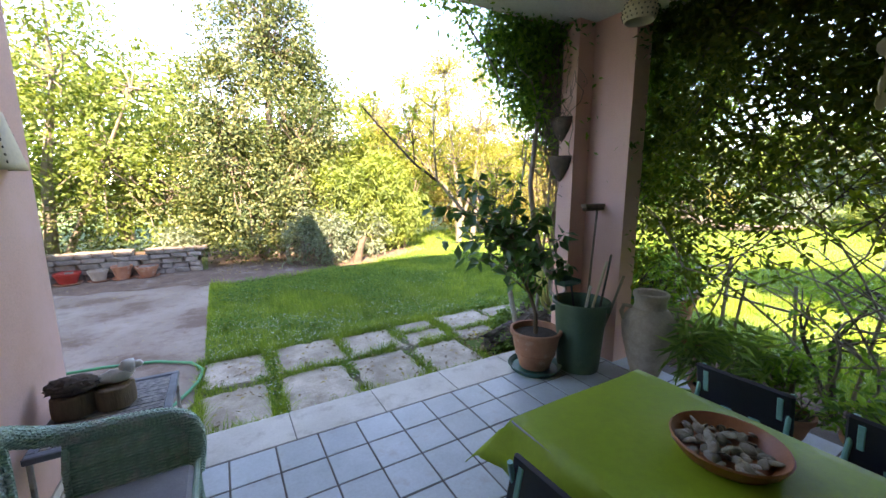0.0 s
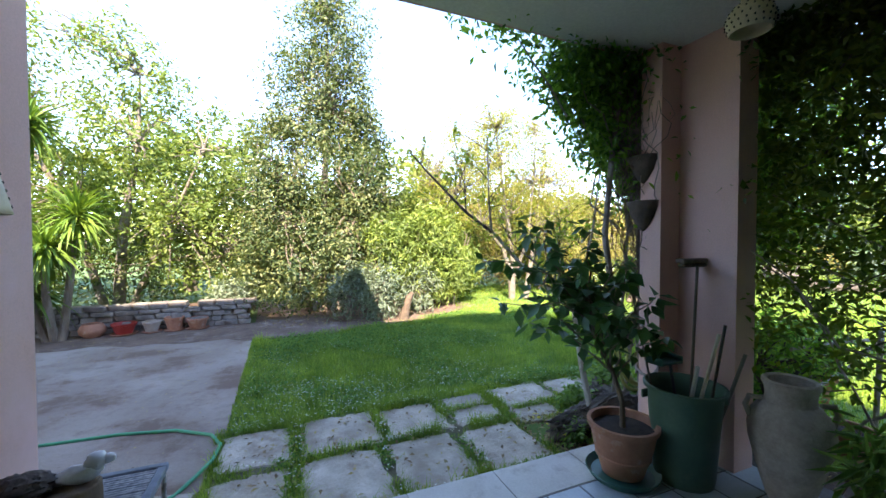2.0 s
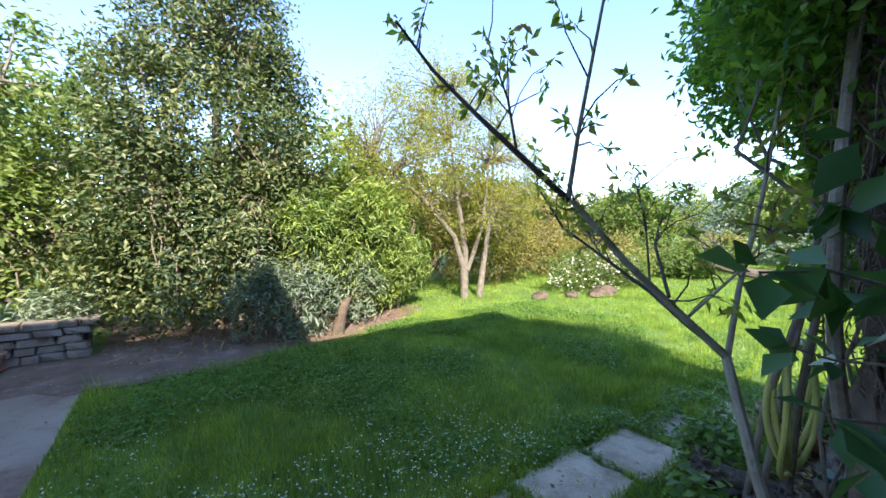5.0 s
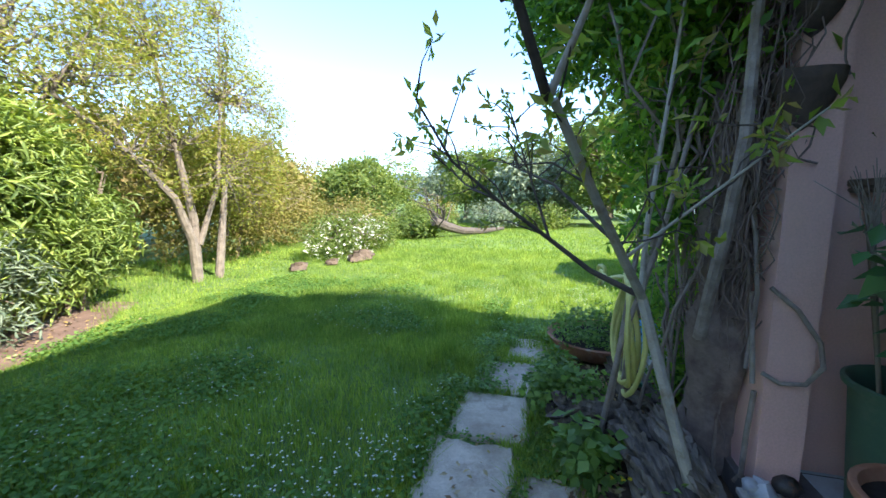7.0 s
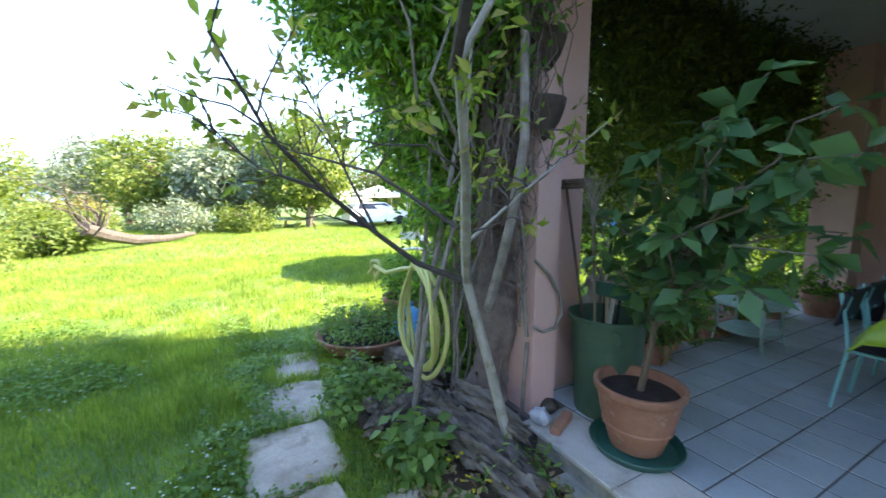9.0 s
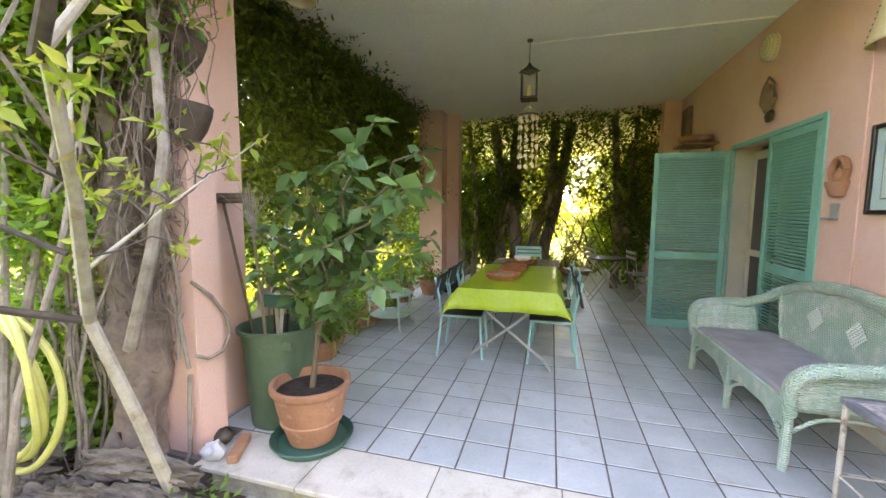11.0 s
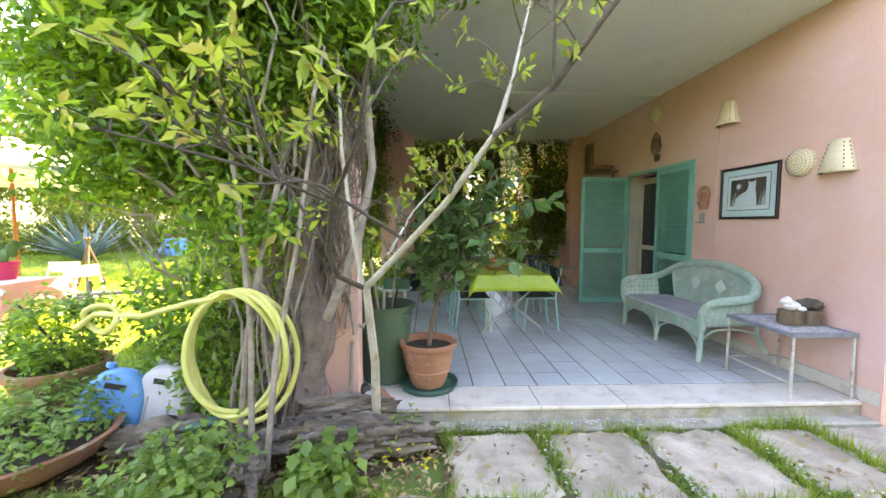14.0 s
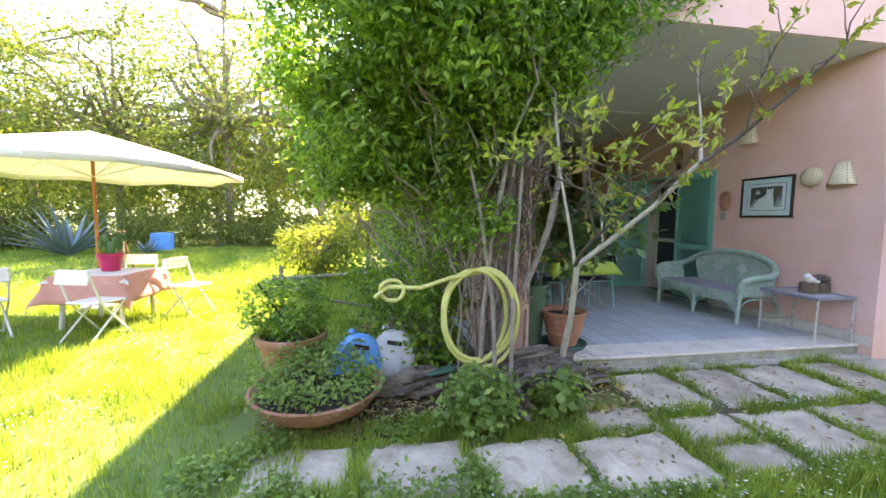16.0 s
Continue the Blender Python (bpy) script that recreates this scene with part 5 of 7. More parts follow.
for s in (-1, 1):
    piece("back_edge", Shape().tube([(-.255 - .06 * u + .055, s * (.45 + .19 * u ** .7), .385 + .40 * u) for u in [k / 8 for k in range(9)]], .015, 7), WICKER, sofa)
    vs = []
    for i in range(17):
        x = -.13 + .47 * i / 16
        top = .625 - .09 * max(0, (x - .22) / .12) ** 2
        for k in range(10):
            vs.append((x, s * (.735 + .07 * (k / 9)) + .0035 * (1 if (i + k) % 2 else -1), .36 + (top - .36) * k / 9))
    sp = piece("side_panel", Shape().add(vs, [(i * 10 + k, (i + 1) * 10 + k, (i + 1) * 10 + k + 1, i * 10 + k + 1) for i in range(16) for k in range(9)]), WICKER, sofa, angle=80)
    sp.modifiers.new("thick", 'SOLIDIFY').thickness = .012
    piece("panel_edge", Shape().tube([(-.13, s * .735, .36), (-.14, s * .77, .5), (-.13, s * .80, .64)], .014, 7), WICKER, sofa)
    piece("leg", Shape().tube([(.345, s * .735, 0), (.338, s * .73, .06), (.33, s * .73, .36)], [.02, .026, .024], 9), WICKER, sofa)
    piece("leg", Shape().tube([(-.40, s * .76, 0), (-.35, s * .74, .1), (-.27, s * .71, .24), (-.26, s * .70, .37)], [.018, .02, .021, .021], 9), WICKER, sofa)
    piece("brace", Shape().tube(spline([(-.27, s * .715, .27), (-.1, s * .725, .315), (.05, s * .73, .33), (.2, s * .73, .31), (.325, s * .73, .22)], 4), .011, 6), WICKER, sofa)
    for y0, y1 in ((.72, .5), (.02, .24)):
        piece("brace", Shape().tube(spline([(.335, s * y0, .10), (.337, s * (y0 * .75 + y1 * .25), .2), (.337, s * y1, .285)], 5), .012, 6), WICKER, sofa)
piece("leg", Shape().tube([(.34, 0, 0), (.335, 0, .33)], [.022, .024], 9), WICKER, sofa)
piece("leg", Shape().tube([(-.30, 0, 0), (-.27, 0, .33)], [.02, .022], 9), WICKER, sofa)
vs = []
for i in range(81):
    y = -.735 + 1.47 * i / 80
    ph = abs(((i / 80) * 2) % 1 - .5) * 2
    low = .275 - .06 * ph ** 3
    for k in range(7):
        vs.append((.345 + .0035 * (1 if (i + k) % 2 else -1), y, low + (.40 - low) * k / 6))
ap = piece("apron", Shape().add(vs, [(i * 7 + k, (i + 1) * 7 + k, (i + 1) * 7 + k + 1, i * 7 + k + 1) for i in range(80) for k in range(6)]), WICKER, sofa, angle=80)
ap.modifiers.new("thick", 'SOLIDIFY').thickness = .012
piece("apron_rim", Shape().tube([(.348, -.735, .402), (.352, 0, .404), (.348, .735, .402)], .013, 7), WICKER, sofa)
piece("seat_frame", Shape().box((-.27, -.70, .345), (.335, .70, .385), .015), WICKER, sofa)
piece("cushion", Shape().box((-.24, -.68, .386), (.335, .68, .428), .018), CUSHION, sofa, "thin grey seat cushion")
knot_me = Shape().box((-.006, -.009, -.009), (.006, .009, .009), .004).mesh("weave_knot", WICKERPALE)
for yc in (-.2, .2):
    for i in range(6):
        for k in range(6):
            u, v = (i - 2.5) * .0155, (k - 2.5) * .0155
            o = new("weave_knot", knot_me)
            o.parent, o.location, o.rotation_euler = sofa, (-.232 - .105 * (.67 + u + v - .4), yc + u - v, .67 + u + v), (radians(45), 0, 0)

# ---- side table with log and carving ----
st = thing("side_table", "low iron side table with slatted grey top", "side table", (-.66, 2.52, 0))
piece("top_frame", Shape().box((-.27, -.34, .50), (.27, -.30, .535), .005).box((-.27, .30, .50), (.27, .34, .535), .005).box((-.27, -.30, .50), (-.23, .30, .535), .005).box((.23, -.30, .50), (.27, .30, .535), .005), SLATE, st)
me = Shape().box((-.23, -.008, .508), (.23, .008, .528), .003).mesh("slat", SLATW)
for i in range(29):
    o = new("slat", me)
    o.parent, o.location = st, (0, -.29 + i * .0207, rng.uniform(-.002, .002))
for sx in (-1, 1):
    for sy in (-1, 1):
        piece("leg", Shape().tube([(sx * .255, sy * .325, 0), (sx * .252, sy * .32, .25), (sx * .25, sy * .32, .50)], .012, 7), CHIPPED, st)
    piece("stretcher", Shape().tube([(sx * .252, -.32, .13), (sx * .252, .32, .13)], .007, 6), CHIPPED, st)
piece("stretcher", Shape().tube([(-.252, -.32, .13), (.252, -.32, .13)], .007, 6), CHIPPED, st)
lg = thing("log", "short cut log sections side by side on the side table", "log", (-.74, 2.55, .536))
for x, r in ((.085, .088), (-.085, .092)):
    sec = Shape().lathe([(.001, 0), (r, 0), (r * 1.02, .05), (r * .98, .112), (r * .9, .118), (.001, .118)], (x, 0, 0), 22)
    sec.v = [tuple(Vector((x, 0, p[2])) + (Vector(p) - Vector((x, 0, p[2]))) * (1 + .12 * noise.noise(Vector((p[0] * 22, p[1] * 22, 1))))) for p in sec.v]
    piece("section", sec, LOGWOOD, lg)
fur = Shape().ball((0, 0, 0), (.115, .075, .048), 40, 22)
fur.v = [tuple(Vector(p) * (1 + .22 * noise.noise(Vector(p) * 60) + .12 * noise.noise(Vector(p) * 140))) for p in fur.v]
single("clump", fur, DARKTWIG, "dark brown shaggy clump lying on the logs", "moss clump", (-.82, 2.54, .536 + .16))
dog = Shape().ball((0, 0, .045), (.085, .04, .04), 16, 10, .2).ball((.055, 0, .085), (.042, .035, .04), 14, 9, .2).ball((.095, 0, .085), (.03, .022, .022), 12, 8, .1).ball((-.07, .03, .02), (.04, .03, .02), 10, 7, .2)
single("carving", dog, WHITE, "small white stone seal carving lying on the log", "carving", (-.645, 2.57, .536 + .113), 10)

# ---- things on the wall ----
pic = thing("picture", "framed print of a white cat among flowers with blue mount", "picture", (WALL, 1.68, 1.725))
pw, ph = .375, .285
for lo, hi in (((.001, -pw, -ph), (.03, -pw + .028, ph)), ((.001, pw - .028, -ph), (.03, pw, ph)), ((.001, -pw + .028, ph - .028), (.03, pw - .028, ph)), ((.001, -pw + .028, -ph), (.03, pw - .028, -ph + .028))):
    piece("frame", Shape().box(lo, hi, .004), BLACK, pic)
piece("mount", Shape().box((.002, -pw + .028, -ph + .028), (.012, pw - .028, ph - .028)), MATBLUE, pic, "pale blue card mount")
piece("line", Shape().box((.013, -.275, -.19), (.0145, .275, .19)), BLACK, pic)
piece("inner_mount", Shape().box((.015, -.268, -.183), (.016, .268, .183)), PRINTLIGHT, pic)
piece("print", Shape().box((.0165, -.225, -.14), (.0175, .225, .145)), PRINTDARK, pic)


def flat(poly, x):
    return Shape().add([(x, y, z) for y, z in poly], [tuple(range(len(poly)))])


cat = [(-.17, -.138), (-.15, -.07), (-.10, -.02), (-.03, .005), (.0, .03), (.012, .075), (.01, .125), (.035, .105), (.075, .108), (.10, .128), (.107, .07), (.10, .03), (.115, -.03), (.125, -.138)]
piece("pale_shape", flat(cat, .019), PRINTLIGHT, pic, smooth=False)
piece("flower", flat([(-.115 + (.055 if i % 2 else .018) * math.cos(i * math.pi / 6), .07 + (.05 if i % 2 else .016) * math.sin(i * math.pi / 6)) for i in range(12)], .0195), PRINTLIGHT, pic, smooth=False)
for y, l in ((-.205, .1), (-.185, .15), (-.165, .11), (.145, .14), (.17, .17), (.19, .13), (.205, .09)):
    piece("stalk", flat([(y, -.135), (y + .012, -.135), (y + l * .2 + .004, -.135 + l), (y + l * .2, -.135 + l)], .0193), MATBLUE, pic, smooth=False)
pg = piece("glass", Shape().box((.022, -pw + .028, -ph + .028), (.024, pw - .028, ph - .028)), glass, pic)
pg.visible_shadow = False


def holes(shape_pts, r, lamp, mesh_cache={}):
    key = round(r, 4)
    if key not in mesh_cache:
        mesh_cache[key] = Shape().ball((0, 0, 0), (r * .55, r, r * 1.3), 6, 4).mesh("hole", HOLE)
    for p in shape_pts:
        o = new("hole", mesh_cache[key])
        o.parent, o.location = lamp, p


def flare_lamp(y, z, s=1.0, rz=0):
    """Half-round pierced sconce, wide above and narrow below, on the wall."""
    l = thing("wall_lamp", "cream pierced ceramic wall lamp", "wall lamp", (WALL, y, z), rz, "pierced wall lamps")
    vs, fs, hp = [], [], []
    nk, nz_ = 12, 8
    for k in range(nk + 1):
        a = -math.pi / 2 + math.pi * k / nk
        for i in range(nz_ + 1):
            t = i / nz_
            w, d = (.15 - .075 * t) * s, (.11 - .055 * t) * s
            x, yy, zz = d * math.cos(a) ** .7 if math.cos(a) > 0 else 0, w * math.sin(a), (-.13 + .27 * t) * s
            vs.append((x, yy, zz))
            if k % 2 == 1 and 1 <= i <= 7 and (k in (1, 3, 9, 11)):
                hp.append((x + .001, yy * 1.01, zz))
    fs = [(k * (nz_ + 1) + i, (k + 1) * (nz_ + 1) + i, (k + 1) * (nz_ + 1) + i + 1, k * (nz_ + 1) + i + 1) for k in range(nk) for i in range(nz_)]
    sh = Shape().add(vs, fs)
    b = piece("shade", sh, CERAM, l, angle=60)
    b.modifiers.new("thick", 'SOLIDIFY').thickness = .008
    holes(hp, .0058 * s, l)
    return l


def round_lamp(y, z, s=1.0):
    l = thing("wall_lamp", "round cream pierced ceramic wall lamp", "wall lamp", (WALL, y, z), 0, "pierced wall lamps")
    prof = [(.155, 0), (.155, .045), (.14, .08), (.095, .105), (.04, .115), (.001, .117)]
    sh = Shape().lathe([(r * s, h * s) for r, h in prof], seg=26)
    sh.v = [(z_, x_, y_) for x_, y_, z_ in sh.v]
    sh.f = [q[::-1] for q in sh.f]
    piece("shade", sh, CERAM, l, angle=50)
    hp = []
    for r, h, n in ((.03, .117, 7), (.06, .114, 12), (.09, .107, 18), (.12, .094, 24), (.145, .072, 26), (.157, .03, 26)):
        for i in range(n):
            a = 2 * math.pi * (i + (n % 4) * .2) / n
            hp.append((h * s, r * s * math.cos(a), r * s * math.sin(a)))
    holes(hp, .0052 * s, l)
    return l


flare_lamp(1.36, 2.64)
round_lamp(2.26, 1.95, .8)
flare_lamp(2.58, 1.95)
round_lamp(-.06, 3.03, .8)
bk = thing("wall_basket", "wicker basket ornament with a dark clay heart below it", "wall ornament", (WALL, .02, 2.5))
piece("basket", Shape().ball((.05, 0, .04), (.06, .09, .13), 12, 8, .3), WOODTOP, bk)
piece("handle", Shape().tube([(.04, -.1, .02), (.05, -.09, .16), (.05, 0, .23), (.05, .09, .16), (.04, .1, .02)], .01, 6), IRON, bk)
piece("clay_heart", Shape().ball((.04, .03, -.14), (.03, .07, .055), 10, 7, .3), IRON, bk, "dark brown clay piece")
mk = thing("wall_mask", "terracotta ring-shaped wall pot", "wall ornament", (WALL, 1.05, 1.72))
ring = [(.03, .075 * math.cos(a), .03 + .085 * math.sin(a)) for a in [2 * math.pi * i / 20 for i in range(21)]]
piece("ring", Shape().tube(ring, .024, 8), TERRA, mk)
piece("face", Shape().ball((.02, 0, -.02), (.04, .05, .07), 12, 8, .3), TERRA, mk)
piece("base", Shape().lathe([(.001, -.15), (.045, -.15), (.075, -.06), (.07, -.05)], (.03, 0, 0), 16), TERRA, mk)
single("wall_bracket", Shape().box((.001, -.045, -.06), (.012, .045, .06), .003).box((.001, -.045, -.06), (.07, .045, -.045), .003), GALV, "small grey metal bracket on the wall", "bracket", (WALL, 1.0, 1.46))
single("wall_box", Shape().box((.001, -.16, -.3), (.06, .16, .3), .01).box((.06, -.12, -.25), (.065, .12, .25), .002), WOODTOP, "brown wooden wall box near the far pillar", "wall box", (WALL, -2.38, 2.75))
single("shallow_bowl", Shape().lathe(dish(.2, .09, .4)), TERRA, "shallow clay bowl on top of the wall shelf", "bowl", (WALL + .22, -1.35, 2.34))
single("wall_shelf", Shape().box((.001, -.2, -.03), (.42, .2, 0), .005).box((.001, -.02, -.2), (.03, .02, -.03), .003), WOODTOP, "small wooden wall shelf", "shelf", (WALL, -1.35, 2.339))

# ---- hanging lamps, chime ----
lan = thing("lantern", "rusty iron candle lantern hanging from the ceiling", "lantern", (1.3, .12, CEILING))
piece("chain", Shape().tube([(0, 0, 0), (0, 0, -.26)], .006, 6).lathe([(.001, -.002), (.03, -.002), (.03, -.02), (.001, -.025)], (0, 0, 0), 12), IRON, lan)
piece("roof", Shape().lathe([(.012, -.24), (.03, -.27), (.085, -.31), (.115, -.325), (.11, -.335), (.001, -.335)], (0, 0, 0), 4), IRON, lan)
for sx in (-1, 1):
    for sy in (-1, 1):
        piece("post", Shape().box((sx * .078 - .007, sy * .078 - .007, -.60), (sx * .078 + .007, sy * .078 + .007, -.33), .002), IRON, lan)
        if sx == sy:
            g = piece("pane", Shape().box((sx * .078 - .001, -.07, -.59), (sx * .078 + .001, .07, -.34)), glass, lan)
            g.visible_shadow = False
        else:
            g = piece("pane", Shape().box((-.07, sy * .078 - .001, -.59), (.07, sy * .078 + .001, -.34)), glass, lan)
            g.visible_shadow = False
piece("base", Shape().box((-.09, -.09, -.625), (.09, .09, -.60), .005), IRON, lan)
piece("candle", Shape().lathe([(.001, -.60), (.03, -.60), (.03, -.48), (.001, -.48)], (0, 0, 0), 12), CERAM, lan)

lsd = thing("hanging_lamp", "pierced cream ceramic lampshade hanging from the ceiling", "hanging lamp", (2.84, 1.92, CEILING))
piece("cord", Shape().tube([(0, 0, 0), (0, 0, -.09)], .004, 6), IRON, lsd)
prof = [(.03, -.08), (.045, -.09), (.05, -.11), (.085, -.14), (.12, -.19), (.128, -.24), (.115, -.285), (.105, -.3), (.098, -.285), (.115, -.24), (.11, -.2), (.075, -.15), (.03, -.11)]
piece("shade", Shape().lathe(prof, seg=26), CERAM, lsd, angle=50)
hp = []
for r, h, n in ((.09, -.148, 14), (.112, -.175, 18), (.127, -.215, 20), (.1285, -.25, 20), (.117, -.28, 20)):
    hp += [(r * math.cos(2 * math.pi * i / n + h * 40), r * math.sin(2 * math.pi * i / n + h * 40), h) for i in range(n)]
holes(hp, .006, lsd)
chime = thing("wind_chime", "wind chime of shells hanging below the lantern", "wind chime", (1.3, .12, CEILING - .625))
piece("ring", Shape().tube([(.1 * math.cos(a), .1 * math.sin(a), -.16) for a in [2 * math.pi * i / 16 for i in range(17)]], .005, 5).tube([(0, 0, 0), (0, 0, -.06)], .003, 4), IRON, chime)
sme = Shape().ball((0, 0, 0), (.022, .007, .022), 7, 5).mesh("shell", CERAM)
for i in range(9):
    a = 2 * math.pi * i / 9
    x, y = .1 * math.cos(a), .1 * math.sin(a)
    piece("string", Shape().tube([(x * .1, y * .1, -.06), (x, y, -.16), (x, y, -.72)], .0015, 3), CERAM, chime)
    for k in range(6):
        o = new("shell", sme)
        o.parent, o.location, o.rotation_euler = chime, (x, y, -.2 - k * .1 + rng.normal() * .01), (0, 0, rng.uniform(0, 3))

# ---- pots and bin by the pillar ----
def pot_prof(r, h, lip=.03, t=.02, taper=.68):
    return [(.001, 0), (r * taper, 0), (r * .86, h * .55), (r * .95, h - lip * 1.6), (r * 1.0, h - lip * 1.5), (r * 1.04, h - lip), (r * 1.04, h), (r * 1.0, h + .004), (r * .93, h), (r * .9, h - .04), (r * .82, h * .5), (r * taper - t, .03), (.001, .03)]


def pot(name, at, r, h, label, mat=None, group="", rim=.03, taper=.68, soil=True):
    p = thing(name, label, "plant pot", at, 0, group)
    piece("body", Shape().lathe(pot_prof(r, h, rim, .02, taper), seg=32), mat or TERRA, p)
    if soil:
        piece("soil", Shape().lathe([(.001, h - .045), (r * .5, h - .04), (r * .91, h - .055)], seg=20), POTSOIL, p)
    return p


lp_ = pot("plant_pot", (2.45, 2.49, .025), .235, .37, "large terracotta pot with a lemon sapling on a green saucer", taper=.6)
piece("band", Shape().lathe([(.172, .115), (.187, .122), (.191, .14), (.18, .152)], seg=32), TERRA, lp_)
single("saucer", Shape().lathe(dish(.255, .045, .88), seg=32), DGREEN, "dark green plastic saucer on the terrace edge", "saucer", (2.45, 2.49, 0))
lem = thing("lemon_sapling", "lemon sapling with broad green leaves in a pot", "sapling", (2.45, 2.49, .35))
piece("trunk", Shape().tube([(0, 0, -.05), (-.03, -.02, .2), (-.08, .02, .4), (-.18, .06, .62), (-.26, .08, .85)], [.021, .018, .016, .014, .01], 8), LOGWOOD, lem)
lh, ld = [], []
ends = [(-.7, .3, 1.15), (-.9, .45, 1.2), (-.75, .1, 1.4), (-.5, .4, 1.35), (-.35, .05, 1.45), (-.55, -.15, 1.2), (-.2, -.2, 1.15), (.05, .05, 1.2), (.15, .25, 1.0), (.2, -.1, .95), (-.05, .35, .95), (-.45, .5, .95), (-.75, -.05, .95), (-.6, .3, .75), (-.15, -.3, .8), (.1, -.25, .7), (-.4, -.3, .95), (-.8, .35, .9), (.2, .15, .75), (-.1, .2, 1.3), (-.3, .25, 1.1), (-.5, .1, 1.05), (-.62, .35, 1.5)]
for e in ends:
    e = Vector(e)
    k = max(.35, min(.8, e.z - .35))
    s = Vector((-.08 - .4 * (k - .4), .02 + .12 * (k - .4), k))
    q = bent(s, e, .12, 5, .04)
    piece("branch", Shape().tube(q, [.008, .007, .006, .005, .004, .003], 5, False), BARK, lem)
    for i in range(1, 6):
        for k in range(5):
            w = Vector(rng.normal(size=3)).normalized()
            lh.append(q[i] + w * .015)
            ld.append((w + Vector((0, 0, -.3))).normalized())
lm = leaf_mesh("leaves", np.array([tuple(p) for p in lh]), .128, L_LEMON, .58, .6, along=np.array([tuple(p) for p in ld]), droop=.8)
o = new("leaves", lm)
o.parent = lem

bn = thing("dustbin", "tall green plastic bin used as a tool holder", "bin", (2.83, 2.3, 0))
bp = [(.001, .0), (.19, 0), (.195, .03), (.235, .60), (.24, .64), (.262, .645), (.265, .67), (.25, .675), (.235, .66), (.225, .6), (.18, .03), (.001, .03)]
piece("body", Shape().lathe(bp, seg=36), GREENPL, bn)
for a in (0, math.pi):
    piece("handle", Shape().box((-.05, -.012, -.03), (.05, .012, .03), .008).add([], []), GREENPL, bn).location = (.24 * math.cos(a + 2.4), .24 * math.sin(a + 2.4), .58)
def tool(name, label, a, b, r, mat, head=None):
    t = thing(name, label, "garden tool", a)
    d = Vector(b) - Vector(a)
    piece("handle", Shape().tube([(0, 0, 0), d], r, 7), mat, t)
    if head:
        hs, hm, hl = head
        h = piece("head", hs, hm, t, hl)
        h.location = d
    return t


tool("broom", "brown-handled broom standing head up in the bin", (2.9, 2.32, .04), (3.13, 2.42, 1.5), .010, LOGWOOD, (Shape().box((-.19, -.03, 0), (.19, .03, .03), .012).box((-.2, -.035, .03), (.2, .035, .065), .006), LOGWOOD, "brown bristle head"))
tool("stick", "pale wooden stick leaning in the bin", (2.8, 2.3, .04), (2.98, 2.16, 1.05), .013, CERAM)
tool("stick", "short pale pipe leaning in the bin", (2.85, 2.35, .04), (2.85, 2.22, .82), .014, WHITE)
tool("stick", "dark wooden stake in the bin", (2.95, 2.25, .04), (3.1, 2.06, .92), .012, BARK)
tool("dustpan", "green plastic dustpan on a stick in the bin", (2.85, 2.28, .04), (2.72, 2.33, .82), .01, CHARC, (Shape().box((-.11, -.02, 0), (.11, .1, .02), .006).box((-.11, .09, 0), (.11, .11, .09), .005).box((-.11, -.02, .0), (-.1, .1, .05), .003).box((.1, -.02, .0), (.11, .1, .05), .003), DGREEN, "green dustpan"))
tool("rake", "dark metal tool pole standing in the bin", (2.94, 2.26, .04), (2.98, 2.12, 1.12), .01, IRON)
bes = thing("besom", "grey twig besom standing head up in the bin", "garden tool", (2.8, 2.4, .04))
piece("handle", Shape().tube([(0, 0, 0), (-.1, .24, 1.25)], .009, 6), BARK, bes)
for i in range(26):
    piece("twig", Shape().tube([(-.1, .24, 1.22), (-.11 + rng.normal() * .02, .26 + rng.normal() * .02, 1.36), (-.13 + rng.normal() * .05, .29 + rng.normal() * .05, 1.52 + rng.normal() * .03)], [.003, .0025, .0015], 4), GREYTWIG, bes)
jar = thing("amphora", "large weathered clay jar with two small handles", "jar", (3.22, 1.86, 0))
jp = [(.001, 0), (.105, 0), (.12, .03), (.17, .2), (.215, .38), (.225, .48), (.205, .57), (.16, .635), (.135, .655), (.13, .69), (.135, .74), (.15, .765), (.15, .79), (.138, .80), (.12, .79), (.112, .74), (.11, .68), (.001, .66)]
piece("body", Shape().lathe(jp, seg=36), JAR, jar)
for s in (-1, 1):
    a = 2.3
    d = Vector((math.cos(a), math.sin(a), 0)) * s
    piece("handle", Shape().tube([d * .15 + Vector((0, 0, .65)), d * .215 + Vector((0, 0, .66)), d * .235 + Vector((0, 0, .60)), d * .21 + Vector((0, 0, .53))], .018, 8), JAR, jar)
for z, s, lab in ((2.36, .78, "dark clay half-pot hanging on the pillar"), (1.98, .85, "clay face pot hanging on the pillar")):
    sh = Shape()
    vs = []
    for k in range(11):
        a = math.pi / 2 + math.pi * k / 10
        for r, zz in ((.17, .06), (.16, 0), (.12, -.1), (.05, -.2), (.0, -.24)):
            vs.append((r * math.cos(a) * s * .7, r * math.sin(a) * s, zz * s))
    sh.add(vs, [(k * 5 + i, (k + 1) * 5 + i, (k + 1) * 5 + i + 1, k * 5 + i + 1) for k in range(10) for i in range(4)])
    o = single("wall_pot", sh, DARKCLAY, lab, "wall pot", (2.978, 2.78, z), group="wall pots")
    o.modifiers.new("thick", 'SOLIDIFY').thickness = -.012
fig = thing("figurine", "small pale stone animal figure on the terrace corner", "figurine", (2.88, 2.82, 0))
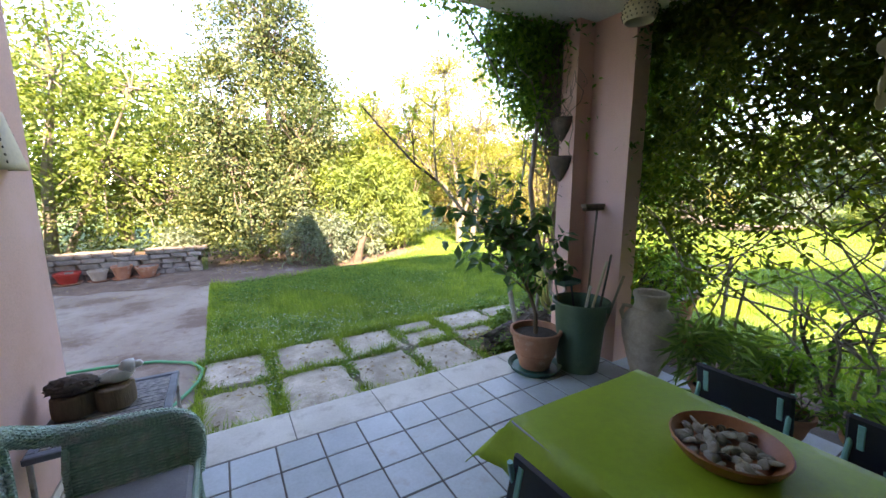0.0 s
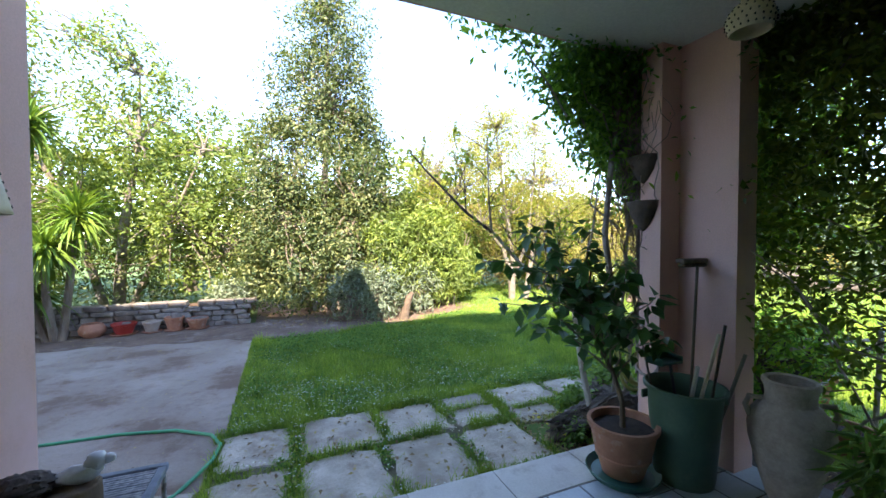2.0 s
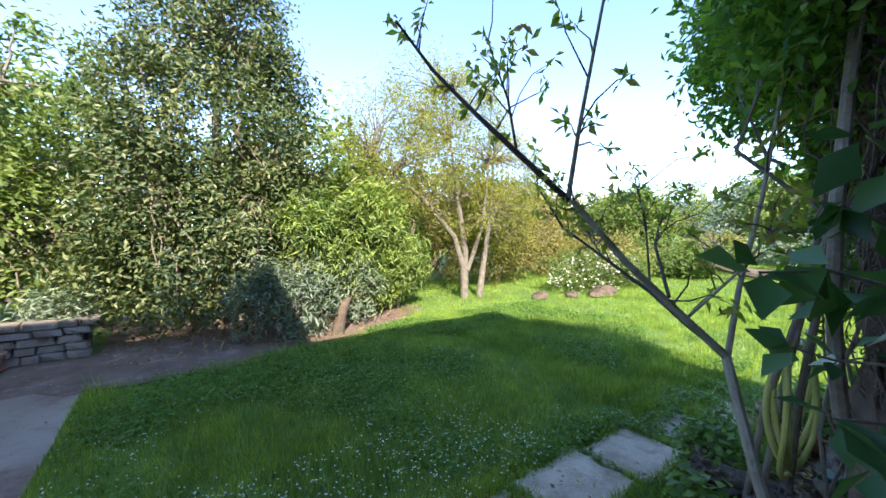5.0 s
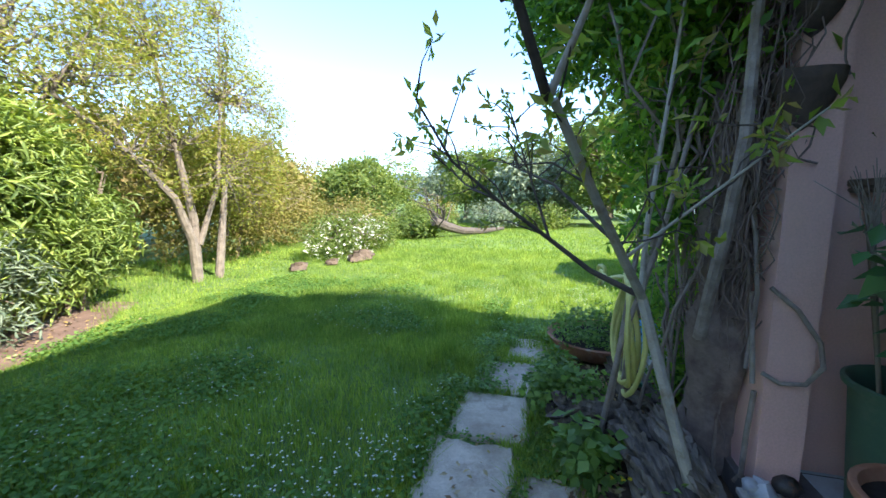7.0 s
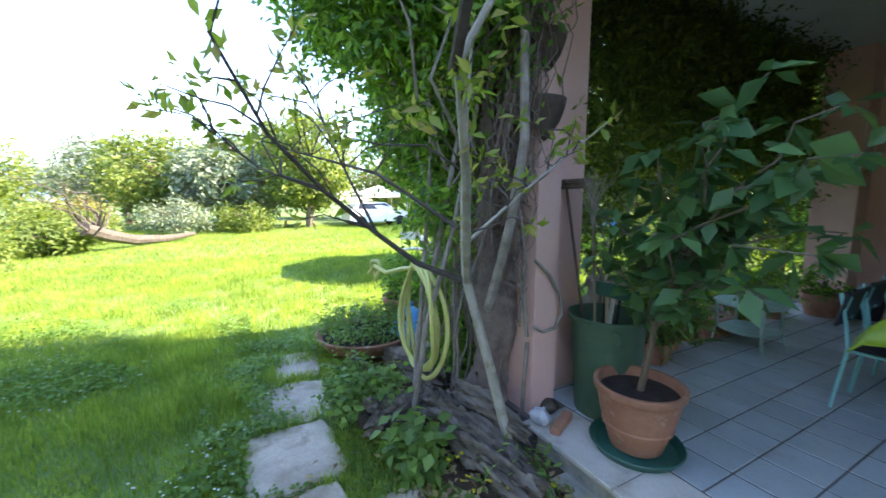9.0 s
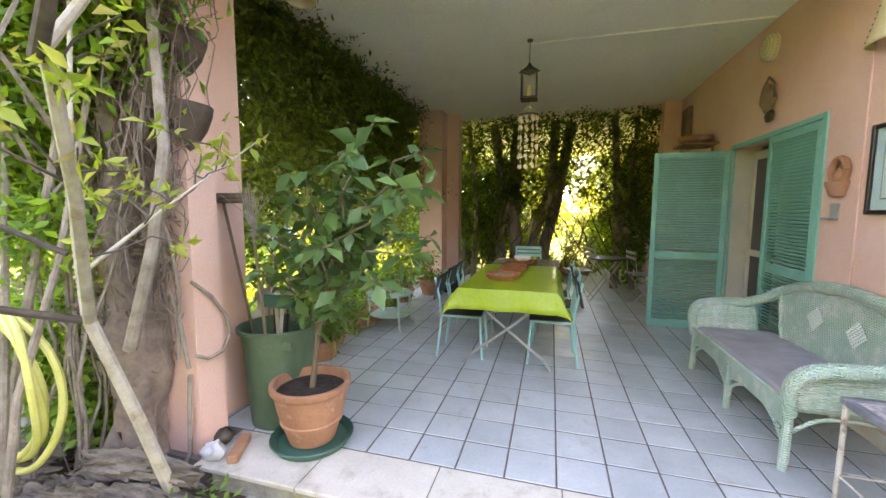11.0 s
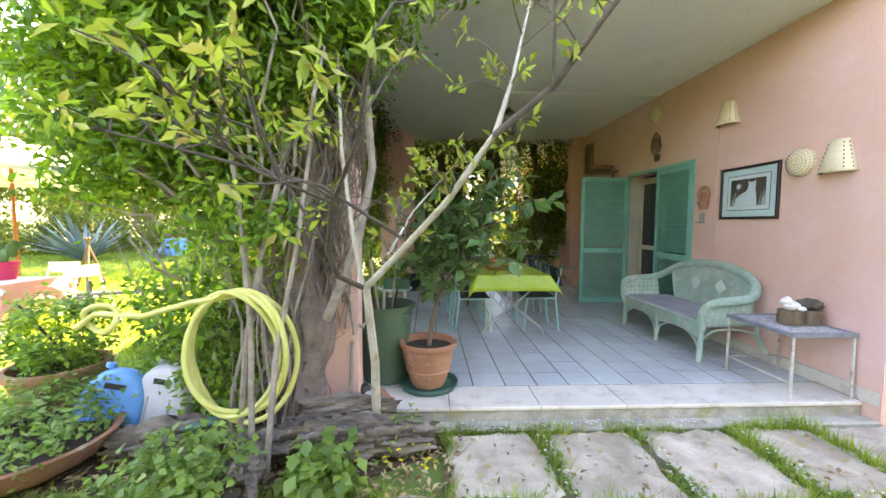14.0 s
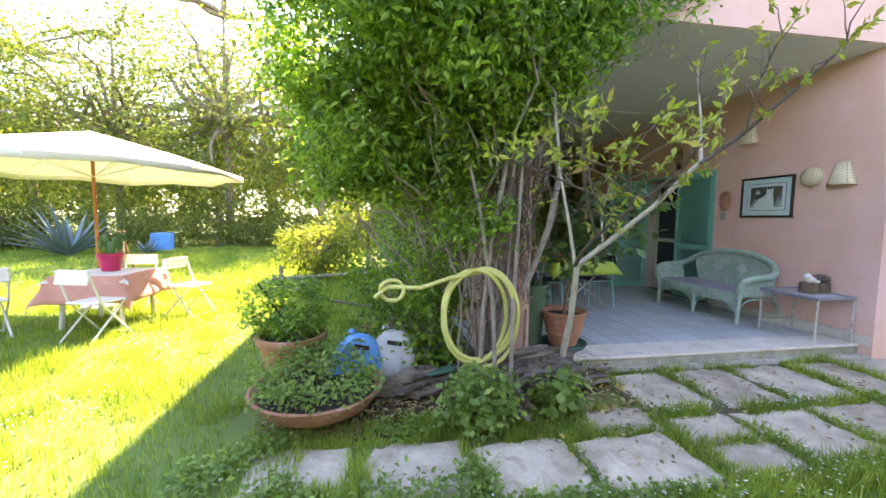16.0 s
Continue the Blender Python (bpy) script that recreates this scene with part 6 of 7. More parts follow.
piece("body", Shape().ball((0, 0, .055), (.06, .05, .055), 12, 8, .4).ball((0, .05, .075), (.035, .035, .035), 10, 7, .3), GREYPL, fig)
single("half_pot", Shape().ball((0, 0, .05), (.06, .06, .05), 12, 8, .2), IRON, "dark round pot beside the figure", "pot", (2.96, 2.68, 0))
single("brick", Shape().box((-.03, -.12, 0), (.03, .12, .05), .005), TERRA, "broken terracotta brick on the terrace edge", "brick", (2.8, 2.72, 0), 25)


def leafy_pot(at, r, h, label, leafmat, spread, n, leaf, mat=None, aspect=.42, droop=.1, group=""):
    p = pot("plant_pot", at, r, h, label, mat, group)
    p2 = thing("pot_plant", "green leafy plant growing in a pot", "plant", (at[0], at[1], at[2] + h - .05), 0, group)
    pts, out, cs = crown_points([((0, 0, spread[2] * .6), spread)], n, 24, min(spread) * .2)
    c = new("leaves", leaf_mesh("leaves", pts, leaf, leafmat, aspect, .4, out, droop=droop))
    c.parent = p2
    sh = Shape()
    for q in cs[:: max(1, len(cs) // 16)]:
        sh.tube(bent((q[0] * .15, q[1] * .15, -.02), q, .06, 4, .05), [.007, .006, .005, .004, .003], 4, False)
    tagged(piece("stem_mass", sh, BARK, p2), kind="stuff")
    return p


# row of pots along the creeper
leafy_pot((3.2, 1.25, 0), .2, .2, "low terracotta pot with a spiky plant beside the creeper", L_HERB, (.3, .3, .35), 20, .2, aspect=.12)
for x, y, r, h in ((3.3, .85, .15, .17), (3.35, .45, .14, .16), (3.3, -.65, .17, .2), (3.3, -1.25, .17, .22), (3.05, -1.9, .22, .28)):
    leafy_pot((x, y, 0), r, h, "terracotta pot with greenery beside the creeper", L_VINE, (.22, .25, .28), 26, .075, group="pots by the creeper")
single("planter_box", Shape().box((-.11, -.33, 0), (.11, .33, .18), .01), TERRA, "long terracotta planter box beside the creeper", "planter", (3.3, .1, 0))
single("bucket", Shape().lathe([(.001, 0), (.14, 0), (.19, .3), (.2, .3), (.2, .32), (.18, .31), (.13, .02), (.001, .02)], seg=24), CHARC, "dark plastic tub beside the far pillar", "tub", (2.75, -2.2, 0))
rt = thing("rattan_table", "low pale green wicker plant table", "table", (2.98, .05, 0))
for z, r in ((.42, .3), (.16, .26)):
    piece("shelf", Shape().lathe([(.001, z - .012), (r * .95, z - .012), (r, z), (r * .97, z + .012), (.001, z + .012)], seg=24), WICKER, rt)
for i in range(4):
    a = math.pi / 4 + i * math.pi / 2
    c_, s_ = math.cos(a), math.sin(a)
    piece("leg", Shape().tube([(.34 * c_, .34 * s_, 0), (.3 * c_, .3 * s_, .05), (.27 * c_, .27 * s_, .2), (.28 * c_, .28 * s_, .42)], .014, 7), WICKER, rt)
leafy_pot((2.98, .05, .435), .13, .15, "pale clay pot on the wicker table", L_VINE, (.2, .2, .22), 20, .07, JAR)
# folding bistro set at the end
bt = thing("bistro_table", "round folding bistro table with grey-blue crossed legs", "table", (.12, -2.25, 0))
piece("top", Shape().lathe([(.001, .69), (.29, .69), (.3, .70), (.29, .715), (.001, .715)], seg=28), CHARC, bt)
for s in (-1, 1):
    for y in (-.17, .17):
        piece("leg", Shape().tube([(s * .27, y, 0), (-s * .2, y, .69)], .009, 6), GALV, bt)
bc = thing("folding_chair", "grey folding bistro chair", "chair", (-.42, -2.3, 0), 100)
for s in (-1, 1):
    piece("leg", Shape().tube([(s * .19, .2, 0), (s * .19, -.16, .45), (s * .19, -.2, .84)], .009, 6), GALV, bc)
    piece("leg", Shape().tube([(s * .17, -.2, 0), (s * .17, .18, .45)], .009, 6), GALV, bc)
for i in range(5):
    piece("slat", Shape().box((-.19, -.17 + i * .075, .45), (.19, -.11 + i * .075, .462), .003), GALV, bc)
for z in (.7, .78):
    piece("slat", Shape().box((-.19, -.205, z), (.19, -.19, z + .045), .003), GALV, bc)
copy_thing(bc, pose(.55, -2.55, 0, 0, 0, -70))
# pots and light path past the end of the terrace
for x, y, r, h in ((.75, -4.9, .26, .3), (.3, -5.0, .2, .26), (1.5, -4.2, .2, .24)):
    leafy_pot((x, y, G), r, h, "terracotta pot with bright greenery beyond the terrace", L_FIG, (.4, .4, .5), 34, .1, group="pots beyond the terrace")
single("post", Shape().box((-.1, -.1, 0), (.1, .1, 1.0), .01), WHITE, "white masonry gate post beyond the terrace", "post", (-.05, -6.3, G))

# ---- low stone wall and pots on the drive ----
for i, (x, r, h, m, flat_) in enumerate(((-3.2, .21, .26, TERRA, 0), (-2.72, .2, .2, REDPL, 1), (-2.27, .16, .2, JAR, 1), (-1.9, .17, .25, TERRA, 0), (-1.5, .2, .2, TERRA, 1))):
    if i == 0:
        p = thing("plant_pot", "round-bellied terracotta pot by the stone wall", "plant pot", (x, 9.72, G + .008), 0, "pots by the wall")
        piece("body", Shape().lathe([(.001, 0), (.12, 0), (.2, .08), (.21, .15), (.17, .23), (.15, .26), (.13, .25), (.16, .15), (.001, .1)], seg=24), TERRA, p)
    else:
        pot("plant_pot", (x, 9.72 + .02 * i, G + .034), r, h, ("", "red plastic pot by the stone wall", "grey clay pot by the stone wall", "terracotta pot by the stone wall", "wide terracotta pot on a saucer by the stone wall")[i], m, "pots by the wall")
        single("saucer", Shape().lathe(dish(r * 1.1, .026, .85), seg=24), TERRA, "terracotta saucer under a pot", "saucer", (x, 9.72 + .02 * i, G + .009), group="saucers by the wall")

# ---- logs, planters and hose round the pillar foot ----
def log(at, pts, rad, label, hollow=False):
    L = thing("old_log", label, "log", at)
    sh = Shape()
    n = len(pts)
    dense = []
    for i in range(n - 1):
        for k in range(9):
            dense.append((Vector(pts[i]).lerp(Vector(pts[i + 1]), k / 9), rad[i] + (rad[i + 1] - rad[i]) * k / 9))
    dense.append((Vector(pts[-1]), rad[-1]))
    S = 44
    sh.tube([p for p, _ in dense], [r for _, r in dense], S)
    v2 = []
    run = (dense[-1][0] - dense[0][0]).normalized()
    for i, p in enumerate(sh.v):
        ring = min(i // S, len(dense) - 1)
        c = dense[ring][0]
        d = Vector(p) - c
        a = 2 * math.pi * (i % S) / S + ring * .07
        u = Vector((math.cos(a), math.sin(a), 0))
        fold = abs(noise.noise(u * 2.1 + Vector((at[0] * 3, at[1], ring * .05))))
        crack = abs(noise.noise(u * 5.5 + Vector((at[1] * 5, 2, ring * .07))))
        k = .72 + .75 * fold - .34 * max(0.0, 1 - crack * 7) + .22 * noise.noise(Vector(p) * 9) + .1 * noise.noise(Vector(p) * 26)
        edge_ = max(0, 2 - min(ring, len(dense) - 1 - ring)) / 2
        v2.append(tuple(c + d * k + run * edge_ * .13 * noise.noise(u * 2.6 + Vector((at[0], ring * .2, 0)))))
    sh.v = v2
    piece("wood", sh, DEADWOOD, L, angle=50)
    if hollow:
        e, e2 = Vector(pts[0]), Vector(pts[1])
        d = (e - e2).normalized()
        piece("hollow", Shape().ball(e + d * .012, (rad[0] * .5,) * 3, 10, 7, .5), HOLE, L, "dark hollow end")
    return L


log((2.95, 3.28, G), [(.62, .05, .12), (.3, .02, .14), (-.05, 0, .14), (-.5, -.05, .12)], [.11, .14, .15, .10], "thick weathered grey log lying by the pillar")
log((2.9, 3.14, G), [(.4, .05, .30), (.1, .02, .3), (-.2, -.02, .28)], [.07, .09, .05], "split grey driftwood piece on the log")
log((3.45, 3.62, G), [(.02, .16, .14), (.03, -.02, .16), (.05, -.25, .14)], [.12, .13, .1], "hollow old log end by the creeper", True)
log((4.05, 3.15, G), [(.4, .1, .09), (.1, .05, .12), (-.3, -.1, .1)], [.1, .13, .1], "rotten grey log on the soil", True)
log((3.05, 3.02, G), [(-.25, .0, .08), (.1, .02, .12), (.35, .02, .1)], [.06, .08, .05], "weathered branch piece by the pillar")


def herb(at, r, h, n, leaf, label, mat=L_HERB, aspect=.75, droop=.1):
    p = thing("plant", label, "plant", at)
    pts, out, cs = crown_points([((0, 0, h * .5), (r, r, h * .5))], n, 18, .05)
    c = new("leaves", leaf_mesh("leaves", pts, leaf, mat, aspect, .8, out, droop=droop))
    c.parent = p
    sh = Shape()
    for q in cs[:: max(1, len(cs) // 26)]:
        sh.tube(bent((q[0] * .4, q[1] * .4, 0), q, .05, 3, .05), [.004, .004, .003, .002], 4, False)
    tagged(piece("stem_mass", sh, L_HERB, p), kind="stuff")
    return p


herb((3.72, 3.72, G), .27, .42, 80, .055, "leafy green nettle-like plant by the log")
herb((3.05, 3.62, G), .17, .26, 26, .085, "young broad-leaved plant by the log")
herb((2.62, 3.2, G), .16, .2, 24, .06, "small yellow-flowered weed by the terrace", L_HERB, .35)
herb((4.0, 2.75, G), .35, .6, 70, .07, "dark green leafy plant behind the hose", L_VINE, .6)
herb((4.35, 2.55, G), .4, .7, 80, .06, "green bushy plant behind the pots", L_VINE, .5)
hp_ = thing("garden_hose", "coiled yellow garden hose hung on the vine stems", "hose", (3.62, 3.3, .55))
cp = []
loops = ((.30, .36, .0, .02), (.33, .45, -.03, -.05), (.25, .33, .05, .06), (.32, .41, .0, -.02), (.27, .36, -.04, .04))
for i in range(181):
    a, q = 2 * math.pi * i / 44 + 1.4, i / 44
    l0, l1 = loops[int(q) % 5], loops[(int(q) + 1) % 5]
    w = q - int(q)
    rx, rz_, dx, dz = [l0[j] + (l1[j] - l0[j]) * w for j in range(4)]
    cp.append((dx - rx * math.cos(a), .028 * math.sin(i * .31) + .014 * q, dz + rz_ * math.sin(a) + .02))
piece("coil", Shape().tube(cp, .017, 8), YELLOW, hp_)
end = [Vector(cp[0]), Vector((.25, .05, .35)), Vector((.5, .1, .28)), Vector((.75, .12, .3)), Vector((.85, .14, .22))]
piece("loose_end", Shape().tube(end, .017, 8), YELLOW, hp_)
knot = [(.72 + .09 * math.cos(a), .12 + .02 * math.sin(2 * a), .27 + .08 * math.sin(a)) for a in [2 * math.pi * i / 16 for i in range(18)]]
piece("knot", Shape().tube(knot, .016, 7), YELLOW, hp_)
sp = thing("planter_bowl", "wide shallow terracotta bowl overgrown with weeds", "planter", (4.9, 3.36, G))
piece("bowl", Shape().lathe([(.001, 0), (.22, 0), (.4, .1), (.48, .2), (.5, .23), (.48, .24), (.45, .22), (.36, .1), (.001, .06)], seg=36), TERRA, sp)
piece("soil", Shape().lathe([(.001, .2), (.3, .2), (.45, .19)], seg=20), POTSOIL, sp)
herb((4.9, 3.36, G + .17), .5, .3, 150, .05, "tangled weeds in the terracotta bowl", L_HERB, .5)
pb = pot("plant_pot", (5.22, 2.74, G), .3, .46, "large terracotta pot with a bushy herb", None, "", .045, .66)
herb((5.22, 2.72, G + .42), .38, .55, 120, .06, "bushy green herb in the large pot", L_VINE, .45)
tool("stake", "dark thin stake in the large pot", (5.2, 2.6, G + .35), (5.5, 2.75, .78), .01, CHARC)
def rounded_slab(w, h, t, top=.5):
    """Upright plate with a round outline, fuller above, and soft edges."""
    v, f, n = [], [], 36
    rings = [(-t * .5, .74), (-t * .47, .86), (-t * .36, .95), (-t * .15, 1.0), (t * .15, 1.0), (t * .36, .95), (t * .47, .86), (t * .5, .74)]
    for y, k in rings:
        for i in range(n):
            a = 2 * math.pi * i / n
            ca, sa = math.cos(a), math.sin(a)
            e = .62 if sa < 0 else .85
            v.append((w / 2 * k * math.copysign(abs(ca) ** e, ca) * (1 - .1 * sa), y, h / 2 + h / 2 * k * math.copysign(abs(sa) ** e, sa)))
    for j in range(len(rings) - 1):
        f += [(j * n + i, j * n + (i + 1) % n, (j + 1) * n + (i + 1) % n, (j + 1) * n + i) for i in range(n)]
    f += [tuple(range(n))[::-1], tuple((len(rings) - 1) * n + i for i in range(n))]
    return Shape().add(v, [q[::-1] for q in f])


def weight(name, label, at, rx, ry, rz, mat):
    c = thing(name, label, "parasol weight", at)
    c.matrix_basis = pose(*at, rx, ry, rz)
    piece("body", rounded_slab(.42, .52, .15), mat, c, angle=60)
    piece("grip_slot", Shape().box((-.07, .062, .38), (.07, .079, .425), .012), HOLE, c, "dark grip slot")
    piece("cap", Shape().lathe([(.001, 0), (.03, 0), (.034, .02), (.03, .035), (.001, .037)], (0, 0, 0), 14), mat, c).location = (.1, .0, .505)
    for x in (-.09, .07):
        piece("rib", Shape().box((x, .07, .1), (x + .02, .084, .3), .006), mat, c)
    return c


weight("parasol_weight", "blue plastic water-filled parasol weight standing on edge", (4.68, 3.08, G), 14, -14, 8, BLUEPL)
weight("parasol_weight", "pale grey plastic parasol weight leaning behind the blue one", (4.36, 3.0, G), 12, -8, -6, GREYPL)
single("broken_pot", Shape().lathe(pot_prof(.1, .16), seg=20), TERRA, "small terracotta pot lying on the soil", "pot", (4.2, 2.95, G))
single("slate_piece", Shape().box((-.12, -.05, 0), (.12, .05, .03), .008, Matrix.Rotation(.2, 3, 'Y')), DGREEN, "blue-green broken tile on the log", "tile", (3.92, 3.2, G + .2))
pot("plant_pot", (4.55, 2.1, G), .2, .26, "terracotta pot behind the creeper foot")
gh = Shape().tube([(-4.5, 4.7, .012), (-3.2, 5.05, .012), (-1.8, 4.95, .014), (-1.26, 4.92, .016), (-.79, 4.8, .02), (-.46, 4.55, .03), (-.35, 4.3, .04), (-.38, 4.05, .035), (-.46, 3.86, .03), (-.56, 3.68, .016), (-.9, 3.45, .012), (-1.5, 3.4, .012)], .015, 7)
single("garden_hose", gh, HOSEGREEN, "green garden hose lying on the drive and paving", "hose", (0, 0, G))

rail = thing("garden_rail", "weathered pale wooden poles behind the creeper", "rail", (4.8, 2.2, G))
piece("post", Shape().tube([(-.55, 0, 0), (-.57, .02, 1.02)], .022, 7), GREYTWIG, rail)
piece("post", Shape().tube([(.62, .02, 0), (.64, 0, 1.0)], .022, 7), GREYTWIG, rail)
piece("pole", Shape().tube([(-.8, .03, .95), (0, .05, .92), (.72, .03, .88)], .016, 7), GREYTWIG, rail)
piece("pole", Shape().tube([(-.4, .05, .55), (.2, .06, .66), (.72, .05, .86)], .015, 7), GREYTWIG, rail)
for i, (y, z0) in enumerate(((1.4, .75), (.5, .7), (-.4, .72))):
    fr = thing("garden_rail", "weathered pale sticks tied as a frame behind the creeper", "rail", (4.25, y, G))
    piece("post", Shape().tube([(0, -.3, 0), (.03, -.2, 1.0)], .014, 6), GREYTWIG, fr)
    piece("post", Shape().tube([(0, .25, 0), (-.02, .15, 1.0)], .014, 6), GREYTWIG, fr)
    piece("pole", Shape().tube([(.02, -.4, z0), (.01, .4, z0 + .05)], .012, 6), GREYTWIG, fr)

# ---- lawn furniture ----
def parasol():
    p = thing("parasol", "large white canvas parasol with an orange wooden pole", "parasol", (8.9, -.6, G))
    piece("pole", Shape().tube([(0, 0, 0), (0, 0, 2.75)], .025, 10), POLEWOOD, p)
    sh, R_, vs, fs = Shape(), 2.1, [], []
    n = 8
    vs.append((0, 0, 2.82))
    for k in range(n * 2):
        a = math.pi * k / n + .3
        rr = R_ * (1 if k % 2 == 0 else .925)
        vs += [(rr * .5 * math.cos(a), rr * .5 * math.sin(a), 2.82 - .27), (rr * math.cos(a), rr * math.sin(a), 2.82 - .60 + (0 if k % 2 == 0 else .03)), (rr * 1.005 * math.cos(a), rr * 1.005 * math.sin(a), 2.82 - .70 + (0 if k % 2 == 0 else .05))]
    for k in range(n * 2):
        j = (k + 1) % (n * 2)
        fs += [(0, 1 + 3 * k, 1 + 3 * j), (1 + 3 * k, 2 + 3 * k, 2 + 3 * j, 1 + 3 * j), (2 + 3 * k, 3 + 3 * k, 3 + 3 * j, 2 + 3 * j)]
    c = piece("canopy", sh.add(vs, fs), CANVAS, p, "white canvas canopy", angle=10)
    c.modifiers.new("thick", 'SOLIDIFY').thickness = .004
    for k in range(n):
        a = 2 * math.pi * k / n + .3
        piece("rib", Shape().tube([(0, 0, 2.74), (R_ * .97 * math.cos(a), R_ * .97 * math.sin(a), 2.19)], .009, 5), WHITE, p)
        piece("strut", Shape().tube([(0, 0, 2.1), (R_ * .48 * math.cos(a), R_ * .48 * math.sin(a), 2.47)], .008, 5), WHITE, p)
    piece("base", Shape().lathe([(.001, 0), (.25, 0), (.25, .06), (.05, .09), (.05, .3), (.001, .3)], seg=20), GREYPL, p)


parasol()
lt = thing("plastic_table", "white garden table on the lawn", "table", (8.2, .3, G))
piece("tabletop", Shape().box((-.42, -.42, .68), (.42, .42, .71), .01), WHITE, lt)
for sx in (-1, 1):
    for sy in (-1, 1):
        piece("leg", Shape().tube([(sx * .36, sy * .36, 0), (sx * .33, sy * .33, .68)], .03, 8), WHITE, lt)
c2 = cloth("tablecloth", -.44, .44, -.44, .44, .714, .36, SALMON, "salmon pink cloth over the white lawn table", .1, (22, 22))
c2.location = (8.2, .3, G)
c2.modifiers.new("thick", 'SOLIDIFY').thickness = .003
c3 = cloth("tablecloth", -.40, .40, -.40, .40, .722, .09, CANVAS, "small white cloth on top of the pink one", .06, (18, 18))
c3.location = (8.2, .3, G)
ppot = pot("plant_pot", (8.2, .25, G + .727), .15, .24, "bright pink plastic pot with a cactus on the lawn table", HOTPINK)
cactus = thing("cactus", "flat green prickly pear in the pink pot", "cactus", (8.2, .25, G + .9))
for x, z, r, rz in ((0, .14, .09, 0), (-.1, .22, .08, .6), (.12, .2, .07, -.5), (-.16, .3, .06, 1), (.05, .27, .06, .2)):
    o = piece("pad", Shape().ball((0, 0, 0), (r * .75, .02, r * 1.2), 12, 8), L_LEMON, cactus)
    o.location, o.rotation_euler = (x, 0, z), (0, rz * .5, rz)


def lawn_chair():
    c = thing("folding_chair", "white folding garden chair on the lawn", "chair", group="lawn chairs")
    for s in (-1, 1):
        piece("leg", Shape().tube([(s * .22, .25, 0), (s * .22, -.12, .45), (s * .21, -.26, .86)], .013, 7), WHITE, c)
        piece("leg", Shape().tube([(s * .2, -.26, 0), (s * .2, .2, .44)], .013, 7), WHITE, c)
    piece("seat", Shape().box((-.21, -.18, .44), (.21, .22, .465), .01), WHITE, c)
    o = piece("backrest", Shape().box((-.22, -.012, -.09), (.22, .012, .09), .012), WHITE, c)
    o.location, o.rotation_euler = (0, -.25, .78), (radians(-16), 0, 0)
    piece("foot_bar", Shape().tube([(-.22, .25, .012), (.22, .25, .012)], .012, 6), WHITE, c)
    return c


lc = lawn_chair()
lc.matrix_basis = pose(7.9, 1.05, G, 0, 0, 165)
for x, y, r in ((7.35, -.1, 70), (8.35, -.55, 5), (9.2, .95, -130)):
    copy_thing(lc, pose(x, y, G, 0, 0, r))
tp = thing("tripod", "three reddish wooden stakes tied as a tripod", "tripod", (10.2, -3.4, G))
for a in (0, 2.1, 4.2):
    piece("stake", Shape().tube([(.3 * math.cos(a), .3 * math.sin(a), 0), (-.05 * math.cos(a), -.05 * math.sin(a), 1.15)], .03, 7), LOGWOOD, tp)
single("drum", Shape().lathe([(.001, 0), (.42, 0), (.44, .3), (.43, .75), (.001, .78)], seg=22), BLUEPL, "blue plastic drum below the trees", "drum", (13.9, -12.3, G))
# far gazebo and car
gz = thing("gazebo", "white canvas gazebo across the lawn", "gazebo", (27, -4.2, G))
for sx in (-1, 1):
    for sy in (-1, 1):
        piece("post", Shape().tube([(sx * 1.5, sy * 1.5, 0), (sx * 1.5, sy * 1.5, 1.9)], .03, 6), WHITE, gz)
piece("roof", Shape().add([(-1.6, -1.6, 1.75), (1.6, -1.6, 1.75), (1.6, 1.6, 1.75), (-1.6, 1.6, 1.75), (-1.6, -1.6, 1.95), (1.6, -1.6, 1.95), (1.6, 1.6, 1.95), (-1.6, 1.6, 1.95), (0, 0, 2.6)], [(0, 1, 5, 4), (1, 2, 6, 5), (2, 3, 7, 6), (3, 0, 4, 7), (4, 5, 8), (5, 6, 8), (6, 7, 8), (7, 4, 8)]), CANVAS, gz, smooth=False)
car = thing("car", "white parked hatchback car beyond the lawn", "car", (24.5, -3.2, G), 95)
body = [(-2.0, .35), (-1.95, .75), (-1.5, .9), (-.9, 1.0), (-.35, 1.42), (.6, 1.45), (1.5, 1.35), (1.95, .95), (2.0, .4), (1.6, .28), (-1.6, .28)]
cs_ = Shape()
nb_ = len(body)
cs_.add([(x, -.82 if z < 1.05 else -.66, z) for x, z in body] + [(x, .82 if z < 1.05 else .66, z) for x, z in body], [tuple(range(nb_))[::-1], tuple(range(nb_, 2 * nb_))] + [(i, (i + 1) % nb_, nb_ + (i + 1) % nb_, nb_ + i) for i in range(nb_)])
piece("body", cs_, CARPAINT, car, angle=30)
for s in (-1, 1):
    piece("window", Shape().add([(-.75, s * .80, 1.04), (1.5, s * .80, 1.04), (1.35, s * .69, 1.36), (-.3, s * .69, 1.38)], [(0, 1, 2, 3)]), DARKGLASS, car)
    for x in (-1.25, 1.3):
        w = piece("wheel", Shape().lathe([(.001, -.1), (.2, -.1), (.31, -.08), (.32, 0), (.31, .08), (.2, .1), (.001, .1)], seg=18), RUBBER, car)
        w.location, w.rotation_euler = (x, s * .78, .32), (radians(90), 0, 0)

# ---- pieces of floors and walls ----
def instance(name, me, parent, at, rot=None, scale=None):
    o = new(name, me)
    o.parent = parent
    o.location = at
    if rot:
        o.rotation_euler = rot
    if scale:
        o.scale = scale
    return o


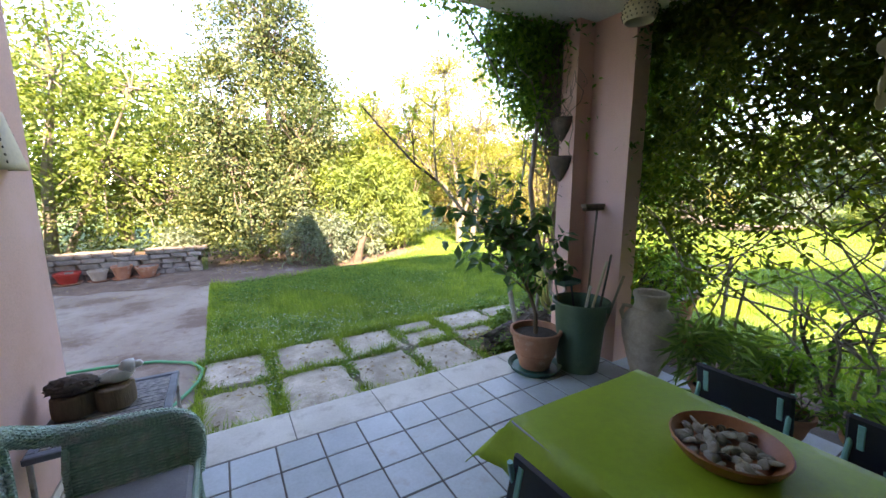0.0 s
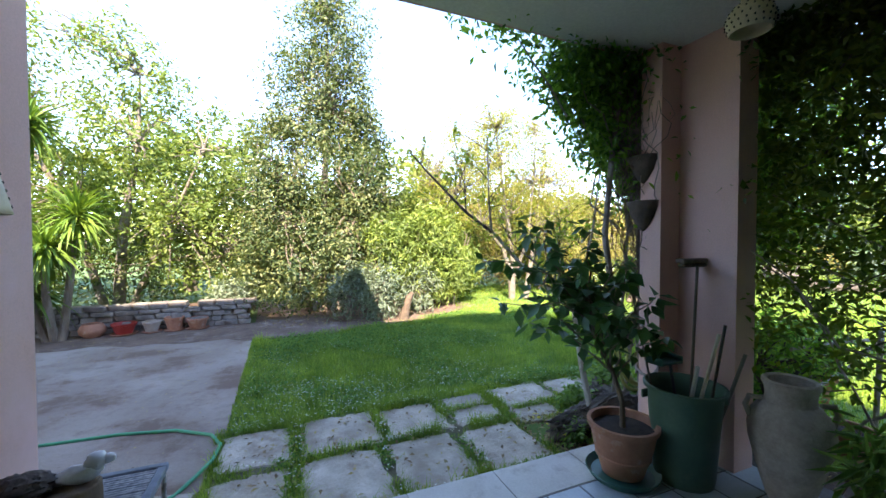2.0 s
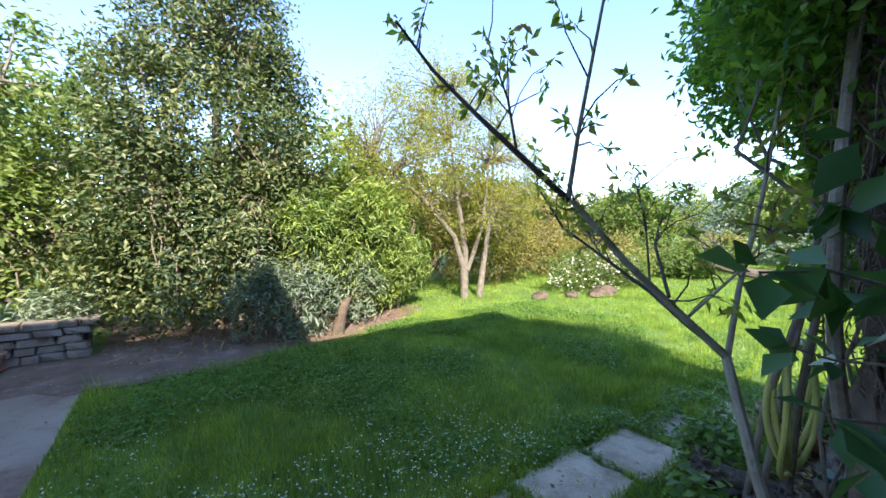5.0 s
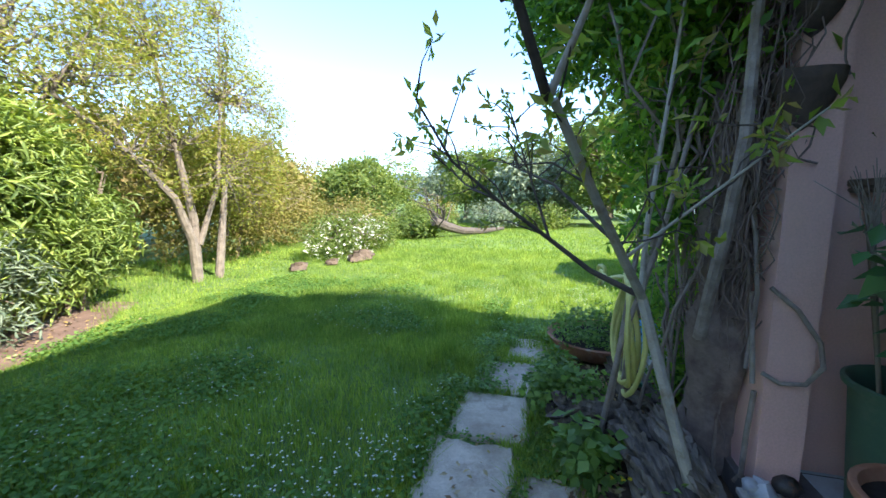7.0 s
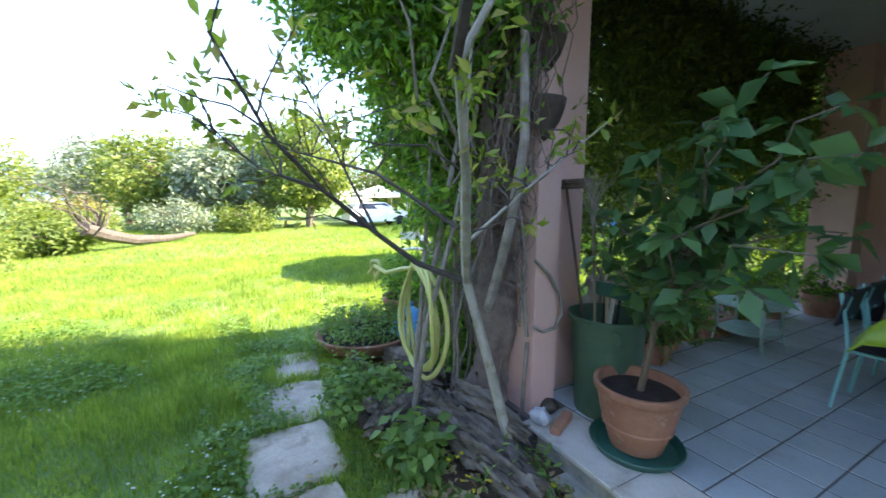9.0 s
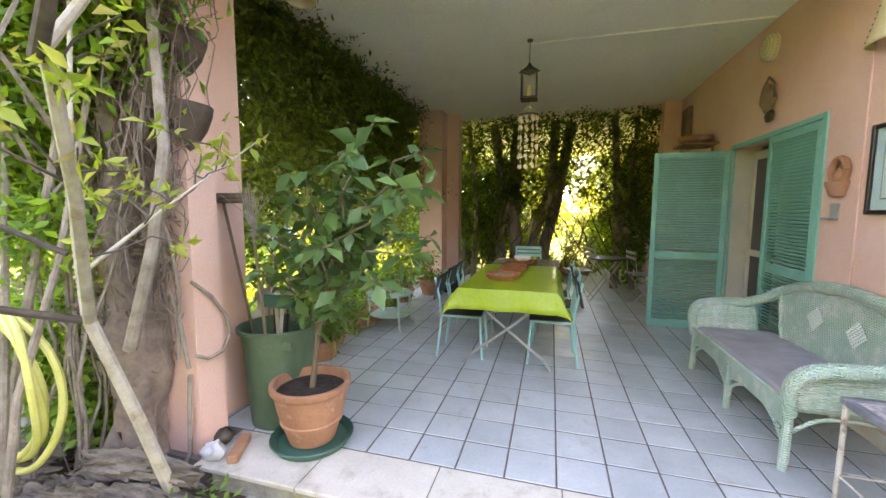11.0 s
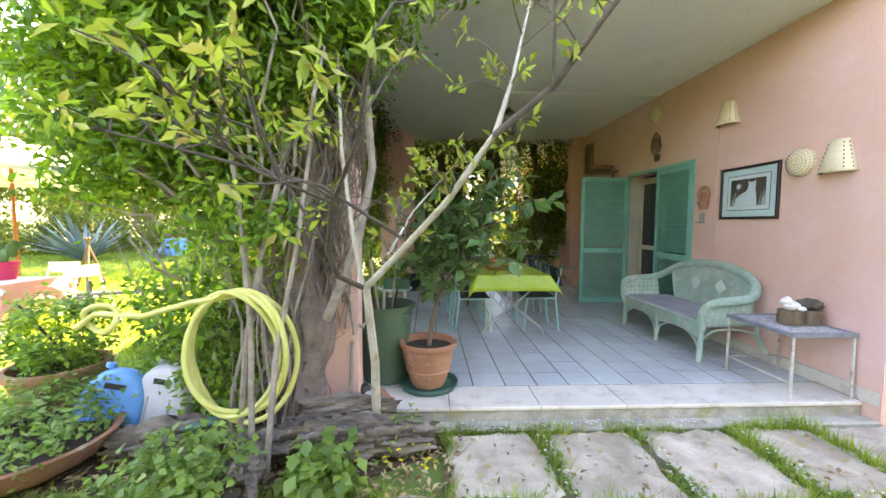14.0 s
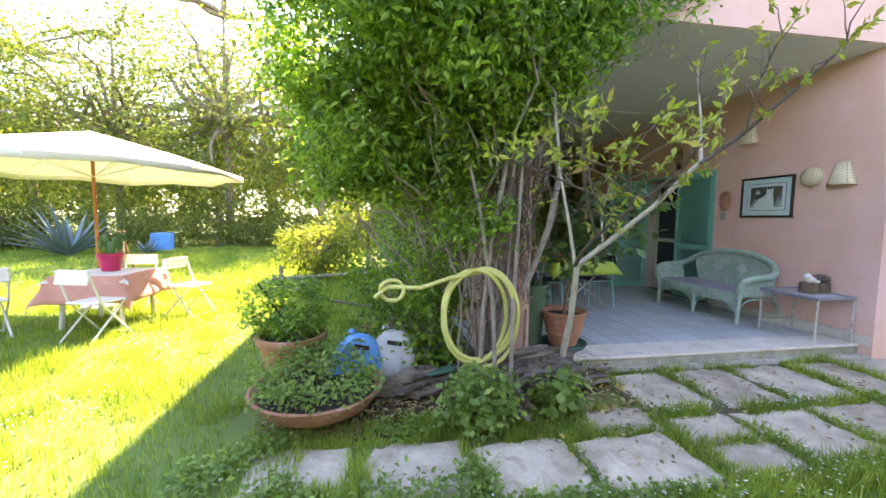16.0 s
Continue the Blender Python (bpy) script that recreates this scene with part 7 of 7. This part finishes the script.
floor = tagged(new("floor"), "pale blue-grey glazed floor tiles with dark joints", kind="structure")
tile_me = Shape().box((-.133, -.133, -.012), (.133, .133, 0), .003).mesh("tile", TILE, True, 20)
for row in range(18):
    for k in range(-4, 12):
        instance("tile", tile_me, floor, (tile_x(k) + PITCH / 2, 2.51 - PITCH * (row + .5), rng.uniform(-.0012, .0012)), (rng.normal() * .0015, rng.normal() * .0015, 0))
rest = Shape()
for row in range(18, 31):
    for k in range(-4, 12):
        x, y = tile_x(k) + PITCH / 2, 2.51 - PITCH * (row + .5)
        rest.box((x - .133, y - .133, -.012), (x + .133, y + .133, 0), .0025)
ft = part("far_tiles", rest, TILE, floor)
tagged(ft, kind="stuff")
edge = tagged(new("terrace_edge"), "cream limestone edging of the terrace", kind="structure")
xs = [WALL + .016, tile_x(.5), tile_x(2.9), tile_x(5.3), tile_x(7.8), 2.965]
for a, b in zip(xs, xs[1:]):
    part("edge_stone", Shape().box((a + .0015, 2.515, -.03), (b - .0015, 2.893, .0), .005), LIME, edge)

pave = tagged(new("pavement"), "rough limestone paving slabs with grass between them", kind="structure")


def slab(x0, x1, y0, y1, z=0.0):
    n = 7
    poly = []
    cor = [(x0, y0), (x1, y0), (x1, y1), (x0, y1)]
    for i in range(4):
        (ax, ay), (bx, by) = cor[i], cor[(i + 1) % 4]
        for k in range(n):
            t = k / n
            j = .018 if 0 < k else .03
            poly.append((ax + (bx - ax) * t + rng.normal() * j, ay + (by - ay) * t + rng.normal() * j))
    cx, cy = (x0 + x1) / 2, (y0 + y1) / 2
    m = len(poly)
    inner = [(cx + (x - cx) * .96, cy + (y - cy) * .96) for x, y in poly]
    zt = G + .014 + z
    v = [(x, y, G - .08) for x, y in poly] + [(x, y, zt - .012) for x, y in poly] + [(x, y, zt + rng.normal() * .002) for x, y in inner]
    f = [(i, (i + 1) % m, m + (i + 1) % m, m + i) for i in range(m)] + [(m + i, m + (i + 1) % m, 2 * m + (i + 1) % m, 2 * m + i) for i in range(m)] + [tuple(range(2 * m, 3 * m))]
    part("paving_slab", Shape().add(v, f), SLAB, pave, angle=25)


PAVE = [(-.34, .18, 3.12, 3.72), (.3, .9, 3.12, 3.76), (1.02, 1.6, 3.12, 3.76), (1.72, 2.3, 3.15, 3.72), (-1.1, -.44, 3.1, 3.7),
        (-.32, .22, 3.86, 4.46), (.34, 1.0, 3.86, 4.5), (1.1, 1.68, 3.88, 4.46), (1.8, 2.3, 3.86, 4.16), (1.8, 2.3, 4.22, 4.5), (2.45, 3.14, 4.02, 4.52), (2.4, 2.9, 3.66, 3.94), (3.22, 3.8, 3.98, 4.5), (3.9, 4.5, 3.88, 4.42), (4.62, 5.2, 3.85, 4.25)]
PAVE = [(x0 - .016, x1 + .016, (3.03 if y0 < 3.3 else y0 - .016), y1 + .02) for x0, x1, y0, y1 in PAVE]
for a in PAVE:
    slab(*a, z=-.016 if a[0] > 3.8 else 0.0)
structure("joint_soil", Shape().box((-.36, 2.895, G - .03), (2.36, 4.58, G + .004)), JOINT)

# rubble wall behind the pots, laid in courses
rub = tagged(new("garden_wall"), "low dry-stone garden wall of brown rubble", kind="structure")
blocks = []
for s in range(5):
    sh = Shape().box((-.5, -.5, -.5), (.5, .5, .5), .09)
    sh.v = [tuple(Vector(p) * (1 + .18 * noise.noise(Vector(p) * 1.3 + Vector((s * 7, 0, 0))))) for p in sh.v]
    blocks.append(sh.mesh("stone", STONE, True, 25))
structure("wall_core", Shape().box((-6.0, 10.06, G - .1), (-.55, 10.4, G + .46)), SOIL)
z = G
for c in range(5):
    h = rng.uniform(.095, .125)
    x = -6.0 + rng.uniform(0, .2)
    while x < -.6:
        w = rng.uniform(.18, .4)
        if c < 4 or rng.uniform() < .8:
            instance("stone", blocks[int(rng.integers(5))], rub, (x + w / 2, 10.06 + rng.normal() * .02, z + h / 2), (0, 0, rng.normal() * .04), (w * .97, .3, h * .94))
        x += w
    z += h

# ---- grass, daisies, litter ----
def mesh_blades(name, base, h, w, mat, lean=.35):
    n = len(base)
    a = rng.uniform(0, 2 * math.pi, n)
    hh = h * rng.uniform(.5, 1.3, n) * np.array([1 + .7 * noise.noise(Vector((x * 1.7, y * 1.7, 5.0))) for x, y, _ in base])
    d = np.stack([np.cos(a), np.sin(a), np.zeros(n)], 1)
    s = np.stack([-np.sin(a), np.cos(a), np.zeros(n)], 1)
    ln = np.abs(rng.normal(size=n)) * lean
    p0, p1 = base - s * w / 2, base + s * w / 2
    tip = base + d * (hh * ln)[:, None] + np.array([0, 0, 1.0]) * hh[:, None]
    co = np.stack([p0, p1, tip], 1).reshape(-1, 3)
    me = bpy.data.meshes.new(name)
    me.vertices.add(3 * n)
    me.vertices.foreach_set("co", co.astype(np.float32).ravel())
    me.loops.add(3 * n)
    me.loops.foreach_set("vertex_index", np.arange(3 * n, dtype=np.int32))
    me.polygons.add(n)
    me.polygons.foreach_set("loop_start", np.arange(0, 3 * n, 3, dtype=np.int32))
    me.materials.append(mat)
    me.update(calc_edges=True)
    return me


def on_slab(p, grow=0.0):
    hit = np.zeros(len(p), bool)
    for x0, x1, y0, y1 in PAVE:
        hit |= (p[:, 0] > x0 - grow) & (p[:, 0] < x1 + grow) & (p[:, 1] > y0 - grow) & (p[:, 1] < y1 + grow)
    return hit


def scatter(n, x0, x1, y0, y1, patchy=0.0, ps=1.5):
    p = np.stack([rng.uniform(x0, x1, n), rng.uniform(y0, y1, n), np.full(n, G - .012)], 1)
    if patchy:
        k = np.array([noise.noise(Vector((x * ps, y * ps, 3.3))) for x, y, _ in p])
        p = p[k > patchy + rng.normal(size=len(p)) * .08]
    return p


def lawn_area(p):
    ok = ~((p[:, 0] < 3.62) & (p[:, 1] < 3.02)) & ~((p[:, 0] < -.36) & (p[:, 1] > 3)) & ~((p[:, 1] < 4.48) & (p[:, 0] < 5.3) & (p[:, 1] > 3.0) & (p[:, 0] < 4.9))
    ok &= ~((p[:, 0] < 4.4) & (p[:, 1] < 3.1)) & ~((p[:, 0] > 2.1) & (p[:, 0] < 5.5) & (p[:, 1] > 2.4) & (p[:, 1] < 3.75))
    ok &= p[:, 1] < np.interp(p[:, 0], [-.4, .6, 1.4, 2.5, 3.9, 5.2, 5.6], [8.35, 8.25, 8.5, 8.75, 9.25, 10.1, 40]) + rng.normal(size=len(p)) * .12
    return p[ok]


g1 = lawn_area(scatter(150000, -.36, 6.5, 4.3, 9.4))
g2 = lawn_area(scatter(150000, 4.4, 13, -3, 9.8))
g3 = lawn_area(scatter(120000, 10, 26, -14, 12))
g5 = scatter(30000, 4.6, 16, 9.6, 14)
g4 = lawn_area(scatter(40000, 5.0, 12, -14, -3))
for nm, g, h, w in (("grass", g1, .06, .007), ("grass", g2, .07, .008), ("grass", g3, .09, .02), ("grass", g4, .09, .02), ("grass", g5, .09, .014)):
    tagged(new(nm, mesh_blades(nm, g, h, w, L_GRASS)), "short green lawn grass", "grass", kind="stuff")
t1 = np.concatenate([lawn_area(scatter(60000, -.3, 13, 3.6, 9.6, .18, 1.1)), lawn_area(scatter(90000, 4.6, 10, -2, 7.5, .1, 2.3))])
tagged(new("grass", mesh_blades("grass", t1, .13, .008, L_GRASS, .5)), "taller tufts of lawn grass", "grass", kind="stuff")
cl = lawn_area(scatter(70000, -.3, 8, 4.4, 9.2, .12, .9))
cl[:, 2] += rng.uniform(.02, .09, len(cl))
tagged(new("clover", leaf_mesh("clover", cl, .038, L_CLOVER, .85, 1.3)), "patches of dark green clover in the lawn", "clover", kind="stuff")
wd = scatter(5500, 3.75, 5.6, 3.6, 4.75, -.02, 2.6)
wd = wd[~on_slab(wd, -.12) | (rng.uniform(size=len(wd)) < .12)]
wd[:, 2] += rng.uniform(.015, .1, len(wd))
tagged(new("weeds", leaf_mesh("weeds", wd, .045, L_HERB, .6, 1.1, droop=.2)), "low weeds creeping over the paving", "weeds", kind="stuff")
jw = scatter(16000, -.4, 3.8, 2.98, 4.62)
jw = jw[~on_slab(jw, -.02) & ~((jw[:, 0] > 2.35) & (jw[:, 1] < 3.6))]
jw = jw[np.array([noise.noise(Vector((x * 1.9, y * 1.9, 2.7))) for x, y, _ in jw]) > .02]
jw[:, 2] += rng.uniform(.01, .06, len(jw))
tagged(new("weeds", leaf_mesh("weeds", jw, .032, L_CLOVER, .7, 1.2)), "small clover and weeds between the slabs", "weeds", kind="stuff")
# grass in the paving joints
jn = scatter(90000, -.4, 5.2, 2.98, 4.7)
jn = jn[~on_slab(jn, -.03)]
jn = jn[~((jn[:, 0] > 2.35) & (jn[:, 1] < 3.6))]
jk = np.array([noise.noise(Vector((x * 2.2, y * 2.2, 8.1))) for x, y, _ in jn])
jn = jn[jk > -.16 + rng.normal(size=len(jn)) * .1]
tagged(new("grass", mesh_blades("grass", jn, .085, .008, L_GRASS, .8)), "grass growing in the paving joints", "grass", kind="stuff")
dl = np.concatenate([lawn_area(scatter(1700, -.3, 6, 4.3, 7.4, -.1, .9)), lawn_area(scatter(800, -.3, 3, 4.4, 5.6, -.2, 1.5)), scatter(1100, -.3, 2.2, 2.93, 4.6, .0, 2.0), lawn_area(scatter(3500, 4.6, 9, -1, 7, .05, .8))])
dl = dl[~on_slab(dl)]
dl[:, 2] += rng.uniform(.05, .09, len(dl))
dd = np.repeat(dl, 6, 0)
aa = np.tile(np.arange(6) * math.pi / 3, len(dl)) + np.repeat(rng.uniform(0, 1, len(dl)), 6)
al = np.stack([np.cos(aa), np.sin(aa), np.zeros(len(aa))], 1) * 8
tagged(new("daisies", leaf_mesh("daisies", dd, .0095, L_PETAL, .6, 6, fold=.02, along=al)), "small white daisies in the lawn", "daisies", kind="stuff")
yl = np.concatenate([scatter(26, 2.4, 3.1, 3.0, 3.6), scatter(60, 6, 12, 3, 9)])
yl[:, 2] += .14
tagged(new("yellow_flowers", leaf_mesh("yellow_flowers", np.repeat(yl, 5, 0), .018, L_YELLOWP, .8, 3)), "small yellow flowers", "flowers", kind="stuff")
lt_ = np.concatenate([scatter(1500, 2.3, 5.3, 2.9, 3.75), scatter(500, 3.5, 4.4, -2.5, 2.4), scatter(420, -.3, 3.4, 2.92, 4.4), scatter(900, -.3, 4.5, 9.0, 11)])
lt_ = lt_[~((lt_[:, 0] < 2.95) & (lt_[:, 1] < 2.96))]
lt_[:, 2] = G + .03
tagged(new("leaf_litter", leaf_mesh("leaf_litter", lt_, .05, L_DRY, .5, 1.5)), "dry fallen leaves on the soil", "leaf litter", kind="stuff")
dv = np.stack([rng.uniform(-5, -.4, 3200), rng.uniform(3.2, 9.9, 3200), np.full(3200, G + .008)], 1)
dv = dv[(rng.uniform(size=3200) < .25 + .75 * (dv[:, 1] > 7.5))]
tagged(new("leaf_litter", leaf_mesh("leaf_litter", dv, .026, L_DRY, .5, 3)), "dry leaves scattered on the drive", "leaf litter", kind="stuff")
